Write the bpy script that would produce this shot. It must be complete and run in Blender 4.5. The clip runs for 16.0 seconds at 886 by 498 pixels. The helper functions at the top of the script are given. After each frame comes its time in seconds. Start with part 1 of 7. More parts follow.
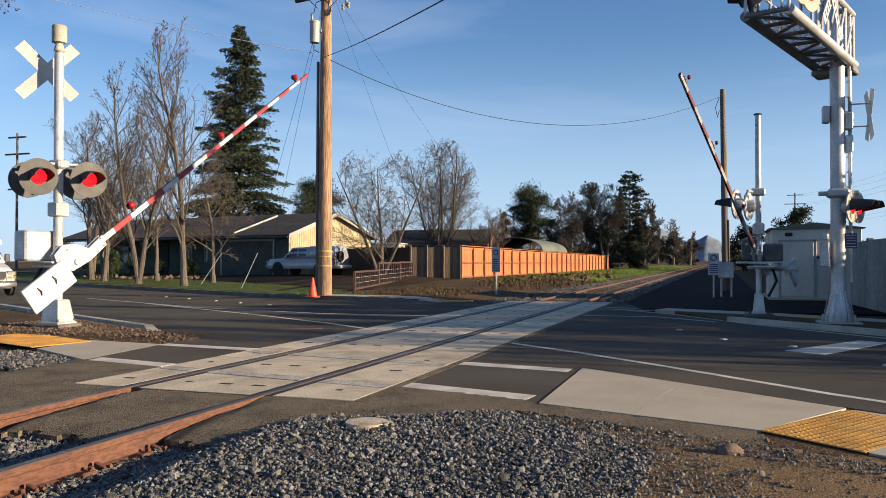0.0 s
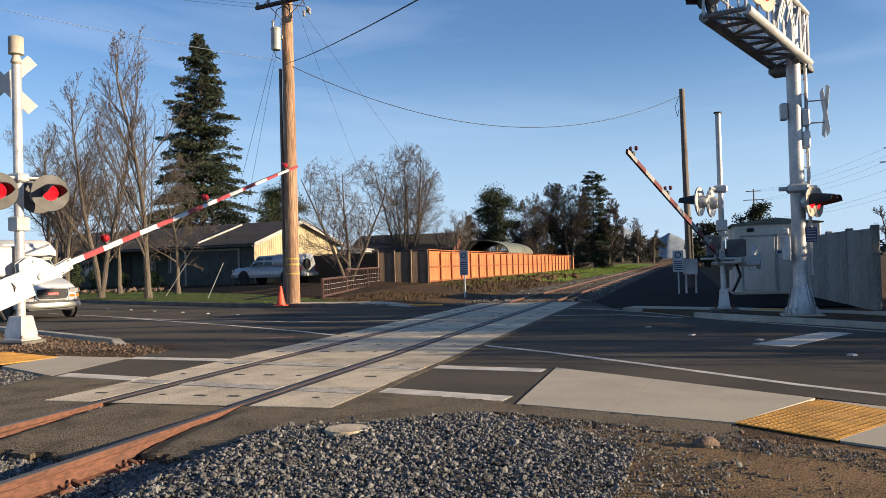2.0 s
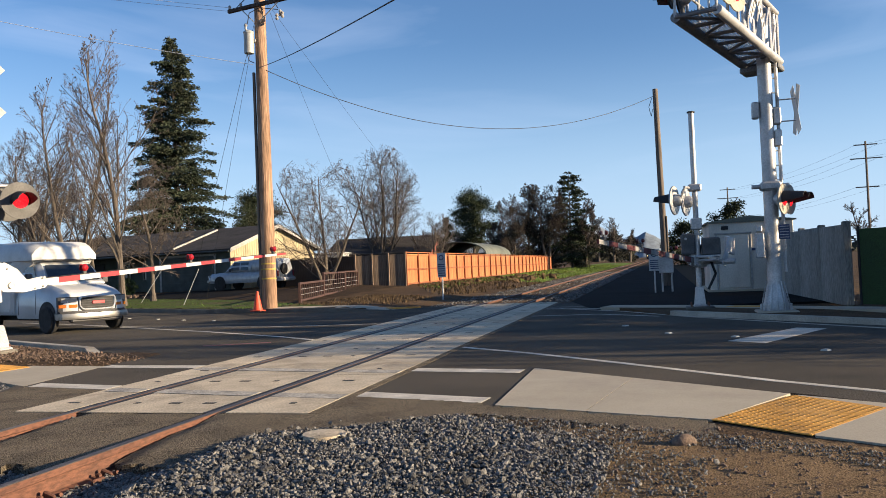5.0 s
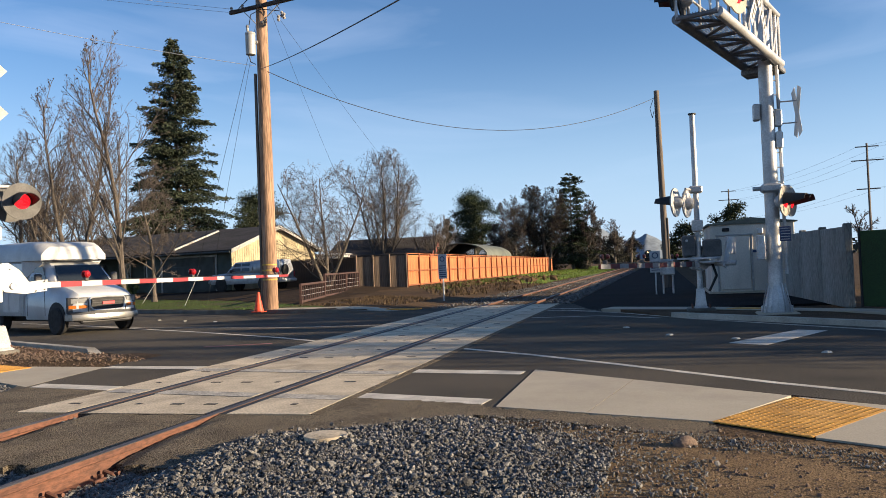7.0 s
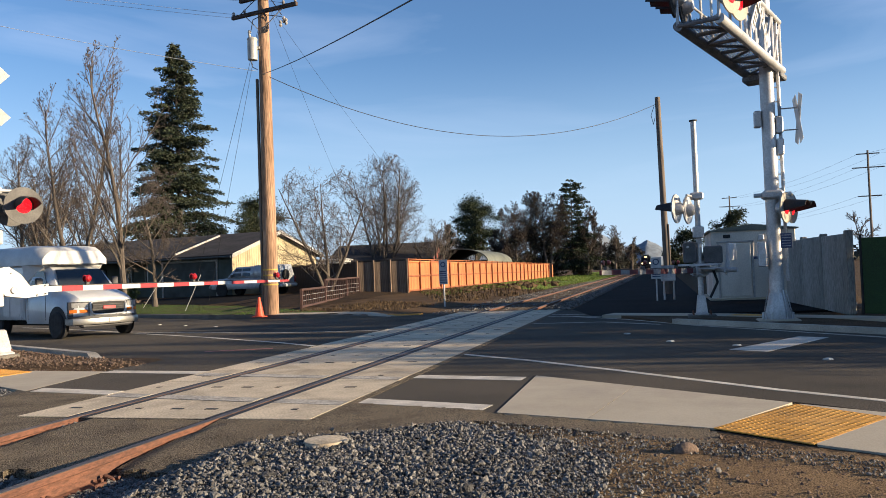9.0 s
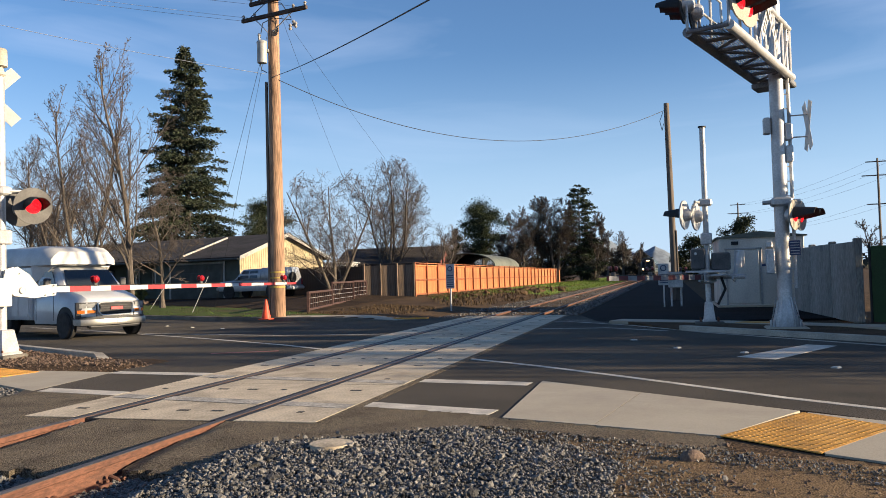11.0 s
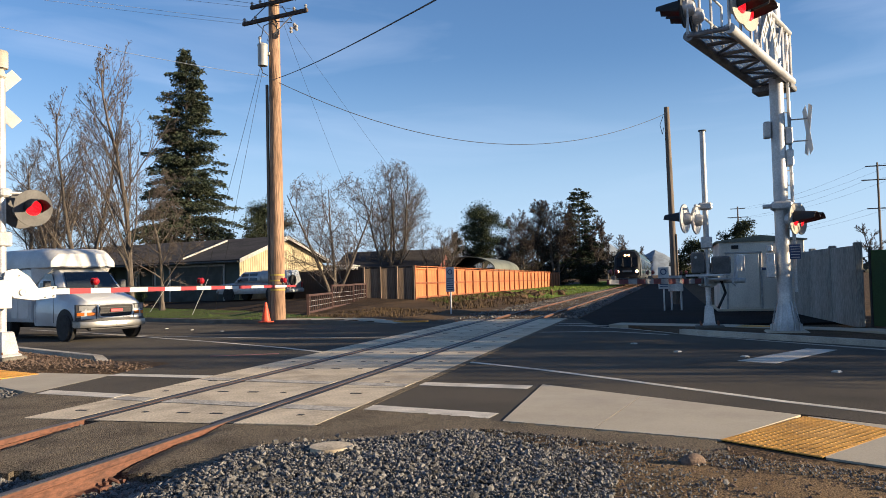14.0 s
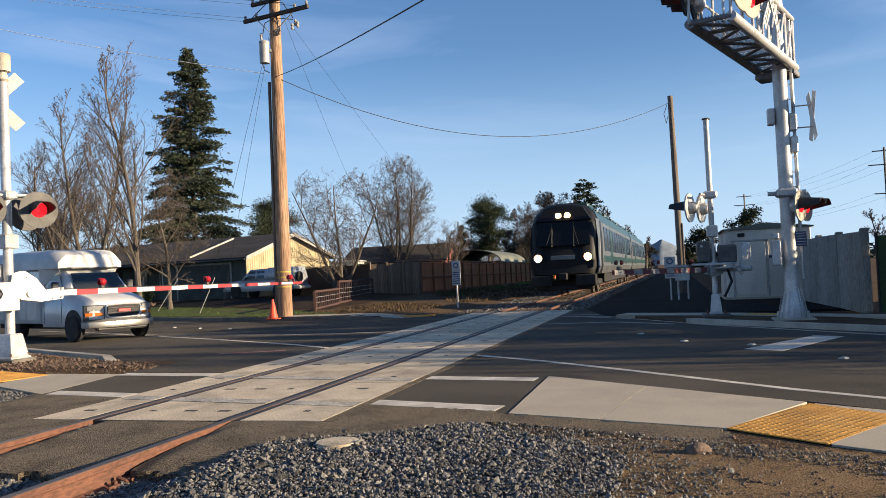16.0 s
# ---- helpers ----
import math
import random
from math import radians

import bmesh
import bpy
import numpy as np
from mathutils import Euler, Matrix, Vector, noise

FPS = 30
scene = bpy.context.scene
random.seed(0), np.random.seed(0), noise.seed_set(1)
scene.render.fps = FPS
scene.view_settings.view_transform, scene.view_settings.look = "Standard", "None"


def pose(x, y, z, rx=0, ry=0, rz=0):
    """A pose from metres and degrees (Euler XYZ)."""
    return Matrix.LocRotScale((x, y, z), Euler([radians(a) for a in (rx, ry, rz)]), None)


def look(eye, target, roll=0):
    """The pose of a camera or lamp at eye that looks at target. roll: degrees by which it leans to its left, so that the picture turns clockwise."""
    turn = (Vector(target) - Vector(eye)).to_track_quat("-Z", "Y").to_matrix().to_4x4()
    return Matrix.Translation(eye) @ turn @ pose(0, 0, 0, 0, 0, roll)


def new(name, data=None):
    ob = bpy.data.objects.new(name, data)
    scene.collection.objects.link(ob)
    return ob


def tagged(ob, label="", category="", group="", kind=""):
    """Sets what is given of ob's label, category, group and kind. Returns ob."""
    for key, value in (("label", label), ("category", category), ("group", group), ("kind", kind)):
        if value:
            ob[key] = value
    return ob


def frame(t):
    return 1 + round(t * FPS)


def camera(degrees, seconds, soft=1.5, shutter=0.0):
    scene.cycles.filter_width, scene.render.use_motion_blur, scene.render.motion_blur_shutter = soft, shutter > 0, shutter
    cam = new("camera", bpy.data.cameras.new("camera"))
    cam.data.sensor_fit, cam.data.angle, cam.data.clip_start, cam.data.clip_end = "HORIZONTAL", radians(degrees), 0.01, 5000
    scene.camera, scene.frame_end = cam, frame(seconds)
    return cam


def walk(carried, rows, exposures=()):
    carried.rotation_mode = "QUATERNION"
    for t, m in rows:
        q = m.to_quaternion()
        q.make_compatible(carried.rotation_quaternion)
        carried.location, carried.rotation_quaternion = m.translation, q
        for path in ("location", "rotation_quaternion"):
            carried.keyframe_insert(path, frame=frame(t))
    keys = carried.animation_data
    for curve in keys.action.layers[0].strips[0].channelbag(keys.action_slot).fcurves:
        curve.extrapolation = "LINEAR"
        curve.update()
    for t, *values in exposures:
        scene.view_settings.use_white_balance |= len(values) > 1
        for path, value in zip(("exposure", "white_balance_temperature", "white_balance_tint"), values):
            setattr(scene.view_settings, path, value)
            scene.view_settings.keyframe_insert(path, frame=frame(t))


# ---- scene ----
cam = camera(57.6, 16.0, soft=0.75)

PATH = [
    (0, (4.039, -0.525, 1.251), (3.384, 1.364, 1.28), -0.0),
    (0.5, (3.982, -0.577, 1.249), (3.345, 1.319, 1.26), -1.0),
    (1, (3.976, -0.581, 1.243), (3.378, 1.327, 1.25), -1.2),
    (1.5, (3.983, -0.585, 1.25), (3.408, 1.33, 1.269), -1.7),
    (2, (3.982, -0.573, 1.251), (3.408, 1.342, 1.289), -1.6),
    (2.5, (3.979, -0.573, 1.252), (3.417, 1.346, 1.291), -1.6),
    (3, (3.98, -0.559, 1.248), (3.426, 1.363, 1.276), -1.8),
    (3.5, (3.981, -0.56, 1.249), (3.435, 1.364, 1.274), -2.1),
    (4, (3.985, -0.545, 1.25), (3.454, 1.383, 1.282), -2.2),
    (6.5, (3.991, -0.551, 1.248), (3.472, 1.38, 1.293), -2.6),
    (7, (3.99, -0.558, 1.252), (3.467, 1.372, 1.297), -2.4),
    (7.5, (3.991, -0.558, 1.25), (3.466, 1.372, 1.296), -2.3),
    (8, (3.987, -0.556, 1.251), (3.461, 1.373, 1.301), -2.3),
    (8.5, (3.986, -0.547, 1.246), (3.46, 1.382, 1.299), -2.4),
    (9, (3.986, -0.561, 1.251), (3.462, 1.368, 1.31), -2.2),
    (11.5, (3.984, -0.557, 1.251), (3.442, 1.367, 1.322), -1.6),
    (12, (3.986, -0.57, 1.247), (3.444, 1.354, 1.32), -1.8),
    (12.5, (3.985, -0.563, 1.252), (3.447, 1.362, 1.324), -1.8),
    (13, (3.984, -0.559, 1.249), (3.451, 1.367, 1.326), -1.5),
    (13.5, (3.976, -0.56, 1.248), (3.443, 1.366, 1.327), -1.4),
    (14, (3.977, -0.554, 1.248), (3.437, 1.37, 1.326), -1.5),
    (14.5, (3.979, -0.556, 1.249), (3.435, 1.367, 1.326), -1.7),
    (15, (3.991, -0.563, 1.252), (3.442, 1.359, 1.332), -2.0),
    (15.5, (4.001, -0.557, 1.246), (3.449, 1.364, 1.314), -2.2),
    (16, (4.009, -0.551, 1.249), (3.453, 1.369, 1.312), -2.6),
]
walk(cam, [(t, look(eye, target, roll)) for t, eye, target, roll in PATH], [(0, 1.12, 5950, 15), (3, 1.2, 5950, 15), (6.5, 1.23, 5950, 15), (16, 1.22, 5950, 15)])

# ---- world, sun, exposure ----
SUN_ELEV, SUN_AZ = radians(12.5), radians(0.0)
world = bpy.data.worlds.new("sky")
scene.world = world
world.use_nodes = True
wn = world.node_tree.nodes
sky = wn.new("ShaderNodeTexSky")
sky.sky_type, sky.sun_disc = "NISHITA", False
sky.sun_elevation, sky.sun_rotation = SUN_ELEV, radians(90.0)
sky.air_density, sky.dust_density, sky.ozone_density = 1.0, 0.1, 3.2
tc = wn.new("ShaderNodeTexCoord")
mp = wn.new("ShaderNodeMapping")
mp.inputs["Scale"].default_value, mp.inputs["Rotation"].default_value = (1.2, 2.6, 9.0), (0.3, -0.35, 0.5)
cirrus = wn.new("ShaderNodeTexNoise")
cirrus.inputs["Scale"].default_value, cirrus.inputs["Detail"].default_value, cirrus.inputs["Distortion"].default_value = 1.6, 7, 0.8
veil = wn.new("ShaderNodeMapRange")
veil.inputs[1].default_value, veil.inputs[2].default_value, veil.inputs[4].default_value = 0.53, 0.9, 0.26
blend = wn.new("ShaderNodeMix")
blend.data_type = "RGBA"
blend.inputs[7].default_value = (6.5, 6.8, 7.4, 1)
for a, b in ((tc.outputs["Generated"], mp.inputs[0]), (mp.outputs[0], cirrus.inputs["Vector"]), (cirrus.outputs[0], veil.inputs[0]), (veil.outputs[0], blend.inputs[0]),
             (sky.outputs[0], blend.inputs[6])):
    world.node_tree.links.new(a, b)
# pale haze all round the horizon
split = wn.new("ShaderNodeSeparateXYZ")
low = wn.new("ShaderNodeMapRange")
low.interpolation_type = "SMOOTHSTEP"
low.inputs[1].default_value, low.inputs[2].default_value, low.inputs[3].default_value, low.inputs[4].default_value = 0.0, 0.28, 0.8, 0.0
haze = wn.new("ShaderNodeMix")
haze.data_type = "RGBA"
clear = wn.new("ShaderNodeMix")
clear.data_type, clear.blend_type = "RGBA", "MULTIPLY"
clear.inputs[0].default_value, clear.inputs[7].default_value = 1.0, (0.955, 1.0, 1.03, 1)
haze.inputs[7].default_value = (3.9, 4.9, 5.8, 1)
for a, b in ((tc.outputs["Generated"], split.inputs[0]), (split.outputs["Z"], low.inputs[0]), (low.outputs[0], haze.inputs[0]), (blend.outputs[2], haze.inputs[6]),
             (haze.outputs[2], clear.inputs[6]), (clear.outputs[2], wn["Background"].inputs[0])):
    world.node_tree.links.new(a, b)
wn["Background"].inputs[1].default_value = 0.068
sun = new("sun", bpy.data.lights.new("sun", "SUN"))
sun.data.energy, sun.data.angle, sun.data.color = 5.0, radians(0.53), (1.0, 0.78, 0.465)
sun.matrix_world = look((60, 0, 60 * math.tan(SUN_ELEV)), (0, 0, 0))


# ---- materials ----
def mat(name, color, rough=0.8, metal=0.0, vary=0.25, scale=6.0, fine=60.0, bump=0.15, tint=None, stretch=(1, 1, 1), emit=0.0,
        spec=0.5, island=0.0, per_object=0.0, coat=0.0, dirt=0.0, dirt_color=(0.16, 0.12, 0.08)):
    """A surface with variation at two scales (broad stains, fine grain) and relief, in the thing's own metres."""
    m = bpy.data.materials.new(name)
    m.use_nodes = True
    nt = m.node_tree
    N, L = nt.nodes, nt.links
    b = N["Principled BSDF"]
    tc = N.new("ShaderNodeTexCoord")
    mp = N.new("ShaderNodeMapping")
    mp.inputs["Scale"].default_value = stretch
    L.new(tc.outputs["Object"], mp.inputs[0])

    def noise_at(s, detail):
        n = N.new("ShaderNodeTexNoise")
        n.inputs["Scale"].default_value, n.inputs["Detail"].default_value = s, detail
        L.new(mp.outputs[0], n.inputs["Vector"])
        return n
    broad, grain = noise_at(scale, 5), noise_at(fine, 4)
    other = tint or tuple(c * 0.55 for c in color)

    def mix(fac, a, c, kind="MIX"):
        x = N.new("ShaderNodeMix")
        x.data_type, x.blend_type = "RGBA", kind
        if isinstance(fac, float):
            x.inputs[0].default_value = fac
        else:
            L.new(fac, x.inputs[0])
        for sock, val in ((x.inputs[6], a), (x.inputs[7], c)):
            if isinstance(val, tuple):
                sock.default_value = (*val, 1)
            else:
                L.new(val, sock)
        return x.outputs[2]

    def ramp(out, lo, hi):
        r = N.new("ShaderNodeMapRange")
        r.inputs[1].default_value, r.inputs[2].default_value = lo, hi
        L.new(out, r.inputs[0])
        return r.outputs[0]
    wide = ramp(broad.outputs[0], 0.5 - 0.12 / max(vary, 0.05) * 0.25, 0.72)
    col = mix(wide, color, other)
    g = ramp(grain.outputs[0], 0.36, 0.64)
    v = N.new("ShaderNodeMapRange")
    v.inputs[3].default_value, v.inputs[4].default_value = 1 - vary, 1 + vary * 0.6
    L.new(g, v.inputs[0])
    vv = N.new("ShaderNodeVectorMath")
    vv.operation = "SCALE"
    L.new(col, vv.inputs[0])
    L.new(v.outputs[0], vv.inputs["Scale"])
    col = vv.outputs[0]
    if dirt:
        d = noise_at(scale * 0.37, 6)
        d.inputs["Roughness"].default_value = 0.75
        r = ramp(d.outputs[0], 0.5, 0.75)
        mm = N.new("ShaderNodeMath")
        mm.operation = "MULTIPLY"
        mm.inputs[1].default_value = dirt
        L.new(r, mm.inputs[0])
        col = mix(mm.outputs[0], col, dirt_color)
    if island or per_object:
        if per_object:
            src = N.new("ShaderNodeObjectInfo").outputs["Random"]
        else:
            src = N.new("ShaderNodeNewGeometry").outputs["Random Per Island"]
        amount = island or per_object
        k = N.new("ShaderNodeMapRange")
        k.inputs[3].default_value, k.inputs[4].default_value = 1 - amount, 1 + amount
        L.new(src, k.inputs[0])
        s = N.new("ShaderNodeVectorMath")
        s.operation = "SCALE"
        L.new(col, s.inputs[0])
        L.new(k.outputs[0], s.inputs["Scale"])
        col = s.outputs[0]
    L.new(col, b.inputs["Base Color"])
    rr = N.new("ShaderNodeMapRange")
    rr.inputs[3].default_value, rr.inputs[4].default_value = max(rough - 0.1, 0.02), min(rough + 0.12, 1)
    L.new(broad.outputs[0], rr.inputs[0])
    L.new(rr.outputs[0], b.inputs["Roughness"])
    b.inputs["Metallic"].default_value = metal
    b.inputs["Specular IOR Level"].default_value = spec
    b.inputs["Coat Weight"].default_value = coat
    if bump:
        bp = N.new("ShaderNodeBump")
        bp.inputs["Strength"].default_value, bp.inputs["Distance"].default_value = min(bump, 1.0), 0.02
        L.new(grain.outputs[0], bp.inputs["Height"])
        L.new(bp.outputs[0], b.inputs["Normal"])
    if emit:
        b.inputs["Emission Color"].default_value = (*color, 1)
        b.inputs["Emission Strength"].default_value = emit
    return m


def glass(name, tone=(0.02, 0.025, 0.03), rough=0.04, spec=0.8):
    m = bpy.data.materials.new(name)
    m.use_nodes = True
    b = m.node_tree.nodes["Principled BSDF"]
    b.inputs["Base Color"].default_value = (*tone, 1)
    b.inputs["Roughness"].default_value = rough
    b.inputs["Specular IOR Level"].default_value = spec
    return m


M = dict(
    dirt=mat("dirt", (0.11, 0.072, 0.041), 0.95, vary=0.5, scale=0.9, fine=38, bump=0.9, tint=(0.064, 0.044, 0.027), dirt=0.4, dirt_color=(0.054, 0.038, 0.025), spec=0.08),
    dirt_near=mat("dirt_near", (0.245, 0.165, 0.09), 0.97, vary=0.6, scale=2.2, fine=95, bump=1.0, tint=(0.16, 0.108, 0.062), dirt=0.45, dirt_color=(0.1, 0.07, 0.046), spec=0.08),
    lawn=mat("lawn", (0.09, 0.12, 0.03), 0.95, vary=0.5, scale=0.5, fine=25, bump=0.9, tint=(0.1, 0.084, 0.044), spec=0.08),
    meadow=mat("meadow", (0.11, 0.16, 0.036), 0.95, vary=0.4, scale=0.35, fine=20, bump=0.8, tint=(0.15, 0.2, 0.04), spec=0.08),
    asphalt=mat("asphalt", (0.1, 0.085, 0.066), 0.95, vary=0.6, scale=0.6, fine=90, bump=0.5, tint=(0.052, 0.047, 0.04), dirt=0.8,
                dirt_color=(0.1, 0.087, 0.07), stretch=(0.75, 1.0, 1), spec=0.14),
    patch=mat("asphalt_patch", (0.175, 0.142, 0.1), 0.97, vary=0.8, scale=2.2, fine=85, bump=1.0, tint=(0.1, 0.083, 0.062), dirt=0.6, dirt_color=(0.19, 0.145, 0.096), spec=0.14),
    # near-black asphalt: the side street's shade is put into the base colour
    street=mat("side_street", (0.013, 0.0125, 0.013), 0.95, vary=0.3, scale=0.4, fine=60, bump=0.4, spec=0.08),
    concrete=mat("concrete", (0.47, 0.41, 0.305), 0.88, vary=0.09, scale=1.1, fine=80, bump=0.15, tint=(0.38, 0.325, 0.24), dirt=0.65,
                 dirt_color=(0.27, 0.225, 0.175)),
    panel=mat("panel_concrete", (0.64, 0.53, 0.375), 0.85, vary=0.25, scale=2.4, fine=45, bump=0.3, tint=(0.43, 0.355, 0.25), dirt=0.75, dirt_color=(0.19, 0.152, 0.11), per_object=0.12, spec=0.3),
    kerb=mat("kerb_concrete", (0.5, 0.45, 0.37), 0.85, vary=0.2, scale=1.5, fine=50, bump=0.3, dirt=0.5, dirt_color=(0.15, 0.13, 0.11)),
    paint=mat("road_paint", (0.7, 0.63, 0.52), 0.75, vary=0.2, scale=3, fine=70, bump=0.2, dirt=0.45, dirt_color=(0.3, 0.28, 0.26)),
    paint_old=mat("worn_road_paint", (0.5, 0.45, 0.37), 0.8, vary=0.4, scale=5, fine=40, bump=0.2, dirt=0.7, dirt_color=(0.1, 0.1, 0.1)),
    red_paint=mat("red_spray_paint", (0.3, 0.12, 0.1), 0.85, vary=0.4, scale=5, fine=40, bump=0.2, dirt=0.7, dirt_color=(0.12, 0.1, 0.1)),
    yellow=mat("tactile_yellow", (0.7, 0.34, 0.045), 0.75, vary=0.2, scale=3, fine=40, bump=0.2, dirt=0.35, dirt_color=(0.5, 0.33, 0.14)),
    rust=mat("rusty_rail", (0.135, 0.055, 0.031), 0.8, vary=0.35, scale=3, fine=45, bump=0.35, tint=(0.09, 0.039, 0.026), stretch=(1, 0.35, 1), dirt=0.5, dirt_color=(0.055, 0.036, 0.029)),
    steel=mat("worn_rail_top", (0.17, 0.14, 0.12), 0.5, metal=0.6, vary=0.3, scale=6, fine=40, bump=0.05, stretch=(1, 0.1, 1)),
    tie=mat("timber_tie", (0.07, 0.055, 0.045), 0.95, vary=0.5, scale=3, fine=30, bump=0.8, stretch=(0.2, 1, 1)),
    ballast=mat("ballast", (0.112, 0.106, 0.098), 0.6, vary=0.4, scale=12, fine=80, bump=0.4, tint=(0.085, 0.08, 0.074), island=0.95),
    stone=mat("field_stone", (0.165, 0.112, 0.08), 0.9, vary=0.3, scale=9, fine=60, bump=0.5),
    galv=mat("painted_aluminium", (0.62, 0.61, 0.6), 0.45, metal=0.35, vary=0.16, scale=2, fine=30, bump=0.06, dirt=0.35, dirt_color=(0.32, 0.3, 0.28)),
    white=mat("white_enamel", (0.72, 0.71, 0.69), 0.45, vary=0.08, scale=2, fine=30, bump=0.03, dirt=0.2, dirt_color=(0.42, 0.4, 0.36)),
    black=mat("flat_black", (0.02, 0.02, 0.021), 0.7, vary=0.3, scale=4, fine=40, bump=0.08),
    lamp_back=mat("signal_background", (0.1, 0.095, 0.09), 0.65, vary=0.15, scale=3, fine=40, bump=0.05),
    grate=mat("galvanised_grating", (0.22, 0.22, 0.225), 0.6, metal=0.4, vary=0.25, scale=4, fine=40, bump=0.05),
    redlens=mat("lit_red_lens", (0.95, 0.012, 0.016), 0.25, vary=0.1, scale=30, fine=90, bump=0.1, emit=0.7),
    redlens_off=mat("red_lens", (0.33, 0.012, 0.016), 0.2, vary=0.2, scale=30, fine=90, bump=0.1),
    red=mat("red_reflective_band", (0.42, 0.035, 0.045), 0.5, vary=0.12, scale=4, fine=40, bump=0.03),
    pole=mat("weathered_pole_wood", (0.36, 0.22, 0.135), 0.85, vary=0.45, scale=5, fine=30, bump=0.9, stretch=(1, 1, 0.09), tint=(0.2, 0.115, 0.065), dirt=0.75, dirt_color=(0.12, 0.075, 0.05)),
    greypole=mat("grey_pole_wood", (0.17, 0.135, 0.105), 0.9, vary=0.35, scale=3, fine=22, bump=0.6, stretch=(1, 1, 0.06)),
    strap=mat("yellow_strap", (0.6, 0.42, 0.08), 0.6, vary=0.1),
    olive_tin=mat("olive_sheet_roof", (0.16, 0.17, 0.13), 0.6, vary=0.2, scale=1, fine=20, bump=0.1),
    tin=mat("transformer_tank", (0.52, 0.52, 0.5), 0.5, metal=0.2, vary=0.1, scale=3, fine=30, bump=0.05),
    wire=mat("black_cable", (0.02, 0.02, 0.022), 0.6, vary=0.1, bump=0.0),
    wire_light=mat("bare_cable", (0.75, 0.75, 0.75), 0.6, metal=0.0, vary=0.1, bump=0.0),
    porcelain=mat("insulator", (0.5, 0.48, 0.46), 0.25, vary=0.1, bump=0.0),
    cedar=mat("new_cedar_boards", (0.46, 0.15, 0.048), 0.75, vary=0.25, scale=2, fine=26, bump=0.35, stretch=(1, 1, 0.08), tint=(0.38, 0.115, 0.035), per_object=0.2),
    cedar_post=mat("cedar_post", (0.27, 0.09, 0.032), 0.8, vary=0.25, scale=2, fine=26, bump=0.35, stretch=(1, 1, 0.08)),
    oldwood=mat("weathered_boards", (0.17, 0.122, 0.085), 0.9, vary=0.35, scale=2, fine=26, bump=0.5, stretch=(1, 1, 0.08), per_object=0.3),
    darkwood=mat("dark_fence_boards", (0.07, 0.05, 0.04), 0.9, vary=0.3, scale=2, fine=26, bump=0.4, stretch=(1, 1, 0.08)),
    rustiron=mat("rusty_iron", (0.07, 0.034, 0.028), 0.85, vary=0.4, scale=6, fine=60, bump=0.3),
    cone=mat("cone_orange", (0.8, 0.09, 0.03), 0.55, vary=0.12, scale=5, fine=50, bump=0.08),
    conc_wall=mat("stained_concrete_wall", (0.27, 0.262, 0.235), 0.9, vary=0.35, scale=1.4, fine=35, bump=0.35, stretch=(1, 1, 0.22), tint=(0.16, 0.155, 0.135), dirt=1.0, dirt_color=(0.07, 0.072, 0.06)),
    shed=mat("shed_panel", (0.78, 0.71, 0.6), 0.7, vary=0.12, scale=0.8, fine=40, bump=0.1, stretch=(1, 1, 0.4), dirt=0.35, dirt_color=(0.5, 0.45, 0.38)),
    green_cloth=mat("green_windscreen", (0.022, 0.05, 0.016), 0.9, vary=0.35, scale=1.2, fine=40, bump=0.3, tint=(0.03, 0.07, 0.02)),
    siding=mat("green_grey_siding", (0.1, 0.118, 0.1), 0.85, vary=0.12, scale=1.2, fine=40, bump=0.15),
    cream=mat("cream_siding", (0.5, 0.42, 0.26), 0.85, vary=0.1, scale=1.2, fine=40, bump=0.15),
    shingle=mat("brown_shingles", (0.046, 0.038, 0.034), 0.95, vary=0.4, scale=1.4, fine=14, bump=0.6, stretch=(0.5, 1, 1)),
    trim=mat("pale_trim", (0.5, 0.48, 0.44), 0.7, vary=0.08),
    garage=mat("garage_door", (0.07, 0.078, 0.07), 0.7, vary=0.1, scale=2, fine=40, bump=0.08),
    brickred=mat("red_siding", (0.2, 0.06, 0.045), 0.9, vary=0.2),
    pane=glass("window_pane"),
    bark=mat("grey_bark", (0.115, 0.094, 0.075), 0.95, vary=0.4, scale=5, fine=30, bump=0.8, stretch=(1, 1, 0.25), tint=(0.065, 0.052, 0.042)),
    twig=mat("bare_twigs", (0.1, 0.08, 0.067), 0.95, vary=0.25, scale=4, fine=20, bump=0.0),
    twig_dark=mat("dark_twigs", (0.06, 0.045, 0.036), 0.95, vary=0.25, scale=4, fine=20, bump=0.0),
    needle=mat("redwood_needles", (0.046, 0.06, 0.036), 0.95, vary=0.3, scale=1.2, fine=6, bump=0.0, island=0.35, spec=0.1, tint=(0.055, 0.056, 0.036)),
    pine=mat("pine_needles", (0.045, 0.056, 0.032), 0.9, vary=0.3, scale=1.2, fine=6, bump=0.0, island=0.35, spec=0.1),
    shrub=mat("shrub_leaves", (0.05, 0.075, 0.025), 0.9, vary=0.4, scale=2, fine=14, bump=0.0, island=0.5),
    drygrass=mat("dry_weeds", (0.085, 0.06, 0.036), 0.95, vary=0.4, scale=2, fine=14, bump=0.0, island=0.4, spec=0.08),
    grass=mat("grass_blades", (0.07, 0.115, 0.026), 0.85, vary=0.3, scale=2, fine=14, bump=0.0, island=0.5, spec=0.08),
    # wooded hills in pale blue-grey: distance haze put into the base colour
    hill=mat("hazy_hill", (0.17, 0.2, 0.235), 1.0, vary=0.2, scale=0.01, fine=0.05, bump=0.0, tint=(0.145, 0.175, 0.21)),
    far=mat("far_foliage", (0.042, 0.042, 0.03), 1.0, vary=0.4, scale=0.2, fine=2, bump=0.0, island=0.35),
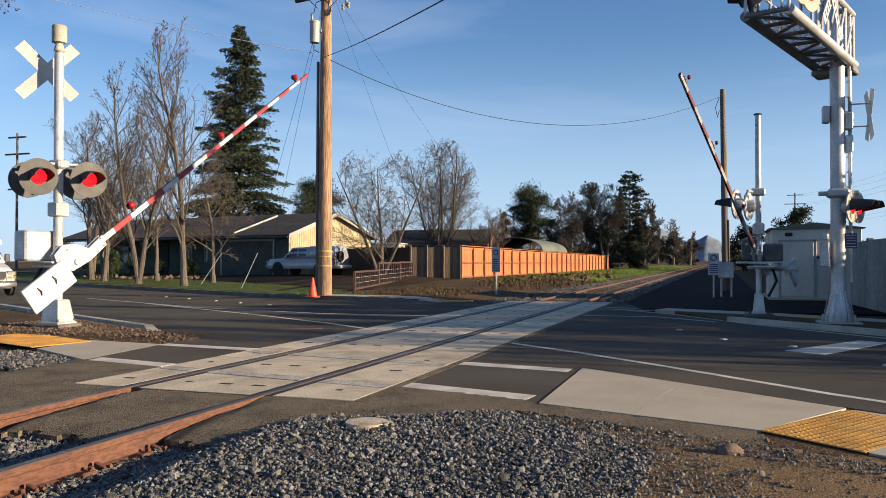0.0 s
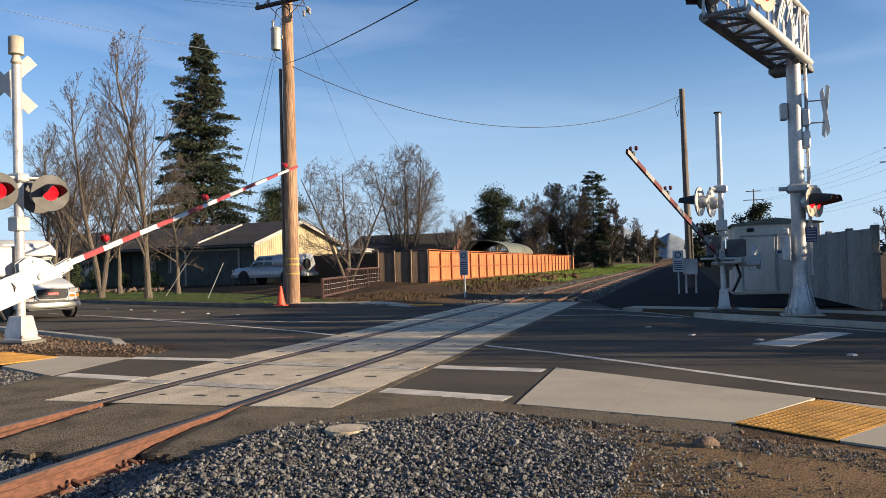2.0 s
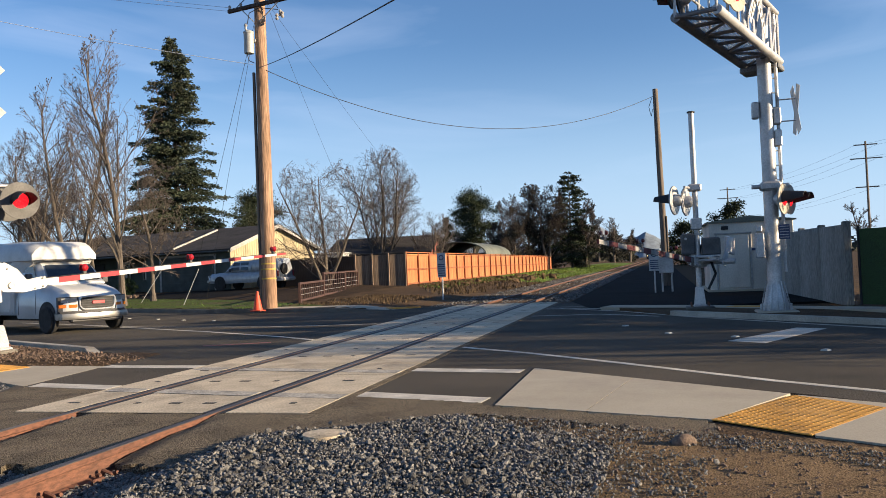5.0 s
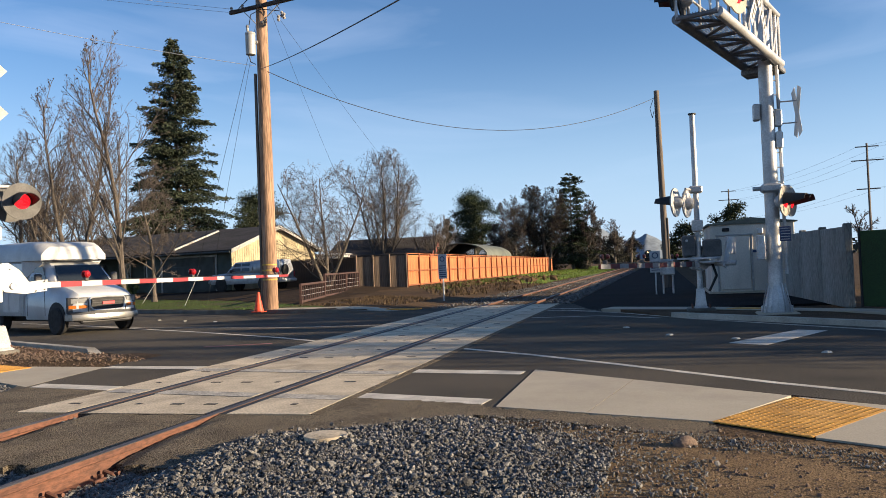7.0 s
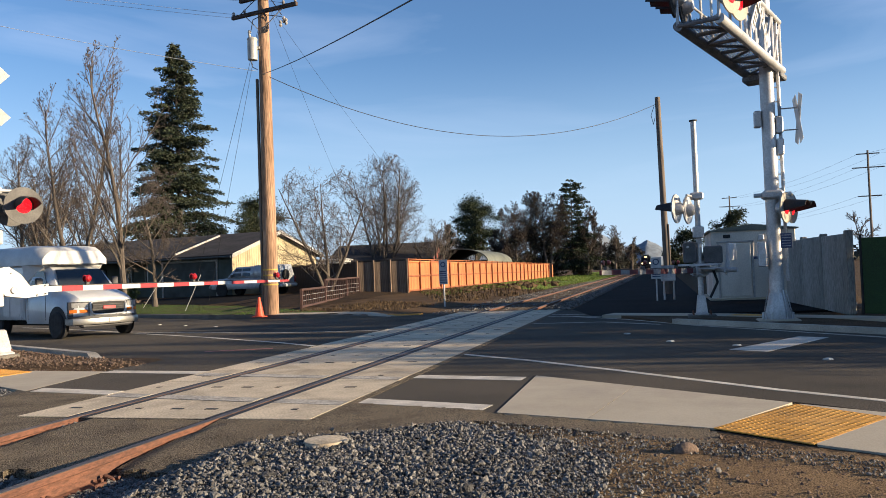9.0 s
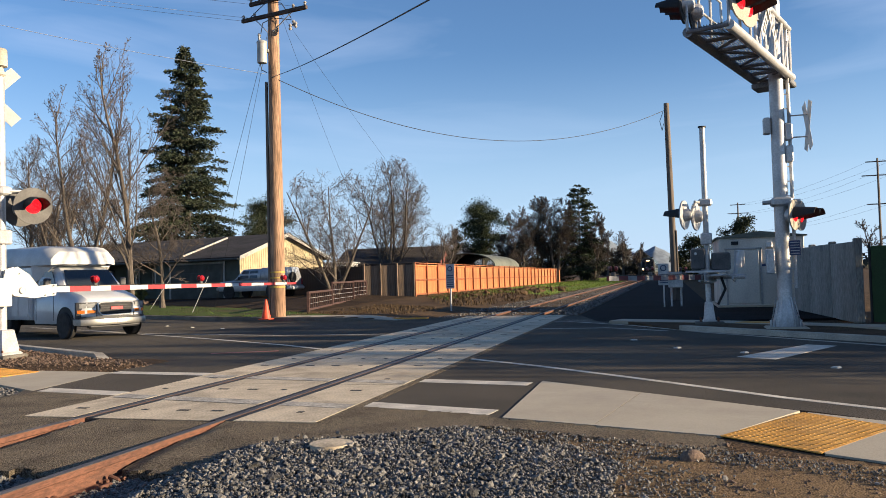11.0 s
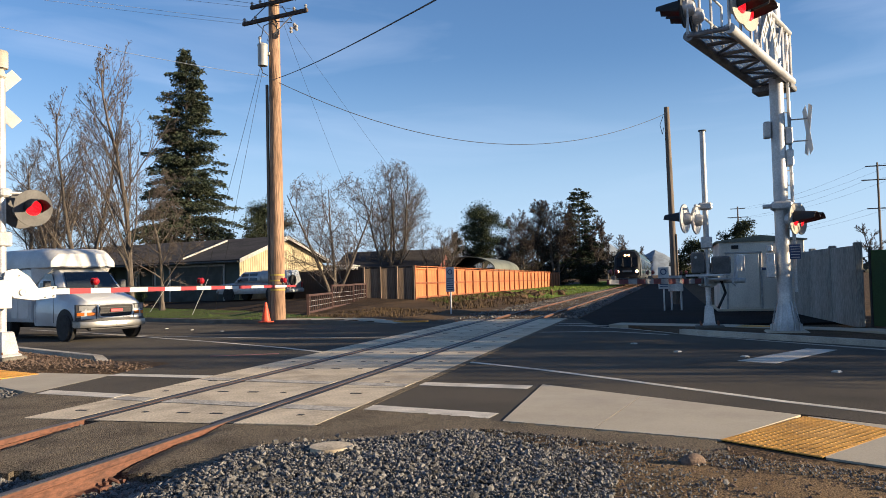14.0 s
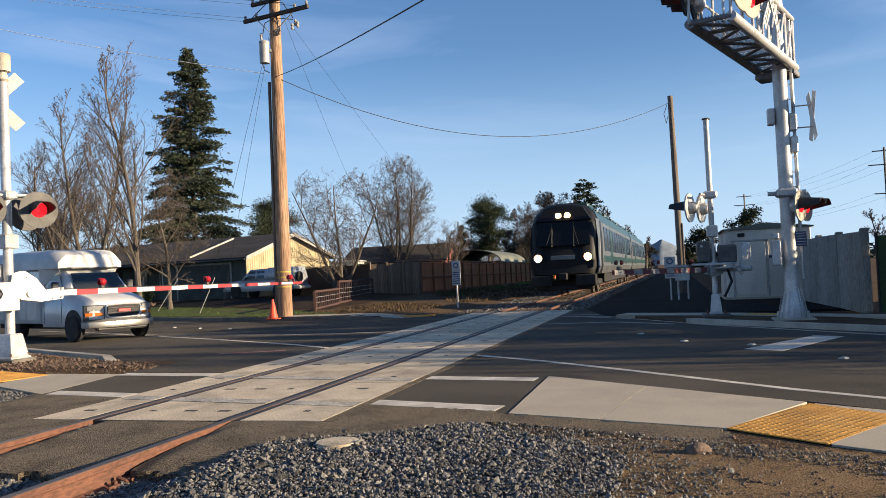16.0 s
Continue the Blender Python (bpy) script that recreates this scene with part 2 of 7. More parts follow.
    van=mat("white_van_paint", (0.78, 0.78, 0.77), 0.3, vary=0.04, scale=1.5, fine=20, bump=0.0, coat=0.6, dirt=0.1, dirt_color=(0.5, 0.48, 0.44)),
    fibreglass=mat("white_fibreglass", (0.8, 0.79, 0.76), 0.45, vary=0.05, scale=1.5, fine=20, bump=0.02),
    chrome=mat("chrome", (0.85, 0.85, 0.84), 0.3, metal=0.6, vary=0.05, bump=0.0),
    bumper=mat("bumper_metal", (0.42, 0.41, 0.39), 0.4, metal=0.9, vary=0.08, bump=0.0),
    plastic=mat("grey_plastic", (0.06, 0.06, 0.065), 0.6, vary=0.1, bump=0.02),
    tyre=mat("tyre_rubber", (0.025, 0.024, 0.024), 0.85, vary=0.2, scale=8, fine=60, bump=0.1),
    amber=mat("amber_lens", (0.75, 0.2, 0.02), 0.25, vary=0.05, bump=0.0),
    badge=mat("red_badge", (0.55, 0.03, 0.04), 0.3, vary=0.03, bump=0.0),
    lens=mat("clear_lens", (0.5, 0.5, 0.48), 0.12, metal=0.3, vary=0.1, bump=0.0),
    silver=mat("silver_truck_paint", (0.55, 0.57, 0.6), 0.35, metal=0.3, vary=0.04, bump=0.0, coat=0.5),
    tgreen=mat("train_green", (0.006, 0.042, 0.03), 0.4, vary=0.1, scale=1, fine=20, bump=0.0, coat=0.15),
    tblack=mat("train_black_mask", (0.006, 0.0065, 0.007), 0.55, vary=0.15, scale=1, fine=20, bump=0.0, spec=0.3),
    tsilver=mat("train_silver", (0.17, 0.18, 0.185), 0.38, metal=0.4, vary=0.12, scale=1, fine=20, bump=0.02),
    tunder=mat("train_underframe", (0.016, 0.015, 0.0145), 0.8, vary=0.3, scale=2, fine=30, bump=0.1),
    headlight=mat("lit_headlight", (1.0, 0.55, 0.22), 0.3, vary=0.05, bump=0.0, emit=5.0),
    tglass=glass("train_glass", (0.006, 0.007, 0.008), 0.25, 0.25),
    signblue=mat("sign_face_grey", (0.5, 0.52, 0.55), 0.6, vary=0.08, bump=0.02),
    signwhite=mat("sign_face_white", (0.72, 0.72, 0.7), 0.6, vary=0.06, bump=0.02),
    ink=mat("sign_ink", (0.05, 0.07, 0.16), 0.6, vary=0.05, bump=0.0),
    # darker copies of white, red and lens: the right arm's shade in its colours
    band_shaded=mat("shaded_white_band", (0.3, 0.29, 0.28), 0.7, vary=0.15, scale=3, fine=30, bump=0.03, dirt=0.3, dirt_color=(0.16, 0.15, 0.14)),
    red_shaded=mat("shaded_red_band", (0.15, 0.028, 0.03), 0.7, vary=0.15, scale=3, fine=30, bump=0.03),
    lens_shaded=mat("shaded_arm_lens", (0.09, 0.012, 0.014), 0.3, vary=0.2, bump=0.0),
    pod=mat("seed_pods", (0.075, 0.045, 0.03), 0.95, vary=0.3, scale=4, fine=20, bump=0.0),
    # dark brown that paints shade onto the ground by the railing
    mulch=mat("shaded_ground", (0.05, 0.034, 0.022), 0.97, vary=0.5, scale=1.5, fine=40, bump=0.9, tint=(0.075, 0.05, 0.03), spec=0.08),
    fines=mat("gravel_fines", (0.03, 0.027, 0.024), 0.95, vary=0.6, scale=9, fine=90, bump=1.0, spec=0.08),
    # kerb concrete darkened: the shaded face of the far kerb is in its colour
    kerb_shaded=mat("shaded_kerb_concrete", (0.17, 0.152, 0.128), 0.9, vary=0.3, scale=1.5, fine=50, bump=0.4, dirt=0.6, dirt_color=(0.08, 0.07, 0.06)),
    # case grey darkened for the shade on the right gate mechanism
    mech=mat("shaded_grey_casting", (0.12, 0.12, 0.12), 0.6, vary=0.2, scale=4, fine=40, bump=0.08),
    marker=mat("road_marker", (0.6, 0.58, 0.5), 0.6, vary=0.1, bump=0.05),
)


# ---- building blocks ----
class Geo:
    """Vertices and faces of one mesh."""

    def __init__(self):
        self.v, self.f = [], []

    def add(self, verts, faces):
        n = len(self.v)
        self.v.extend(tuple(p) for p in verts)
        self.f.extend(tuple(i + n for i in q) for q in faces)
        return self

    def box(self, c, s, m=None, chamfer=0.0):
        x, y, z = (d / 2 for d in s)
        if chamfer:
            return self.rbox(c, s, chamfer, m)
        pts = [Vector((i * x, j * y, k * z)) for k in (-1, 1) for i, j in ((-1, -1), (1, -1), (1, 1), (-1, 1))]
        pts = [(m @ p if m else p) + Vector(c) for p in pts]
        return self.add(pts, [(3, 2, 1, 0), (4, 5, 6, 7), (0, 1, 5, 4), (1, 2, 6, 5), (2, 3, 7, 6), (3, 0, 4, 7)])

    def rbox(self, c, s, r, m=None):
        """A box with chamfered edges."""
        x, y, z = (d / 2 for d in s)
        rings = []
        for zz, k in ((-z, r), (-z + r, 0), (z - r, 0), (z, r)):
            a, b = x - k, y - k
            q = min(r, a, b)
            rings.append([(a, -b + q, zz), (a, b - q, zz), (a - q, b, zz), (-a + q, b, zz), (-a, b - q, zz), (-a, -b + q, zz), (-a + q, -b, zz), (a - q, -b, zz)])
        pts = [Vector(p) for ring in rings for p in ring]
        pts = [(m @ p if m else p) + Vector(c) for p in pts]
        faces = [tuple(range(7, -1, -1)), tuple(range(24, 32))]
        for k in range(3):
            faces += [(k * 8 + i, k * 8 + (i + 1) % 8, k * 8 + 8 + (i + 1) % 8, k * 8 + 8 + i) for i in range(8)]
        return self.add(pts, faces)

    def cyl(self, a, b, r0, r1=None, n=10, caps=True):
        a, b = Vector(a), Vector(b)
        r1 = r0 if r1 is None else r1
        d = (b - a).normalized()
        u = d.orthogonal().normalized()
        w = d.cross(u)
        ring = [u * math.cos(2 * math.pi * i / n) + w * math.sin(2 * math.pi * i / n) for i in range(n)]
        pts = [a + p * r0 for p in ring] + [b + p * r1 for p in ring]
        faces = [(i, (i + 1) % n, n + (i + 1) % n, n + i) for i in range(n)]
        if caps:
            faces += [tuple(range(n - 1, -1, -1)), tuple(range(n, 2 * n))]
        return self.add(pts, faces)

    def tube(self, path, r, n=6):
        for a, b in zip(path, path[1:]):
            self.cyl(a, b, r, r, n)
        return self

    def prism(self, outline, z0, z1, m=None):
        """An upright prism over a counter-clockwise outline; z0, z1 may be numbers or functions of x and y."""
        n = len(outline)
        lo = [(x, y, z0(x, y) if callable(z0) else z0) for x, y in outline]
        hi = [(x, y, z1(x, y) if callable(z1) else z1) for x, y in outline]
        pts = [Vector(p) for p in lo + hi]
        if m:
            pts = [m @ p for p in pts]
        return self.add(pts, [tuple(range(n - 1, -1, -1)), tuple(range(n, 2 * n))] + [(i, (i + 1) % n, n + (i + 1) % n, n + i) for i in range(n)])

    def loft(self, rings, caps=True, closed=True):
        n = len(rings[0])
        pts = [p for ring in rings for p in ring]
        faces = []
        for k in range(len(rings) - 1):
            for i in range(n if closed else n - 1):
                j = (i + 1) % n
                faces.append((k * n + i, k * n + j, (k + 1) * n + j, (k + 1) * n + i))
        if caps:
            faces += [tuple(range(n - 1, -1, -1)), tuple(range((len(rings) - 1) * n, len(rings) * n))]
        return self.add(pts, faces)

    def lathe(self, profile, n=16, m=None):
        """Turns a profile of (radius, height) round the z axis."""
        rings = [[Vector((r * math.cos(2 * math.pi * i / n), r * math.sin(2 * math.pi * i / n), z)) for i in range(n)] for r, z in profile]
        if m:
            rings = [[m @ p for p in ring] for ring in rings]
        return self.loft(rings)

    def mesh(self, name, material, smooth=False):
        me = bpy.data.meshes.new(name)
        me.from_pydata([tuple(p) for p in self.v], [], self.f)
        me.materials.append(material)
        if smooth:
            me.polygons.foreach_set("use_smooth", [True] * len(me.polygons))
            me.set_sharp_from_angle(angle=radians(38))
        me.update()
        return me


def part(name, geo, material, parent=None, label="", smooth=False, m=None, soft=0.0):
    """Links one mesh object, under a thing or part where one is given."""
    ob = new(name, geo if isinstance(geo, bpy.types.Mesh) else geo.mesh(name, material, smooth))
    if parent:
        ob.parent = parent
    if m:
        ob.matrix_basis = m
    if label:
        tagged(ob, label)
    if soft:
        mod = ob.modifiers.new("rounded", "BEVEL")
        mod.width, mod.segments, mod.limit_method = soft, 2, "ANGLE"
    return ob


def thing(name, m, label, category, group=""):
    ob = new(name)
    ob.empty_display_size = 0.3
    ob.matrix_basis = m
    return tagged(ob, label, category, group)


def structure(name, geo, material, label="", smooth=False):
    return tagged(part(name, geo, material, None, "", smooth), label, name.split("_")[0], "", "structure")


def rot(axis, degrees):
    return Matrix.Rotation(radians(degrees), 3, axis)


def inside(x, y, poly):
    hit = False
    for (x0, y0), (x1, y1) in zip(poly, poly[1:] + poly[:1]):
        if (y0 > y) != (y1 > y) and x < (x1 - x0) * (y - y0) / (y1 - y0) + x0:
            hit = not hit
    return hit


def step(a, b, x):
    k = min(max((x - a) / (b - a), 0), 1)
    return k * k * (3 - 2 * k)


# ---- plan ----
# x runs to the right of the nearer rail, y along the track away from the camera.
FAR_KERB = [(-70, 53.0), (-40, 38.2), (-22, 29.2), (-15.4, 25.9), (-11.5, 24.0), (-8.6, 22.75), (-6, 22.35), (-4.1, 22.3)]
NEAR_KERB = [(-70, 46.0), (-30, 24.5), (-9.4, 13.5), (-5.75, 11.6)]
RIGHT_KERB = [(4.12, 17.05), (7.25, 13.75), (12.0, 8.8), (30.0, -10.0)]


def along(line, x):
    for (x0, y0), (x1, y1) in zip(line, line[1:]):
        if x0 <= x <= x1:
            return y0 + (y1 - y0) * (x - x0) / (x1 - x0)
    return line[0][1] if x < line[0][0] else line[-1][1]


def height(x, y):
    """The ground's height: low by the near track, a raised lot behind the far kerb."""
    z = -0.06
    if y < 9:
        near = step(0.3, 1.0, x)
        z -= 0.115 * (1 - step(4.4, 6.1, y)) * step(-6, -3, x) * (1 - near)
        z += near * (0.052 * (1 - step(5.9, 6.5, y)) - 0.075 * (1 - step(1.0, 5.0, y)))
    if x < -3:
        b = y - along(FAR_KERB, x)
        if b > 0.05:
            z = -0.06 + 0.17 * step(0.0, 0.3, b) * step(-3.2, -5.5, x) + 0.3 * step(3, 17, b) * step(-7, -14, x)
    n = along(NEAR_KERB, x) if x < -5.75 else 11.6
    if x < -3.2 and 9.8 < y < n - 0.05:
        z = -0.06 + 0.1 * step(9.8, 10.2, y) * step(-3.4, -4.4, x) * step(0.05, 0.4, n - y)
    return z


def build_ground():
    xs = sorted(set([-900, -500, -300, -200, -140, -100, -80] + [round(-70 + 2 * i, 2) for i in range(20)] + [round(-30 + 0.4 * i, 2) for i in range(100)] + [-1.7, -1.5, -1.3, -0.2, 0.1, 0.2, 0.3, 0.5, 0.65] +
                    [10, 11, 12, 14, 17, 20, 25, 32, 45, 70, 100, 150, 250, 400, 900]))
    ys = sorted(set([-300, -100, -40, -15, -6, -2] + [round(-1 + 0.4 * i, 2) for i in range(90)] + [round(35 + i, 2) for i in range(30)] +
                    [66, 68, 72, 78, 85, 95, 110, 130, 160, 200, 260, 350, 500, 800, 1300, 2000]))
    g = Geo()
    g.v = [(x, y, height(x, y) + 0.008 * noise.noise((x * 1.7, y * 1.7, 0))) for y in ys for x in xs]
    n = len(xs)
    g.f = [(j * n + i, j * n + i + 1, j * n + n + i + 1, j * n + n + i) for j in range(len(ys) - 1) for i in range(n - 1)]
    structure("ground", g, M["dirt"], "brown packed dirt and weeds round the level crossing", True)


def drape(name, poly, material, lift, cell, label="", kind=""):
    """A sheet over the ground inside an outline."""
    g = Geo()
    x0, x1 = min(p[0] for p in poly), max(p[0] for p in poly)
    y0, y1 = min(p[1] for p in poly), max(p[1] for p in poly)
    idx = {}

    def at(i, j):
        if (i, j) not in idx:
            x, y = x0 + i * cell, y0 + j * cell
            x, y = x + cell * 0.5 * noise.noise((x * 3, y * 3, 5)), y + cell * 0.5 * noise.noise((x * 3, y * 3, 9))
            idx[i, j] = len(g.v)
            g.v.append((x, y, height(x, y) + lift))
        return idx[i, j]
    for i in range(int((x1 - x0) / cell) + 1):
        for j in range(int((y1 - y0) / cell) + 1):
            if inside(x0 + (i + 0.5) * cell, y0 + (j + 0.5) * cell, poly):
                g.f.append((at(i, j), at(i + 1, j), at(i + 1, j + 1), at(i, j + 1)))
    return structure(name, g, material, label, True)


def strip(g, line, half, z0, z1):
    """A band of constant width along a line."""
    for (ax, ay), (bx, by) in zip(line, line[1:]):
        d = Vector((bx - ax, by - ay)).normalized()
        nx, ny = -d.y * half, d.x * half
        g.prism([(ax - nx, ay - ny), (bx - nx, by - ny), (bx + nx, by + ny), (ax + nx, ay + ny)], z0, z1)
    return g


def ribbon(g, line, w0, w1, z0, z1):
    """A mitred band along a line, from w0 to w1 to its left."""
    sides = []
    for i, p in enumerate(line):
        a, b = line[max(i - 1, 0)], line[min(i + 1, len(line) - 1)]
        d = Vector((b[0] - a[0], b[1] - a[1])).normalized()
        sides.append([(p[0] - d.y * w, p[1] + d.x * w) for w in (w0, w1)])
    for (a0, a1), (b0, b1) in zip(sides, sides[1:]):
        g.prism([a0, b0, b1, a1], z0, z1)
    return g


def sheet(poly, cell, top, bottom, name, label):
    """A rough slab of asphalt inside an outline, its surface uneven and its edge skirted down to the bottom."""
    x0, x1 = min(p[0] for p in poly), max(p[0] for p in poly)
    y0, y1 = min(p[1] for p in poly), max(p[1] for p in poly)
    g, idx, edges = Geo(), {}, {}

    def at(i, j):
        if (i, j) not in idx:
            x, y = x0 + i * cell, y0 + j * cell
            x, y = x + cell * 0.35 * noise.noise((x * 9, y * 9, 5)), y + cell * 0.35 * noise.noise((x * 9, y * 9, 9))
            idx[i, j] = len(g.v)
            g.v.append((x, y, top(x, y) + 0.005 * noise.noise((x * 7, y * 7, 1)) + 0.003 * noise.noise((x * 23, y * 23, 2))))
        return idx[i, j]
    for i in range(int((x1 - x0) / cell) + 1):
        for j in range(int((y1 - y0) / cell) + 1):
            if inside(x0 + (i + 0.5) * cell, y0 + (j + 0.5) * cell, poly):
                q = (at(i, j), at(i + 1, j), at(i + 1, j + 1), at(i, j + 1))
                g.f.append(q)
                for a, b in zip(q, q[1:] + q[:1]):
                    edges[a, b] = 1
    for a, b in list(edges):
        if (b, a) not in edges:
            n = len(g.v)
            g.v += [(*g.v[a][:2], bottom), (*g.v[b][:2], bottom)]
            g.f.append((b, a, n, n + 1))
    return structure(name, g, M["patch"], label, True)


def build_roads():
    edge_near = [(-70, 46), (-30, 24.5), (-9.4, 13.5), (-5.75, 11.6), (-4.2, 11.0), (-3.97, 10.2), (-3.95, 8.0), (-3.62, 7.4), (-3.55, 5.5), (-1.6, 5.5), (-1.6, 5.98), (0.95, 5.98)]
    edge_right = [(0.97, 5.7), (2.2, 5.98), (2.6, 6.4), (2.6, 8.75), (5.2, 7.0), (12, 1.2), (30, -16)]
    far = [(30, -10), (12, 8.8), (7.25, 13.75), (4.12, 17.05), (3.2, 18.2), (2.2, 20.3), (1.4, 23.6), (-2.6, 23.4), (-4.1, 22.3)] + FAR_KERB[::-1][1:]
    structure("road", Geo().prism(edge_near + edge_right + far, -0.08, 0.0), M["asphalt"], "worn dark asphalt road over the level crossing")
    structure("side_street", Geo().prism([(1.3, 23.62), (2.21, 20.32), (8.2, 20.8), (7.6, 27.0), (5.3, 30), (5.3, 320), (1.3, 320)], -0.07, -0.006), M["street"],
              "asphalt street beside the track, its shade put into the dark colour")
    # asphalt apron in front of the concrete panels
    g = Geo()
    g.prism([(-3.56, 5.3), (-3.1, 4.9), (-2.0, 4.6), (-1.57, 4.5), (-1.57, 5.96), (-2.21, 5.97), (-2.21, 7.36), (-3.5, 7.58)], -0.12, 0.003)
    structure("asphalt_apron", g, M["patch"], "crumbling asphalt beside the rails")
    g = Geo()
    pts = [(-1.33, 4.3), (-1.1, 4.42), (-0.86, 4.36), (-0.62, 4.42), (-0.4, 4.3), (-0.2, 4.34), (-0.1, 4.26), (-0.1, 5.94), (-1.42, 5.94), (-1.43, 5.6), (-1.4, 5.3), (-1.42, 4.95), (-1.38, 4.6)]
    sheet(pts, 0.05, lambda x, y: -0.05 + 0.05 * step(4.3, 5.9, y) - 0.05 * (1 - step(4.28, 4.6, y)) - 0.03 * (1 - step(0.0, 0.14, x + 1.42)), -0.16, "asphalt_infill", "crumbling asphalt fill between the rails")
    g = Geo()
    edge = [(0.06, 4.62), (0.12, 4.52), (0.3, 4.46), (0.52, 4.42), (0.72, 4.58), (0.78, 4.98), (1.04, 5.2), (1.22, 5.38), (1.6, 5.42), (1.85, 5.55), (2.05, 5.75), (2.3, 5.98), (2.5, 6.05), (3.0, 5.85),
            (3.6, 5.55), (4.2, 5.25), (4.35, 5.5), (4.25, 5.86), (2.5, 6.4), (2.45, 6.46), (2.3, 6.6), (0.95, 6.9), (0.95, 5.97), (0.06, 5.97), (0.07, 5.6), (0.07, 5.3), (0.06, 5.0), (0.07, 4.8)]
    sheet(edge, 0.06, lambda x, y: 0.003 - 0.055 * (1 - step(4.2, 5.6, y)) - 0.03 * (1 - step(0.06, 0.24, x)) * (1 - step(5.6, 5.95, y)) - 0.03 * (1 - step(4.45, 4.75, y)), -0.16, "asphalt_edge", "broken asphalt edge at the gravel")
    structure("asphalt_joint", Geo().prism([(0.932, 6.0), (1.03, 6.0), (1.03, 24.0), (0.932, 24.0)], -0.05, lambda x, y: 0.0062 if x < 1.0 else 0.0035), M["patch"], "asphalt joint beside the concrete panels")
    # kerbs
    g = ribbon(Geo(), FAR_KERB, -0.06, 0.12, -0.1, lambda x, y: 0.13 - 0.125 * step(-6.2, -4.1, x))
    structure("kerb", g, M["kerb_shaded"], "weathered concrete kerb along the lawn, shade put into its dark colour")
    g = ribbon(Geo(), NEAR_KERB, -0.16, 0.0, -0.1, 0.09)
    g.prism([(-5.75, 11.6), (-5.35, 11.28), (-5.5, 11.15), (-5.82, 11.46)], -0.1, lambda x, y: 0.02 if x > -5.6 else 0.09)
    structure("kerb", g, M["kerb"], "low concrete kerb with a sloped end beside the gate")
    g = ribbon(Geo(), RIGHT_KERB, 0.0, 0.16, -0.1, 0.1)
    structure("kerb", g, M["kerb"], "concrete kerb in front of the signal masts")
    isl = [(4.12, 17.1), (7.3, 13.8), (12, 8.9), (30, -9.8), (31, -9), (13, 9.9), (8.6, 14.9), (6.9, 18.1), (4.9, 20.2), (2.8, 20.3)]
    structure("island", Geo().prism(isl, -0.1, 0.02), M["dirt"], "dirt verge round the signal masts")
    structure("pavement_far", Geo().prism([(2.45, 20.2), (5.0, 19.0), (9.0, 16.2), (9.5, 16.8), (5.4, 19.7), (2.7, 21.0)], -0.05, 0.03), M["concrete"],
              "concrete pavement strip behind the signal masts")
    drape("pavement_far_left", [(-8.2, 22.95), (-4.2, 22.4), (-2.5, 22.9), (-2.5, 23.6), (-4.4, 23.2), (-8.2, 23.75)], M["concrete"], 0.02, 0.15, "concrete pavement behind the far kerb")
    # footway slabs
    a, b, c, d = (Vector((x, y, 0)) for x, y in ((2.52, 6.42), (4.3, 5.84), (5.02, 7.03), (2.5, 8.86)))
    for u0, u1 in ((0.0, 0.455), (0.458, 1.0)):
        quad = [a.lerp(b, u0), a.lerp(b, u1), d.lerp(c, u1), d.lerp(c, u0)]
        structure("pavement", Geo().prism([(p.x, p.y) for p in quad], -0.08, 0.008), M["concrete"], "pale concrete footway slab at the crosswalk")
    structure("pavement", Geo().prism([(4.93, 5.32), (7.2, 3.9), (8.4, 4.7), (5.07, 6.96)], -0.08, 0.008), M["concrete"], "pale concrete footway beyond the tactile plate")
    structure("pavement", Geo().prism([(-5.2, 8.45), (-3.6, 7.64), (-3.9, 9.52), (-5.35, 9.66)], -0.08, 0.0015), M["concrete"], "concrete footway at the gate")
    # painted lines
    g = Geo()
    g.prism([(-3.88, 9.38), (-2.22, 9.2), (-2.22, 9.48), (-3.86, 9.62)], 0.0, 0.003)
    g.prism([(0.98, 8.72), (2.38, 8.5), (2.4, 8.78), (0.98, 9.0)], 0.0, 0.003)
    g.prism([(-3.5, 7.6), (-2.22, 7.38), (-2.22, 7.66), (-3.56, 7.9)], 0.0, 0.003)
    g.prism([(0.98, 6.92), (2.36, 6.56), (2.4, 6.84), (0.98, 7.2)], 0.0, 0.003)
    structure("crosswalk_line", g, M["paint"], "white crosswalk lines on the asphalt")
    g = Geo()
    for y, k in ((9.12, 0.12), (7.34, 0.12)):
        for x0, x1 in ((-2.1, -1.62), (-1.4, -0.12), (0.12, 0.92)):
            a, b = y - 0.155 * (x0 + 2.2), y - 0.155 * (x1 + 2.2)
            g.prism([(x0, a - k), (x1, b - k), (x1, b + k), (x0, a + k)], 0.0076, 0.0105)
    structure("crosswalk_line", g, M["paint_old"], "worn crosswalk lines over the concrete panels")
    g = strip(Geo(), [(0.95, 11.42), (2.2, 10.45), (3.4, 9.36), (5.0, 7.82), (5.75, 7.22), (8, 5.1), (14, -0.6)], 0.05, 0.0, 0.003)
    strip(g, [(-2.25, 13.1), (-3.3, 13.9), (-6, 15.6), (-12, 19.0)], 0.05, 0.0, 0.003)
    structure("edge_line", g, M["paint"], "white edge line along the road")
    g = strip(Geo(), [(-2.3, 16.7), (-5, 16.6), (-9.0, 17.6), (-16, 21.0)], 0.05, 0.0, 0.003)
    strip(g, [(1.4, 20.6), (3.0, 18.9), (4.6, 16.4), (7.4, 13.0), (12, 8.1)], 0.05, 0.0, 0.003)
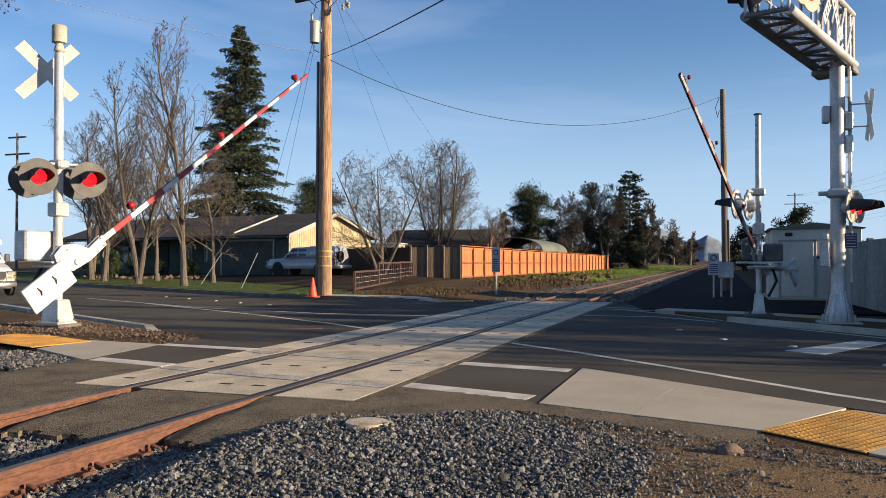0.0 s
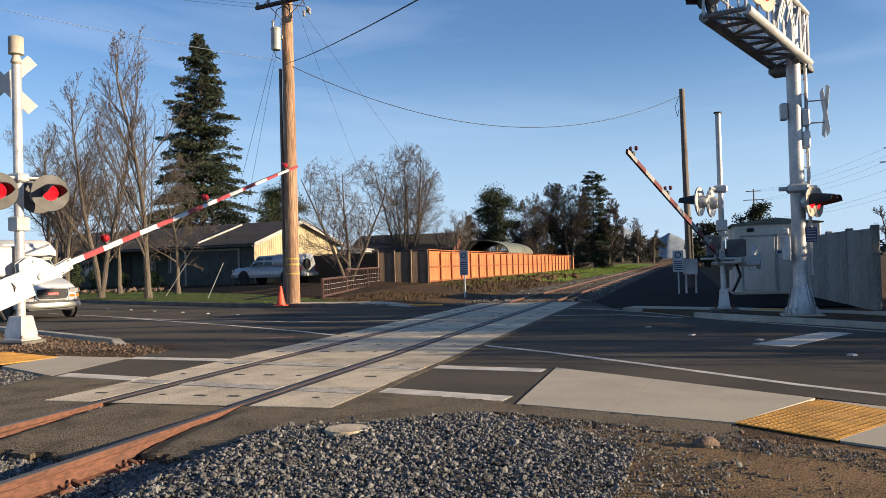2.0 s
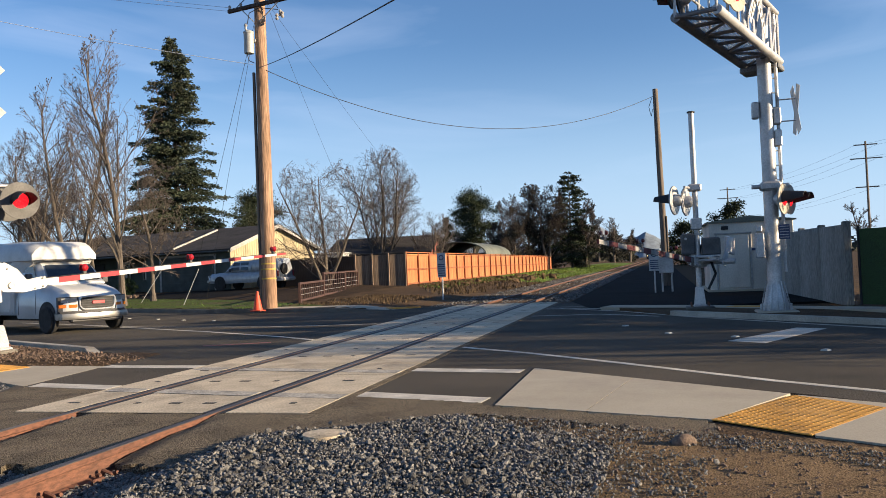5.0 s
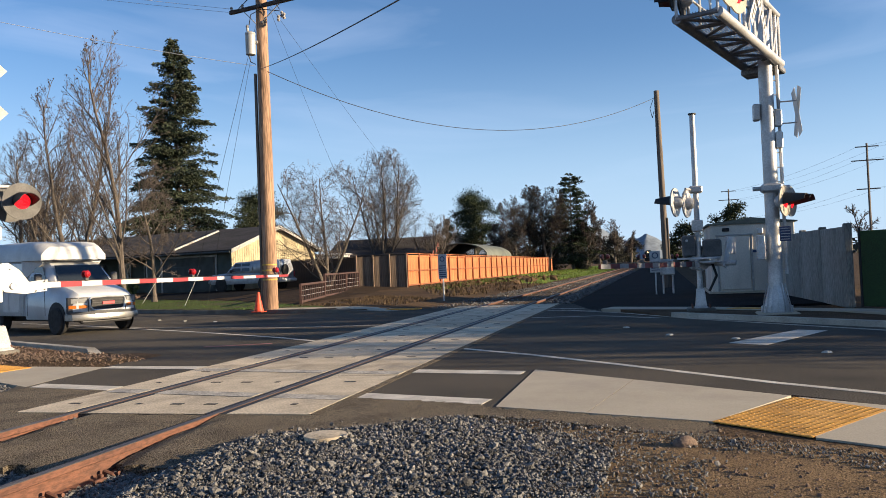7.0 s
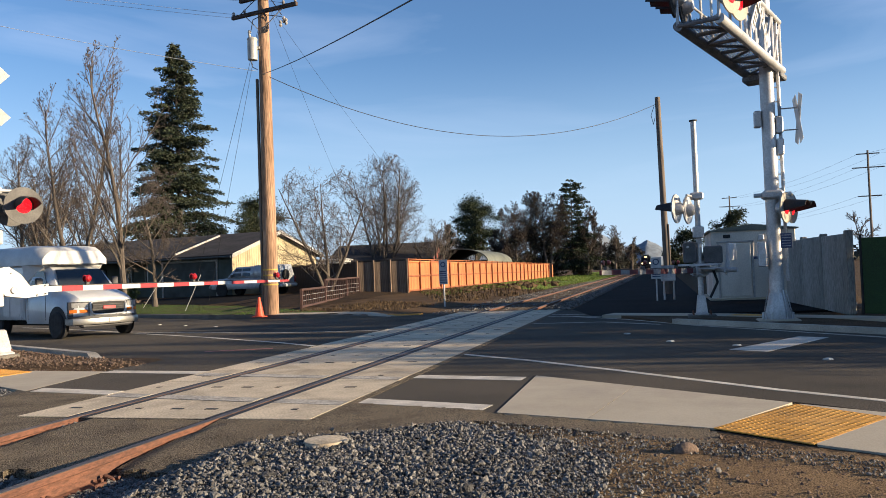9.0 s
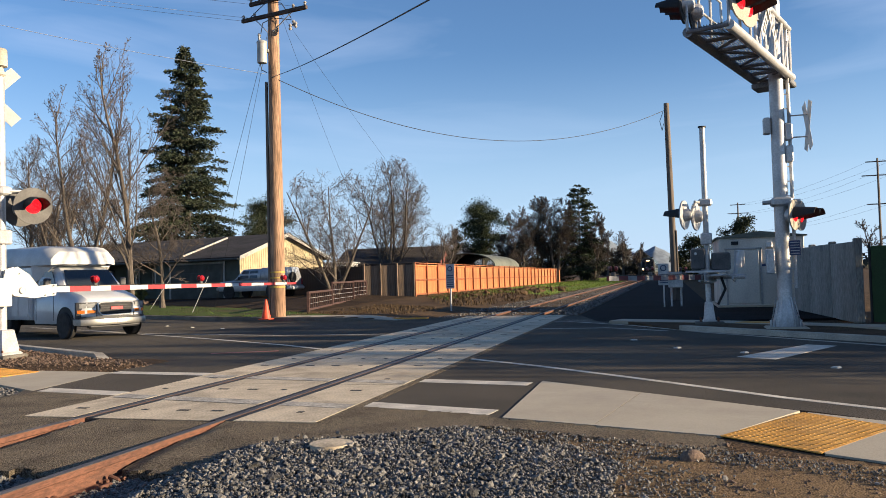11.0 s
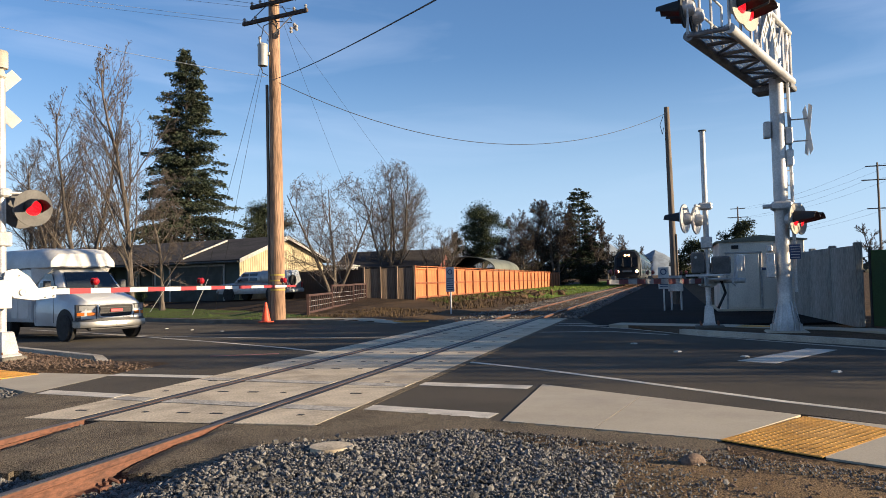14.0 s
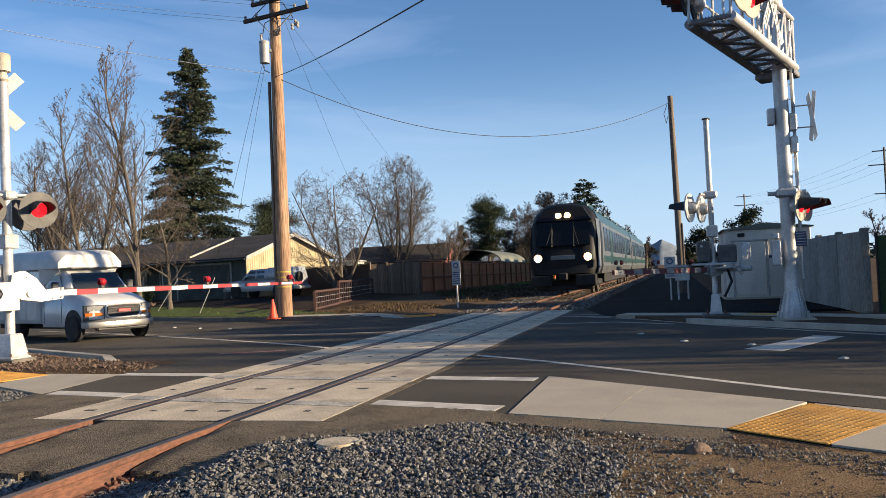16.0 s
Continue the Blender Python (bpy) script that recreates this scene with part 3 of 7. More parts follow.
    strip(g, [(1.04, 20.59), (2.47, 20.14)], 0.06, 0.0, 0.003)
    strip(g, [(0.96, 21.36), (1.94, 21.11)], 0.06, 0.0, 0.003)
    strip(g, [(0.97, 17.94), (2.6, 18.04), (3.89, 16.9)], 0.05, 0.0, 0.003)
    structure("edge_line", g, M["paint_old"], "worn lane lines on the road")
    structure("stop_line", Geo().prism([(4.85, 11.62), (5.32, 11.28), (6.45, 13.3), (6.05, 13.55)], 0.0, 0.003), M["paint"], "white stop line on the road")
    g = strip(Geo(), [(-4.0, 12.27), (-2.9, 12.75)], 0.07, 0.0, 0.004)
    structure("paint_mark", g, M["red_paint"], "faded red utility mark on the asphalt")


build_ground()
build_roads()


# ---- track ----
def build_track():
    prof = [(-0.07, -0.17), (0.07, -0.17), (0.07, -0.155), (0.012, -0.14), (0.012, -0.045), (0.036, -0.035), (0.036, 0.003), (0.03, 0.0105), (-0.03, 0.0105),
            (-0.036, 0.003), (-0.036, -0.035), (-0.012, -0.045), (-0.012, -0.14), (-0.07, -0.155)]
    track = tagged(new("track"), "single railway track with rusty steel rails and timber ties", "railway", "", "structure")
    for x in (0.0, -1.5):
        r = part("rail", Geo().loft([[(x + a, y, b) for a, b in prof] for y in (-6, 620)]), M["rust"], track, "rusty steel rail")
        g = Geo().prism([(x - 0.034, -6), (x + 0.034, -6), (x + 0.034, 320), (x - 0.034, 320)], 0.008, 0.0118)
        part("running_surface", g, M["steel"], r, "worn bright rail top")
    tie = Geo().rbox((0, 0, 0), (2.6, 0.23, 0.17), 0.012).mesh("tie", M["tie"])
    k = 0
    for i in range(150):
        y = -3 + i * 0.56
        if 4.5 < y < 24.3:
            continue
        part("tie", tie, None, track, m=pose(-0.75 + 0.03 * math.sin(i * 7.1), y, -0.262, 0, 0, 1.2 * math.sin(i * 3.3)))
    plate, spike = Geo(), Geo()
    for i in range(14):
        y = -3 + i * 0.56
        if y > 4.5:
            continue
        for x in (0.0, -1.5):
            for s in (-1, 1):
                plate.rbox((x + s * 0.13, y, -0.162), (0.13, 0.18, 0.018), 0.004)
                spike.rbox((x + s * 0.085, y + 0.05, -0.135), (0.04, 0.03, 0.05), 0.006)
                spike.rbox((x + s * 0.16, y - 0.05, -0.14), (0.03, 0.12, 0.05), 0.008)
                spike.rbox((x + s * 0.1, y + 0.12, -0.13), (0.1, 0.035, 0.045), 0.008, rot("Y", s * 18)).cyl((x + s * 0.05, y + 0.16, -0.15), (x + s * 0.18, y + 0.13, -0.12), 0.014, 0.014, 6)
    part("tie_plate", plate, M["rust"], track, "rusty tie plates")
    part("rail_anchor", spike, M["rust"], track, "rusty spikes and rail anchors")
    # concrete crossing panels: one field row each side, one row between the rails
    crossing = tagged(new("crossing_surface"), "worn precast concrete crossing panels with lifting holes", "crossing", "", "structure")
    rnd = random.Random(4)
    rows, y = [], 6.0
    while y < 23.9:
        rows.append((y, min(y + 2.44, 24.0)))
        y += 2.44
    for x0, x1 in ((-2.2, -1.615), (-1.385, -0.115), (0.115, 0.93)):
        for y0, y1 in rows:
            w, l = x1 - x0, y1 - y0 - 0.014
            me = Geo().rbox((0, 0, -0.1), (w, l, 0.2), 0.004).mesh("concrete_panel", M["panel"])
            p = part("concrete_panel", me, None, crossing, m=pose((x0 + x1) / 2, (y0 + y1) / 2, 0.0055 + rnd.uniform(-0.0012, 0.001), rnd.uniform(-0.1, 0.1), 0, 0))
            g = Geo()
            n = 3 if w > 1 else 1
            for i in range(n):
                for s in (-1, 1):
                    cx = (i - (n - 1) / 2) * w / 3.2
                    g.rbox((cx + rnd.uniform(-0.03, 0.03), s * l * 0.3, 0.0005), (0.06 + 0.07 * (rnd.random() < 0.35), 0.06, 0.006), 0.001)
            part("lifting_hole", g, M["black"], p, "dark lifting holes")
    g = Geo()
    for x in (-1.575, -1.425, -0.075, 0.075):
        g.box((x, 15.0, -0.02), (0.078, 18.0, 0.05))
    part("flangeway_filler", g, M["black"], crossing, "dark rubber flangeway strips")


# ---- crossing signals ----
def lamp_unit(parent, at, facing, lit, back, arm_from=None, size=0.33):
    """One flashing light: background disc, hood, lens and body; facing in degrees about z."""
    m = pose(*at, 0, 0, facing)
    turn = m @ Matrix.Rotation(radians(90), 4, "Y")
    unit = part("signal_light", Geo().lathe([(0.0, -0.03), (size * 0.99, -0.03), (size, -0.015), (size, 0.0), (0.0, 0.0)], 28, turn), back, parent,
                "round signal background with a black hood")
    g = Geo().lathe([(0.0, -0.2), (0.09, -0.19), (0.13, -0.14), (0.15, -0.03), (0.0, -0.03)], 16, turn)
    part("housing", g, M["galv"], unit, "pale metal lamp housing", True)
    g = Geo()
    g.lathe([(0.0, 0.03), (0.075, 0.024), (0.12, 0.012), (0.14, 0.001), (0.0, 0.001)], 20, turn)
    part("lens", g, M["redlens"] if lit else M["redlens_off"], unit, "glowing red lens" if lit else "dark red lens", True)
    g = Geo()
    n = 14
    for r0 in (0.168,):
        ring = []
        for k, (d, r) in enumerate(((0.0, r0), (0.2, r0 * 1.04), (0.42, r0 * 1.06))):
            row = []
            span = 118 - 24 * k
            for i in range(n + 1):
                a = radians(90 - span + 2 * span * i / n)
                row.append(m @ Vector((d, -math.cos(a) * r, math.sin(a) * r - 0.14 * d)))
            for i in range(n, -1, -1):
                a = radians(90 - span + 2 * span * i / n)
                row.append(m @ Vector((d, -math.cos(a) * (r - 0.008), math.sin(a) * (r - 0.008) - 0.14 * d)))
            ring.append(row)
        g.loft(ring)
    part("hood", g, M["black"], unit, "black hood", True)
    return unit


def light_pair(parent, z, facing, off, spacing, lit, back, reach):
    """Two lamps on a cross arm, off metres in front of the mast."""
    a = radians(facing)
    f, s = Vector((math.cos(a), math.sin(a), 0)), Vector((-math.sin(a), math.cos(a), 0))
    for k in (-1, 1):
        p = f * off + s * spacing / 2 * k
        lamp_unit(parent, (p.x, p.y, z), facing, lit, back)
    return f, s


def mast_base(parent, r, z0, k):
    g = Geo().loft([[(sx * w * k, sy * w * k, z) for sx, sy in ((1, -1), (1, 1), (-1, 1), (-1, -1))] for w, z in ((0.23, z0 + 0.08), (0.23, z0 + 0.1), (0.2, z0 + 0.13), (0.14, z0 + 0.5), (0.12, z0 + 0.52))])
    part("pedestal", g, M["galv"], parent, "flared cast pedestal")
    part("foundation", Geo().rbox((0, 0, z0 - 0.04), (0.62, 0.56, 0.24), 0.02), M["kerb_shaded"], parent, "concrete foundation")
    for sx in (-1, 1):
        for sy in (-1, 1):
            part("anchor_bolt", Geo().cyl((sx * 0.19, sy * 0.19, z0 + 0.08), (sx * 0.19, sy * 0.19, z0 + 0.17), 0.018, 0.018, 6), M["rust"], parent, "rusty anchor bolt")


def crossbuck(parent, at, facing, tilt=45, half=0.66):
    m = pose(*at, 0, 0, facing)
    sign = None
    for k, s in enumerate((-1, 1)):
        g = Geo()
        rr = (m.to_3x3() @ rot("X", s * tilt))
        g.rbox(m.translation + m.to_3x3() @ Vector((0.012 * k, 0, 0)), (0.008, 0.23, 2 * half), 0.003, rr)
        part("crossbuck_blade", g, M["white"], parent, "white crossbuck blade")
        for j in (-1, 1):
            c = m.translation + m.to_3x3() @ Vector((0.012 * k + 0.008, 0, 0)) + rr @ Vector((0, 0, j * half * 0.62))
            part("lettering_bar", Geo().box(c, (0.004, 0.12, half * 0.44), rr), M["lamp_back"], parent, "dark lettering bar")


def gate_arm(length, bands, lights, name, tip_r, pale, stripe, lens, weights, butt=0.115):
    """The swinging arm with its striped bands, lamps, bracket and counterweights; it points along local x."""
    arm = tagged(new(name), "red and white striped crossing gate arm with three red lamps", "gate arm")

    def half(s):
        return butt / 2 + (tip_r - butt / 2) * s / length
    y0, lr = -0.34, 0.075 if length > 7 else 0.045
    edges = [0.62] + [b for b in bands if b < length] + [length]
    for i, (a, b) in enumerate(zip(edges, edges[1:])):
        g = Geo().loft([[(s, y0 - 0.022, -half(s)), (s, y0 + 0.022, -half(s)), (s, y0 + 0.022, half(s)), (s, y0 - 0.022, half(s))] for s in (a, b)])
        part("band", g, pale if i % 2 == 0 else stripe, arm, "white band" if i % 2 == 0 else "red band")
    for s in lights:
        z = half(s)
        g = Geo().rbox((s, y0, z + 0.03), (0.08, 0.07, 0.07), 0.01)
        b = part("arm_lamp", g, M["lamp_back"], arm, "small arm lamp with a red lens")
        for k in (-1, 1):
            g = Geo().lathe([(0.0, 0.04), (lr * 0.66, 0.032), (lr, 0.0), (lr * 0.93, -0.01), (0.0, -0.01)], 14,
                            pose(s, y0 + k * 0.045, z + 0.13) @ Matrix.Rotation(radians(-90 * k), 4, "X"))
            part("red_lens", g, lens, b, "red lamp lens", True)
    cable = [(0.6, y0, half(0.6) + 0.012)] + [(s, y0, half(s) + 0.012) for s in lights]
    part("cable", Geo().tube(cable, 0.008, 5), M["wire"], arm, "thin lamp cable")
    # elbow bracket from the pivot to the arm
    out = [(-0.32, 0.36), (-0.38, 0.1), (-0.15, -0.1), (0.25, -0.15), (0.72, -0.11), (0.74, 0.1), (0.35, 0.06), (0.16, 0.28), (-0.08, 0.42)]
    for yy in (y0 - 0.05, y0 + 0.05):
        g = Geo().loft([[(x, yy - 0.012, z) for x, z in out], [(x, yy + 0.012, z) for x, z in out]])
        part("bracket", g, M["white"], arm, "white steel arm bracket")
    for x, z in ((0.66, 0.07), (0.66, -0.08), (0.48, -0.1), (-0.05, 0.3)):
        part("bolt", Geo().cyl((x, y0 - 0.11, z), (x, y0 + 0.11, z), 0.014, 0.014, 6), M["galv"], arm, "steel bolt")
    # counterweights on both sides
    for yy, wz in weights:
        g = Geo().rbox((-0.72, yy, wz), (1.0 if wz < 0.1 else 0.66, 0.07, 0.5 if wz < 0.1 else 0.4), 0.01)
        w = part("counterweight", g, M["white"], arm, "white counterweight plates")
        for x in (-0.95, -0.6):
            g = Geo().tube([(x, yy - 0.04, wz + 0.13), (x + 0.02, yy - 0.07, wz + 0.05), (x, yy - 0.04, wz - 0.03)], 0.012, 5)
            part("handle", g, M["black"], w, "dark lifting handle")
    g = Geo().cyl((0, y0 - 0.1, 0), (0, 0.4, 0), 0.06, 0.06, 12)
    part("shaft", g, M["galv"], arm, "steel shaft")
    return arm


def gate_mast(at, facing, height_, lamp_z, label, lit, back, arm_dir, box_side, top):
    """A crossing mast with two pairs of lights and the gate mechanism."""
    t = thing("crossing_signal", pose(*at), label, "crossing signal", "crossing signals")
    mast_base(t, 0.085, 0.0, 1.0 if top == "bell" else 0.62)
    r = 0.083 if top == "bell" else 0.062
    part("mast", Geo().cyl((0, 0, 0.45), (0, 0, height_), r, r, 18), M["galv"], t, "pale metal mast", True)
    if top == "bell":
        g = Geo().lathe([(0.05, height_), (0.1, height_ + 0.05), (0.06, height_ + 0.18), (0.13, height_ + 0.2), (0.13, height_ + 0.5), (0.11, height_ + 0.52), (0.0, height_ + 0.53)], 16)
        part("bell", g, M["kerb"], t, "grey crossing bell on the mast top", True)
    else:
        part("cap", Geo().cyl((0, 0, height_), (0, 0, height_ + 0.03), 0.09, 0.088, 16), M["black"], t, "dark mast cap")
    a = radians(facing)
    for k, (f, on) in enumerate(((facing, lit), (facing + 180, lit))[:2 if top == "bell" else 1]):
        light_pair(t, lamp_z, f, 0.36, 0.86 if top == "bell" else 0.78, on, back, 0.3)
    s = Vector((-math.sin(a), math.cos(a), 0))
    g = Geo()
    f = Vector((math.cos(a), math.sin(a), 0))
    for k in (-1, 1) if top == "bell" else (1,):
        g.cyl(f * 0.08 * k - s * 0.46 + Vector((0, 0, lamp_z + 0.28)), f * 0.08 * k + s * 0.46 + Vector((0, 0, lamp_z + 0.28)), 0.028, 0.028, 8)
        for j in (-1, 1):
            g.cyl(f * 0.08 * k + s * 0.43 * j + Vector((0, 0, lamp_z + 0.28)), f * 0.2 * k + s * 0.43 * j + Vector((0, 0, lamp_z)), 0.025, 0.025, 8)
    part("cross_arm", g, M["galv"], t, "tubular cross arm")
    g = Geo().rbox((0, 0, lamp_z + 0.28), (0.3, 0.26, 0.16), 0.03)
    part("junction_box", g, M["galv"], t, "cast junction box")
    g = Geo().rbox((0, 0, lamp_z - 0.55), (0.24, 0.3, 0.26), 0.02)
    part("clamp_box", g, M["galv"], t, "grey cable box")
    # mechanism case beside the mast, on brackets
    d = radians(arm_dir)
    u, w = Vector((math.cos(d), math.sin(d), 0)), Vector((-math.sin(d), math.cos(d), 0))
    R = Matrix.Rotation(d, 3, "Z")
    c = u * -0.28 + w * box_side
    if top == "bell":
        part("gate_mechanism", Geo().rbox(c + Vector((0, 0, 1.5)), (0.62, 0.34, 0.55), 0.03, R), M["galv"], t, "grey gate mechanism case")
    else:
        case = part("gate_mechanism", Geo().rbox((-0.2, 0.12, 1.5), (0.3, 0.5, 0.48), 0.03).rbox((0.3, 0.12, 1.43), (0.4, 0.5, 0.4), 0.03), M["mech"], t, "grey gate mechanism case, darkened in colour for its shade")
        part("cover_bolt", Geo().cyl((-0.25, -0.16, 1.62), (-0.25, -0.12, 1.62), 0.03, 0.03, 8), M["galv"], case, "pale cover bolt")
        part("shelf", Geo().rbox((0.0, 0.05, 1.21), (0.95, 0.5, 0.05), 0.01).rbox((0.05, -0.1, 1.1), (0.6, 0.06, 0.06), 0.01), M["galv"], t, "pale steel shelf beneath the case")
    g = Geo()
    for z in (1.2, 1.12):
        g.rbox(Vector((0, 0, z)) + w * box_side * 0.5, (0.5, 0.6, 0.04), 0.01, R)
    part("bracket", g, M["white"], t, "white mounting brackets")
    g = Geo().tube([u * -0.15 + w * box_side + Vector((0, 0, 1.1)), u * -0.3 + w * box_side * 1.2 + Vector((0, 0, 0.8)), u * -0.2 + w * box_side * 0.6 + Vector((0, 0, 0.45))], 0.03, 7)
    part("cable", g, M["black"], t, "dark flexible conduit")
    return t


LEFT_MAST, RIGHT_MAST = (-7.5, 11.15, 0.02), (4.8, 18.72, 0.0)
LEFT_ARM_DIR, RIGHT_ARM_DIR = 81, -109


def build_signals():
    t = gate_mast(LEFT_MAST, -30, 5.05, 2.72, "white railway crossing mast with flashing red lights, crossbuck and bell", True, M["lamp_back"], LEFT_ARM_DIR, 0.25, "bell")
    crossbuck(t, (-0.3, 0.02, 4.75), 130)
    gate_mast(RIGHT_MAST, 160, 4.5, 2.5, "grey railway crossing mast with flashing lights beside the pavement", True, M["galv"], RIGHT_ARM_DIR, 0.25, "cap")
    bands = [1.06 + 0.5 * i for i in range(20)]
    left = gate_arm(8.5, bands, [1.68, 4.72, 7.95], "gate_arm", 0.028, M["white"], M["red"], M["redlens_off"], ((-0.41, -0.03),))
    # right arm takes the shaded band and lens colours
    right = gate_arm(5.95, [0.9 + 0.42 * i for i in range(20)], [2.0, 3.95, 5.7], "gate_arm", 0.04, M["band_shaded"], M["red_shaded"], M["lens_shaded"], ((0.1, 0.42),))
    part("weight_lever", Geo().loft([[(x, y, z) for x, z in ((-0.1, -0.12), (0.12, -0.06), (-0.42, 0.6), (-0.6, 0.5))] for y in (0.13, 0.165)]), M["white"], right, "white counterweight lever")
    tagged(left, group="gate arms")
    tagged(right, group="gate arms")
    return left, right


def build_cantilever():
    """Overhead signal bridge: a post and an arm of two lower tubes, a truss side, a walkway and lamps."""
    t = thing("cantilever_signal", pose(6.22, 17.2, 0.02), "white tubular cantilever signal mast with flashing lights over the road", "cantilever signal", "crossing signals")
    g = Geo().lathe([(0.0, 0.0), (0.27, 0.0), (0.27, 0.06), (0.17, 0.5), (0.155, 0.56)], 12)
    part("post_skirt", g, M["galv"], t, "ribbed flared post base")
    for i in range(12):
        a = 2 * math.pi * i / 12
        g = Geo()
        g.add([(0.3 * math.cos(a), 0.3 * math.sin(a), 0.04), (0.17 * math.cos(a), 0.17 * math.sin(a), 0.62), (0.185 * math.cos(a + 0.1), 0.185 * math.sin(a + 0.1), 0.62),
               (0.295 * math.cos(a + 0.1), 0.295 * math.sin(a + 0.1), 0.04)], [(0, 1, 2, 3)])
        g.cyl((0.29 * math.cos(a), 0.29 * math.sin(a), 0.0), (0.29 * math.cos(a), 0.29 * math.sin(a), 0.16), 0.02, 0.02, 6)
        part("gusset", g, M["galv"], t, "base gusset and bolt")
    part("foundation", Geo().rbox((0, 0, -0.12), (0.8, 0.75, 0.3), 0.03), M["concrete"], t, "concrete foundation")
    part("post", Geo().cyl((0, 0, 0.5), (0, 0, 6.75), 0.142, 0.138, 24), M["galv"], t, "thick pale metal post", True)
    part("ladder_rail", Geo().cyl((0.235, 0.1, 0.8), (0.235, 0.1, 6.3), 0.036, 0.036, 10), M["galv"], t, "slim upright tube")
    for i in range(18):
        part("ladder_rung", Geo().cyl((0.12, 0.05, 0.9 + i * 0.3), (0.235, 0.1, 0.9 + i * 0.3), 0.012, 0.012, 5), M["galv"], t)
    for z, sx in ((4.15, -0.21), (4.0, 0.2), (3.55, 0.2)):
        part("junction_box", Geo().rbox((sx, 0.0, z), (0.14, 0.2, 0.34), 0.02), M["galv"], t, "grey junction box")
    part("cabinet", Geo().rbox((-0.26, -0.1, 1.36), (0.16, 0.24, 0.52), 0.02), M["galv"], t, "open grey control cabinet")
    s = part("notice", Geo().rbox((0.2, -0.2, 1.62), (0.22, 0.012, 0.3), 0.004), M["ink"], t, "small blue notice plate")
    g = Geo()
    for i in range(5):
        g.box((0.2, -0.21, 1.51 + i * 0.055), (0.17, 0.006, 0.012))
    part("lettering_bar", g, M["signwhite"], s, "pale lettering bars")
    # arm: root at the post, pointing over the road
    A, B = Vector((0.33, 0.3, 5.2)), Vector((-1.17, -4.02, 5.2))
    d = (B - A)
    d.z = 0
    d.normalize()
    side = Vector((-d.y, d.x, 0))
    if side.x > 0:
        side = -side
    right0, right1 = A.copy(), B.copy()
    w = 0.68
    left0, left1 = right0 + side * w, right1 + side * w
    part("chord", Geo().cyl(right0 - d * 0.1, right1, 0.085, 0.085, 14), M["galv"], t, "tubular lower chord", True)
    # left chord takes the darker grating metal: walkway shade put into its colour
    part("chord", Geo().cyl(left0 - d * 0.1, left1, 0.085, 0.085, 14), M["grate"], t, "tubular lower chord", True)
    up = Vector((0, 0, 1.0))
    top1 = right0 + (right1 - right0) * 0.62 + up
    part("top_chord", Geo().cyl(right0 + up, top1, 0.06, 0.06, 12), M["galv"], t, "tubular upper chord", True)
    n = 4
    for i in range(n + 1):
        p = right0 + (right1 - right0) * 0.62 * i / n
        part("truss_post", Geo().cyl(p, p + up, 0.035, 0.035, 8), M["galv"], t)
        if i < n:
            q = right0 + (right1 - right0) * 0.62 * (i + 1) / n
            part("truss_diagonal", Geo().cyl(p + up, q, 0.03, 0.03, 8), M["galv"], t)
    m3 = Matrix((d, side, Vector((0, 0, 1)))).transposed()
    for k in (-1, 1):
        c = right0 + (right1 - right0) * 0.5 + up * 0.75 - side * 0.12
        rr = m3 @ rot("Y", 45 * k)
        b = part("crossbuck_blade", Geo().rbox(c - side * 0.012 * k, (0.22, 0.008, 1.5), 0.003, rr), M["white"], t, "white perforated crossbuck blade")
        g = Geo()
        for i in range(9):
            g.box(c - side * (0.012 * k + 0.008) + rr @ Vector((0.0, 0, -0.6 + i * 0.15)), (0.12, 0.004, 0.05), rr)
        part("lettering_bar", g, M["lamp_back"], b, "dark lettering bars")
    L = (right1 - right0).length
    n = 6
    for i in range(n + 1):
        p = right0 + d * L * i / n
        part("cross_member", Geo().cyl(p, p + side * w, 0.035, 0.035, 8), M["grate"], t, "dark cross member under the walkway")
        if i < n:
            q = right0 + d * L * (i + 1) / n + side * w
            part("cross_brace", Geo().cyl(p if i % 2 else p + side * w, q if i % 2 else q - side * w, 0.03, 0.03, 8), M["grate"], t, "dark diagonal brace under the walkway")
    g = Geo()
    for i in range(int(L / 0.065)):
        p = right0 + d * (0.02 + i * 0.065) + side * w / 2 + Vector((0, 0, 0.06))
        g.box(p, (0.014, w - 0.12, 0.006), m3)
    for j in range(12):
        p = right0 + d * L / 2 + side * (0.08 + j * (w - 0.16) / 11) + Vector((0, 0, 0.06))
        g.box(p, (L, 0.008, 0.012), m3)
    part("walkway_grating", g, M["grate"], t, "open steel walkway grating")
    for k in range(4):
        p = right0 + d * L * (0.55 + 0.15 * k) + side * w
        part("handrail_post", Geo().cyl(p, p + up * 1.05, 0.025, 0.025, 8), M["galv"], t)
        p = p - side * w
        part("handrail_post", Geo().cyl(p, p + up * 1.05, 0.025, 0.025, 8), M["galv"], t)
    for zz in (0.55, 1.05):
        for ss in (0, w):
            part("handrail", Geo().cyl(right0 + d * L * 0.55 + side * ss + Vector((0, 0, zz)), right1 + side * ss + Vector((0, 0, zz)), 0.022, 0.022, 8), M["galv"], t)
    part("saddle", Geo().rbox(right0 + side * w / 2 - d * 0.02 - Vector((0, 0, 0.13)), (0.5, w + 0.12, 0.12), 0.02, m3), M["grate"], t, "dark steel saddle plate")
    # lamps: a pair near the tip each way, a pair on the post
    for k, off in ((0, 0.0), (1, 0.5)):
        p = right1 - d * (0.2 + off) + Vector((0, 0, 0.4)) - side * 0.15
        lamp_unit(t, p, -33, True, M["kerb"], size=0.31)
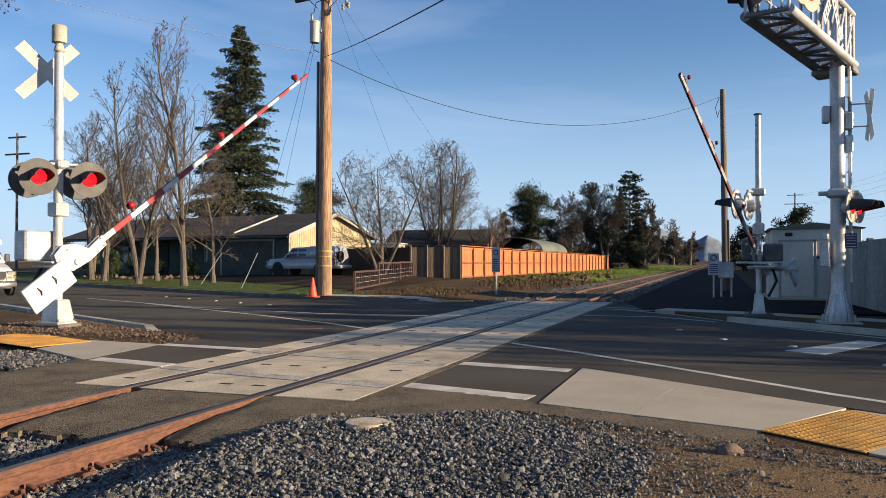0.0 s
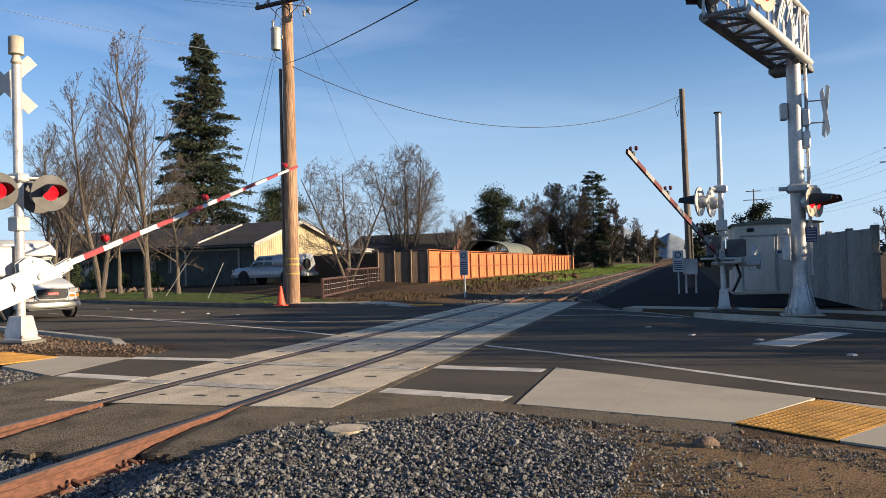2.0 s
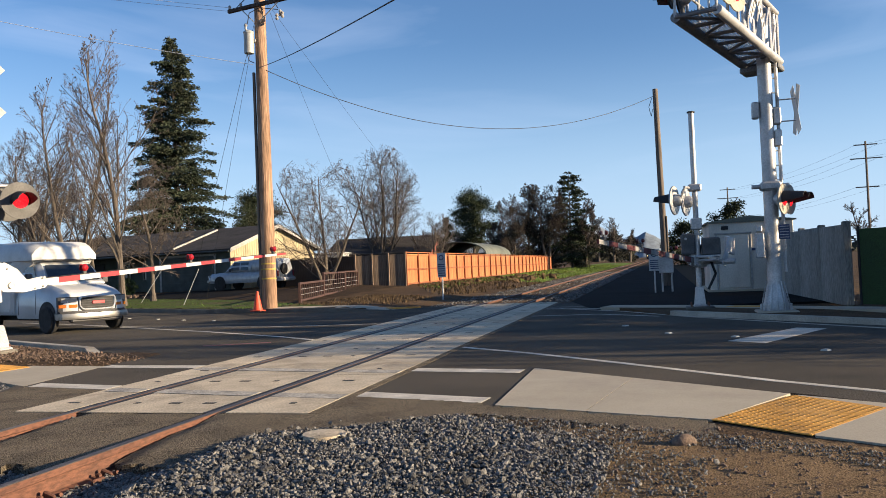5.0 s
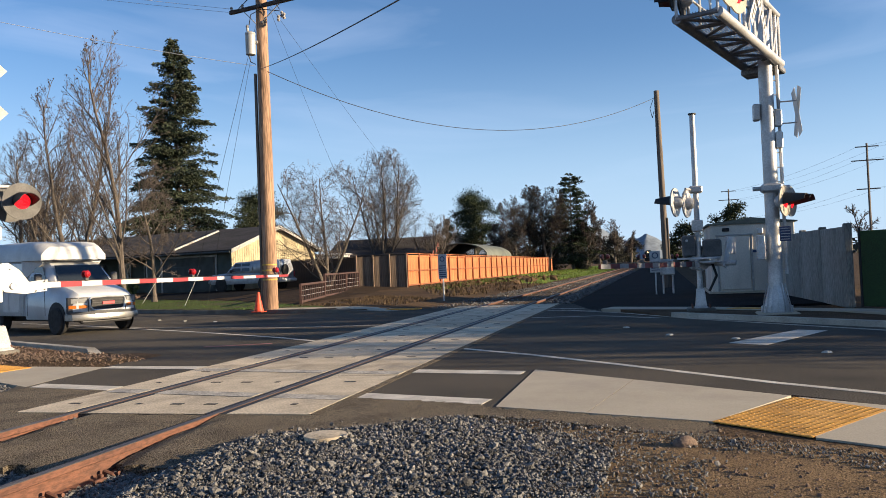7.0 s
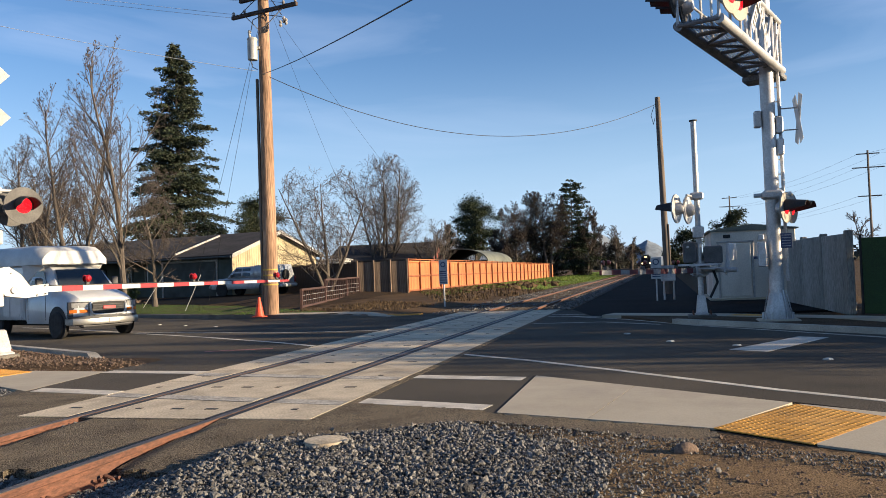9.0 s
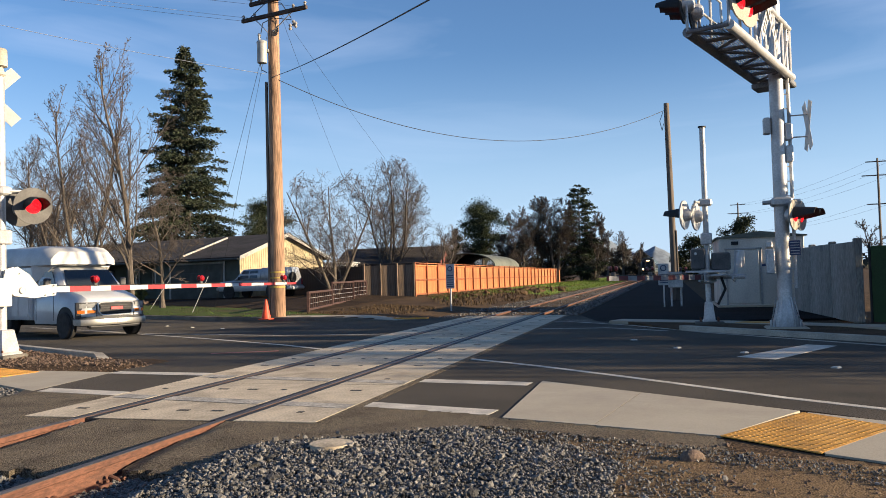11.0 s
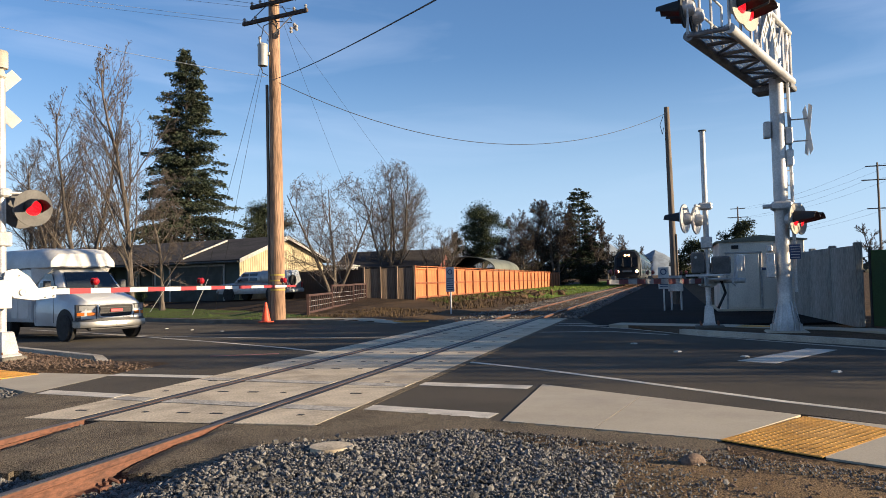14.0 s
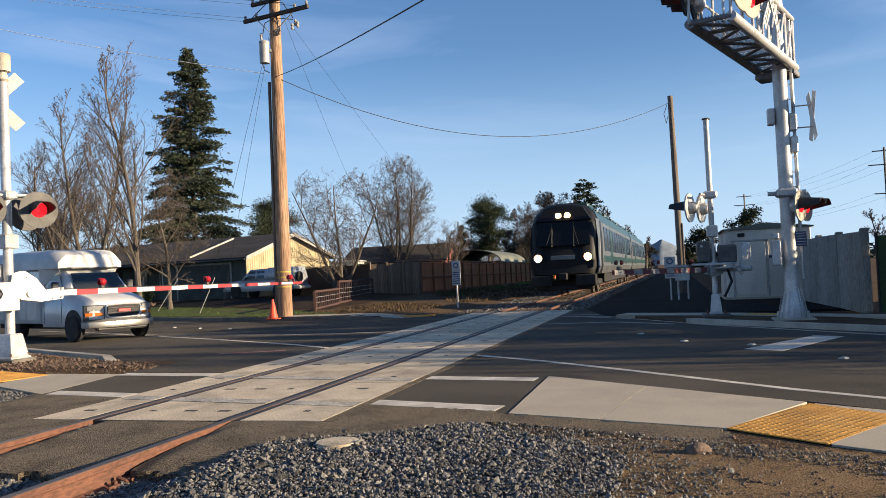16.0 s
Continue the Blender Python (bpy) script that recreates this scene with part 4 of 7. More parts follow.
        q = left1 - d * (0.1 + off) + Vector((0, 0, 0.5)) + side * 0.1
        lamp_unit(t, q, 165, True, M["black"], size=0.31)
        lamp_unit(t, Vector((0.22 + 0.16 * k, -0.3 + 0.34 * k, 2.28)), -28, True, M["kerb"], size=0.31)
    part("cross_arm", Geo().cyl((-0.36, -0.05, 2.57), (0.36, -0.05, 2.57), 0.045, 0.05, 10), M["galv"], t, "cross arm stub")
    part("junction_box", Geo().rbox((0, -0.03, 2.57), (0.4, 0.4, 0.18), 0.04), M["galv"], t, "cast clamp box")
    # side crossbuck on two brackets
    crossbuck(t, (0.58, 0.1, 4.12), 8, 22, 0.52)
    for z in (4.35, 3.9):
        part("sign_bracket", Geo().cyl((0.235, 0.1, z), (0.58, 0.1, z), 0.014, 0.014, 6), M["galv"], t, "thin sign bracket")


# ---- poles and wires ----
def sag(a, b, drop, n=24):
    a, b = Vector(a), Vector(b)
    return [a.lerp(b, i / n) - Vector((0, 0, 4 * drop * (i / n) * (1 - i / n))) for i in range(n + 1)]


def cable(name, pts, r, material, label):
    cu = bpy.data.curves.new(name, "CURVE")
    cu.dimensions, cu.bevel_depth, cu.bevel_resolution = "3D", r, 1
    sp = cu.splines.new("POLY")
    sp.points.add(len(pts) - 1)
    for p, q in zip(sp.points, pts):
        p.co = (*q, 1)
    cu.materials.append(material)
    return tagged(new(name, cu), label, "cable", "overhead cables")


def build_poles():
    t = thing("utility_pole", pose(-8.27, 23.15, 0.08, 0, 0.25, 0), "tall orange-brown wooden utility pole with crossarms and a transformer", "utility pole")
    g = Geo()
    rings = []
    for i in range(24):
        z = -0.2 + 12.4 * i / 23
        r = 0.238 - 0.006 * z
        rings.append([(r * (1 + 0.02 * noise.noise((math.cos(k / 20 * 6.283), math.sin(k / 20 * 6.283), z * 0.8))) * math.cos(k / 20 * 6.283), r * math.sin(k / 20 * 6.283), z) for k in range(20)])
    part("shaft", g.loft(rings), M["pole"], t, "peeling orange-brown pole shaft", True)
    for z in (0.98, 1.28, 1.46):
        part("strap", Geo().lathe([(0.232, z), (0.241, z + 0.005), (0.241, z + 0.045), (0.232, z + 0.05)], 20), M["strap"], t, "yellow strap")
    part("guard", Geo().rbox((-0.235, -0.1, 3.9), (0.075, 0.09, 7.6), 0.01), M["greypole"], t, "grey cable guard strip")
    g = Geo().lathe([(0.0, 8.28), (0.15, 8.29), (0.16, 8.33), (0.16, 8.92), (0.175, 8.95), (0.16, 9.0), (0.05, 9.05), (0.0, 9.05)], 18, pose(-0.29, -0.26, 0))
    tr = part("transformer", g, M["tin"], t, "grey cylindrical transformer", True)
    g = Geo().lathe([(0.03, 9.04), (0.05, 9.1), (0.04, 9.14), (0.06, 9.2), (0.03, 9.26), (0.0, 9.27)], 10, pose(-0.36, -0.3, 0))
    part("bushing", g, M["porcelain"], tr, "bushing", True)
    part("bracket", Geo().rbox((-0.2, -0.15, 8.7), (0.25, 0.12, 0.1), 0.01), M["tin"], t, "steel bracket")
    R = rot("Z", -13)
    for z, half in ((9.86, 1.35), (10.35, 1.0), (11.6, 1.2)):
        arm = part("crossarm", Geo().rbox((0.12, -0.2, z), (2 * half, 0.11, 0.12), 0.012, R), M["darkwood"], t, "dark weathered wooden crossarm")
        for k in (-0.95, -0.6, 0.6, 0.95):
            c = Vector((0.12, -0.2, z)) + R @ Vector((k * half, 0, 0.06))
            g = Geo().lathe([(0.02, 0.0), (0.05, 0.03), (0.03, 0.06), (0.055, 0.09), (0.03, 0.13), (0.0, 0.15)], 10, Matrix.Translation(c))
            part("insulator", g, M["porcelain"], arm, "pale insulator", True)
    g = Geo()
    for k in (-1, 1):
        c = Vector((0.12, -0.2, 9.86)) + R @ Vector((k * 0.8, 0, -0.02))
        g.cyl(c, (0.1 * k, -0.22, 9.3), 0.018, 0.018, 6)
    part("brace", g, M["galv"], t, "flat steel braces")
    g = Geo()
    for k, (x, z) in enumerate(((0.75, 9.6), (0.85, 9.52), (0.68, 9.45))):
        g.lathe([(0.03, 0), (0.06, 0.05), (0.03, 0.1), (0.06, 0.15), (0.03, 0.2), (0.0, 0.22)], 10, pose(x, -0.05 - 0.05 * k, z - 0.15))
    part("fuse_cutout", g, M["porcelain"], t, "pale fuse cutouts", True)
    for pts in ([(-0.3, -0.3, 9.25), (-0.25, -0.25, 9.6), (0.1, -0.2, 9.75), (0.7, -0.1, 9.65)], [(-0.35, -0.3, 8.3), (-0.28, -0.3, 8.05), (-0.1, -0.3, 7.95)],
                [(0.7, -0.1, 9.7), (0.4, -0.2, 10.2), (-0.2, -0.3, 10.3)], [(-0.9, 0.1, 9.95), (-0.5, -0.1, 10.1), (0.0, -0.25, 10.35)], [(0.1, -0.3, 9.9), (0.3, -0.35, 9.6), (0.2, -0.3, 9.2)]):
        part("jumper", Geo().tube(pts, 0.014, 5), M["wire"], t, "black jumper wire")
    # slimmer pole beside the street, with an electrical box in front
    t = thing("utility_pole", pose(4.17, 35.0, -0.05, 0, -0.6, 0), "slim grey wooden utility pole beside the street", "utility pole")
    part("shaft", Geo().cyl((0, 0, 0), (0, 0, 8.45), 0.15, 0.11, 14), M["greypole"], t, "weathered pole shaft", True)
    part("conduit", Geo().cyl((0.15, -0.08, 0), (0.15, -0.08, 3.0), 0.03, 0.03, 8), M["greypole"], t, "conduit")
    g = Geo().tube([(-0.15, 0, 8.1), (-0.3, -0.05, 7.7), (-0.22, 0, 7.3), (-0.14, 0, 7.6)], 0.012, 5)
    part("cable_loop", g, M["wire"], t, "hanging cable loop")
    att = Vector((-8.2, 22.95, 7.9))
    cable("span_cable", sag(att, (3.98, 35.0, 8.1), 1.68, 40), 0.011, M["wire"], "thick black cable between the two poles")
    cable("span_cable", sag(att, (4.3, 3.5, 3.35), 0.12, 30) + [Vector((10.0, -8.0, 5.5))], 0.0095, M["wire"], "black overhead cable over the road")
    cable("span_cable", sag((-8.4, 22.9, 8.0), (-40.0, 16.0, 18.0), 0.9), 0.008, M["wire_light"], "pale overhead cable along the road")
    R4 = rot("Z", -13)
    for k, z in ((-1.25, 9.95), (-0.8, 9.95), (1.2, 9.95), (0.9, 10.45), (-0.9, 10.45), (1.1, 11.75)):
        p = Vector((-8.15, 22.95, z)) + R4 @ Vector((k, 0, 0))
        cable("line_wire", sag(p, (p.x - 36, p.y - 4 - k * 2, z + 9.5), 0.6), 0.006, M["wire_light"] if k < 0 else M["wire"], "thin overhead line wire along the road")
    for k in (0.9, 1.2, -0.5):
        p = Vector((-8.15, 22.95, 10.3)) + R4 @ Vector((k, 0, 0))
        cable("line_wire", sag(p, (6 + k, 6 + k, 15.5), 0.5), 0.006, M["wire"], "overhead line wire over the road")
    for dx, dy, r in ((-6.2, 5.2, 0.007), (-4.6, 3.9, 0.006)):
        cable("guy_wire", [Vector((-8.35, 23.25, 9.9)), Vector((-8.35 + dx, 23.15 + dy, 0.4))], r, M["wire"], "guy wire from the pole to the lawn")
    for dx, dy, z in ((5.5, 24, 2.9), (2.5, 34, 3.0)):
        cable("service_drop", sag((-8.1, 23.3, 10.2), (-8.3 - dx, 23.2 + dy, z), 0.4), 0.005, M["wire"], "thin service wire from the pole to a house")
    for x, y, z, dx in ((-18.2, 30.3, 0.2, 1.0), (-14.2, 27.4, 0.15, 0.6)):
        t = thing("guy_guard", pose(x, y, z), "slanting pale guy wire guard in the lawn", "guy wire")
        part("guard_tube", Geo().cyl((0, 0, 0), (dx * 0.8, 0.4, 1.4), 0.011, 0.011, 8), M["tin"], t)
    # distant poles
    for x, y, h, s in ((34.0, 131.0, 17.0, 1.0), (19.0, 190.0, 16.0, 1.0), (-60.9, 60.0, 13.7, 0.7)):
        t = thing("distant_utility_pole", pose(x, y, 0), "distant dark wooden utility pole with crossarms", "utility pole", "distant poles")
        part("shaft", Geo().cyl((0, 0, 0), (0, 0, h), 0.2 * s, 0.14 * s, 8), M["greypole"], t)
        for k, hw in ((0.97, 1.6), (0.85, 2.2), (0.6, 1.6)):
            part("crossarm", Geo().rbox((0, 0, h * k), (2 * hw * s, 0.14, 0.16), 0.02), M["greypole"], t)
    for k in (-1.6, 1.6):
        for z in (16.4, 14.4, 10.2):
            cable("far_line", sag((34 + k, 131, z), (19 + k, 190, z - 1), 1.0), 0.012, M["wire"], "distant dark line wire between far poles")
            cable("far_line", sag((34 + k, 131, z), (52 + k, 60, z + 1), 1.2), 0.012, M["wire"], "distant dark line wire between far poles")


# ---- buildings and fences ----
def build_fences():
    """New cedar fence along the track, weathered and dark fences beside it."""
    f = thing("cedar_fence", pose(-9.8, 42.3, 0.0), "new orange cedar board fence with posts and rails", "fence")
    L, bay = 62.0, 2.3
    post = Geo().rbox((0.0, 0, 0.98), (0.1, 0.1, 2.0), 0.01).mesh("post", M["cedar_post"])
    n = int(L / bay)
    rnd = random.Random(3)

    def base(y):
        return 0.16 - 0.2 * y / L
    shapes = [Geo().rbox((0, 0, 0.95), (0.022, 0.139, 1.68 + d), 0.004).mesh("board", M["cedar"]) for d in (0.0, 0.008, -0.006)]
    for i in range(n + 1):
        y = i * bay
        part("post", post, None, f, m=pose(0.075, y, base(y)))
        if i == n:
            break
        for z in (0.16, 0.98, 1.8):
            part("rail", Geo().rbox((0.06, y + bay / 2, z), (0.045, bay - 0.1, 0.09), 0.006), M["cedar_post"] if z < 1.5 else M["cedar"], f, m=pose(0, 0, base(y)))
    for i in range(int(L / 0.147)):
        y = i * 0.147
        if y > 43:
            break
        part("board", shapes[i % 3], None, f, m=pose(rnd.uniform(-0.004, 0.004), y + 0.07, base(y), 0, 0, rnd.uniform(-1.2, 1.2)))
    rest = Geo()
    for i in range(int(43 / 0.147) + 1, int(L / 0.147)):
        rest.rbox((0, i * 0.147 + 0.07, 0.95 + base(i * 0.147)), (0.022, 0.139, 1.68), 0.004)
    tagged(part("board_run", rest, M["cedar"], f), kind="stuff")
    part("cap_rail", Geo().rbox((0.03, L / 2, 1.93), (0.14, L, 0.035), 0.006, rot("X", -0.2)), M["cedar"], f, m=pose(0, 0, 0.06))
    # weathered section turning the corner
    w = thing("weathered_fence", pose(-9.75, 42.2, 0.15), "weathered grey-brown board fence", "fence")
    d = Vector((-2.75, -0.53, 0))
    for i in range(20):
        p = d * (i + 0.5) / 20
        part("board", Geo().rbox((0, 0, 0.93), (0.135, 0.022, 1.86 + rnd.uniform(-0.04, 0.03)), 0.004).mesh("board", M["oldwood"]), None, w, m=pose(p.x, p.y, 0, 0, 0, 11))
    for i in range(4):
        p = d * i / 3
        part("post", Geo().rbox((p.x, p.y - 0.07, 0.95), (0.1, 0.1, 2.0), 0.01), M["oldwood"], w)
    for z in (0.3, 1.6):
        part("rail", Geo().rbox((d.x / 2, d.y / 2 + 0.05, z), (2.8, 0.05, 0.09), 0.006, rot("Z", 11)), M["oldwood"], w)
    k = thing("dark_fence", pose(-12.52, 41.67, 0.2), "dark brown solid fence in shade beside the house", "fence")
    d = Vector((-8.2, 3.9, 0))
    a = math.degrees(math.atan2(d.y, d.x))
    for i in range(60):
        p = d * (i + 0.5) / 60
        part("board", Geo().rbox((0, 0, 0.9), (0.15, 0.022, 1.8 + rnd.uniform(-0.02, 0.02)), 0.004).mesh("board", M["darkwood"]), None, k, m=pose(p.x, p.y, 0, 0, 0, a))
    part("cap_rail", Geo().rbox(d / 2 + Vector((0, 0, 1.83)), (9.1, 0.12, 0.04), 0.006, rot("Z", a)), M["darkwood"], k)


def lattice_rail(at, turn, length, h, label):
    t = thing("iron_railing", pose(*at, 0, 0, turn), label, "railing", "iron railings")
    for x in (0, length):
        part("post", Geo().rbox((x, 0, h / 2), (0.1, 0.1, h), 0.008), M["rustiron"], t)
    for z in (0.09, h - 0.04):
        part("rail", Geo().rbox((length / 2, 0, z), (length - 0.1, 0.07, 0.08), 0.008), M["rustiron"], t)
    for i in range(1, int(length / 0.5)):
        part("bar", Geo().rbox((i * 0.5, 0, h / 2), (0.05, 0.03, h - 0.16), 0.004), M["rustiron"], t)
    for z in (0.3, 0.5, 0.7):
        if z < h - 0.1:
            part("wire_row", Geo().cyl((0, 0.0, z), (length, 0, z), 0.008, 0.008, 5), M["galv"], t)


def wall_box(g, x0, x1, y0, y1, z0, z1):
    return g.prism([(x0, y0), (x1, y0), (x1, y1), (x0, y1)], z0, z1)


def gable_roof(g, x0, x1, y0, y1, z, rise, over, axis, thick=0.14):
    """Two sloping slabs; the ridge runs along the axis."""
    if axis == "x":
        ym, h = (y0 + y1) / 2, (y1 - y0) / 2
        k = rise / h
        for s, ye in ((-1, y0 - over), (1, y1 + over)):
            ze = z - over * k
            ring = [(ym, z + rise), (ye, ze), (ye, ze + thick), (ym, z + rise + thick)]
            g.loft([[(x, a, b) for a, b in ring] for x in (x0 - over, x1 + over)])
    else:
        xm, h = (x0 + x1) / 2, (x1 - x0) / 2
        k = rise / h
        for s, xe in ((-1, x0 - over), (1, x1 + over)):
            ze = z - over * k
            ring = [(xm, z + rise), (xe, ze), (xe, ze + thick), (xm, z + rise + thick)]
            g.loft([[(a, y, b) for a, b in ring] for y in (y0 - over, y1 + over)])
    return g


def window(parent, at, turn, w, h, bars=1):
    m = pose(*at, 0, 0, turn)
    t = part("window", Geo().box((0, 0.02, 0), (w, 0.03, h)), M["pane"], parent, "window with pale frame", m=m)
    g = Geo()
    for x in (-w / 2, w / 2):
        g.rbox((x, -0.02, 0), (0.09, 0.07, h + 0.09), 0.008)
    for z in (-h / 2, h / 2):
        g.rbox((0, -0.02, z), (w - 0.09, 0.07, 0.09), 0.008)
    for i in range(bars):
        g.rbox(((i + 1) * w / (bars + 1) - w / 2, -0.01, 0), (0.05, 0.05, h - 0.09), 0.006)
    part("window_frame", g, M["trim"], t, "pale frame")


def build_house():
    """Single-storey house with an attached garage; its front turns to the road, its gable end to the sun."""
    t = thing("house", pose(-21.1, 43.0, 0.3, 0, 0, -12), "single-storey grey-green house with brown shingle roof and cream gable wall", "house")
    # local x runs along the front to the right, local y to the back
    g = Geo()
    g.prism([(-7.0, 0), (0, 0), (0, 8.4), (-7.0, 8.4)], 0, 2.55)
    part("wall", g, M["siding"], t, "grey-green boarded garage wall")
    part("wall", Geo().prism([(-22, 2.0), (-7.0, 2.0), (-7.0, 8.4), (-22, 8.4)], 0, 2.5), M["siding"], t, "grey-green boarded house wall")
    ring = [(0.012, 0.0, 0.0), (0.012, 8.4, 0.0), (0.012, 8.4, 2.55), (0.012, 4.2, 3.98), (0.012, 0.0, 2.55)]
    part("gable_wall", Geo().loft([ring, [(x + 0.06, y, z) for x, y, z in ring]]), M["cream"], t, "sunlit cream boarded gable wall")
    g = Geo()
    for i in range(40):
        y = 0.15 + i * 0.205
        top = 2.55 + 1.43 * (1 - abs(y - 4.2) / 4.2)
        g.box((0.08, y, top / 2), (0.02, 0.03, top))
    part("batten", g, M["cream"], t, "cream battens")
    part("roof", gable_roof(Geo(), -22.0, 0.0, 0.0, 8.4, 2.55, 1.43, 0.45, "x"), M["shingle"], t, "brown shingle roof")
    g = Geo()
    for k, (x0, z0, x1, z1) in enumerate(((-4.6, 2.74, -4.3, 3.98), )):
        g.cyl((x0, 0.0, z0 - 0.02), (x1, 3.7, z1), 0.1, 0.1, 4)
    part("barge_board", g, M["trim"], t, "pale sloping barge board")
    g = Geo()
    for s in (-1, 1):
        y0 = 4.2 + s * 4.65
        g.loft([[(0.46, 4.2, 3.88), (0.5, 4.2, 3.88), (0.5, 4.2, 4.13), (0.46, 4.2, 4.13)], [(0.46, y0, 2.33), (0.5, y0, 2.33), (0.5, y0, 2.57), (0.46, y0, 2.57)]])
    part("barge_board", g, M["trim"], t, "pale barge board on the gable")
    part("gutter", Geo().cyl((-22.4, -0.5, 2.4), (0.4, -0.5, 2.4), 0.06, 0.06, 8), M["garage"], t, "dark gutter")
    d = part("garage_door", Geo().rbox((-3.4, -0.03, 1.1), (4.4, 0.06, 2.15), 0.01), M["garage"], t, "dark panelled garage door")
    g = Geo()
    for i in range(4):
        g.rbox((-3.4, -0.065, 0.35 + i * 0.53), (4.2, 0.015, 0.44), 0.004)
    part("door_panel", g, M["garage"], d, "door panels")
    g = Geo()
    g.rbox((-5.67, -0.06, 1.15), (0.12, 0.05, 2.3), 0.006).rbox((-1.13, -0.06, 1.15), (0.12, 0.05, 2.3), 0.006).rbox((-3.4, -0.06, 2.24), (4.42, 0.05, 0.12), 0.006)
    part("door_trim", g, M["trim"], d, "pale door trim")
    window(t, (-8.6, 1.96, 1.5), 0, 1.5, 1.2)
    window(t, (-11.2, 1.96, 1.5), 0, 1.1, 1.2)
    window(t, (-17.5, 1.96, 1.4), 0, 1.8, 1.2)
    part("front_door", Geo().rbox((-13.6, 1.96, 1.05), (0.95, 0.06, 2.1), 0.01), M["black"], t, "dark front door")
    # carport-like white shelter and second house behind
    t = thing("white_trailer", pose(-20.0, 54.5, 0.36, 0, 0, 12), "white flat-roofed shelter behind the fence", "shelter")
    part("body", Geo().rbox((0, 0, 1.05), (3.4, 2.4, 2.15), 0.05), M["white"], t)
    part("roof", Geo().rbox((0, 0, 2.15), (3.7, 2.8, 0.1), 0.02), M["galv"], t)
    t = thing("house", pose(-17.5, 62, 0.2, 0, 0, 5), "low brown-roofed house with a red gable behind the fence", "house")
    part("wall", Geo().prism([(-5, 0), (3.2, 0), (3.2, 7), (-5, 7)], 0, 2.3), M["brickred"], t)
    ring = [(3.21, 0, 2.3), (3.21, 7, 2.3), (3.21, 3.5, 3.6)]
    part("gable_wall", Geo().loft([ring, [(x + 0.05, y, z) for x, y, z in ring]]), M["brickred"], t, "red boarded gable")
    part("roof", gable_roof(Geo(), -5, 3.2, 0, 7, 2.3, 1.3, 0.4, "x"), M["shingle"], t, "brown shingle roof")
    t = thing("arched_shed", pose(-12.8, 66, 0.0, 0, 0, 2), "arched metal shed roof behind the fence", "shed")
    ring = [(2.6 * math.cos(math.pi * i / 14), 2.1 + 1.15 * math.sin(math.pi * i / 14)) for i in range(15)]
    g = Geo().loft([[(x, y, z) for x, z in ring] + [(x * 0.97, y, z - 0.06) for x, z in ring[::-1]] for y in (0, 14)])
    part("roof", g, M["olive_tin"], t, "curved corrugated roof", True)
    part("wall", Geo().prism([(-2.5, 0.2), (2.5, 0.2), (2.5, 13.8), (-2.5, 13.8)], 0, 2.2), M["darkwood"], t)


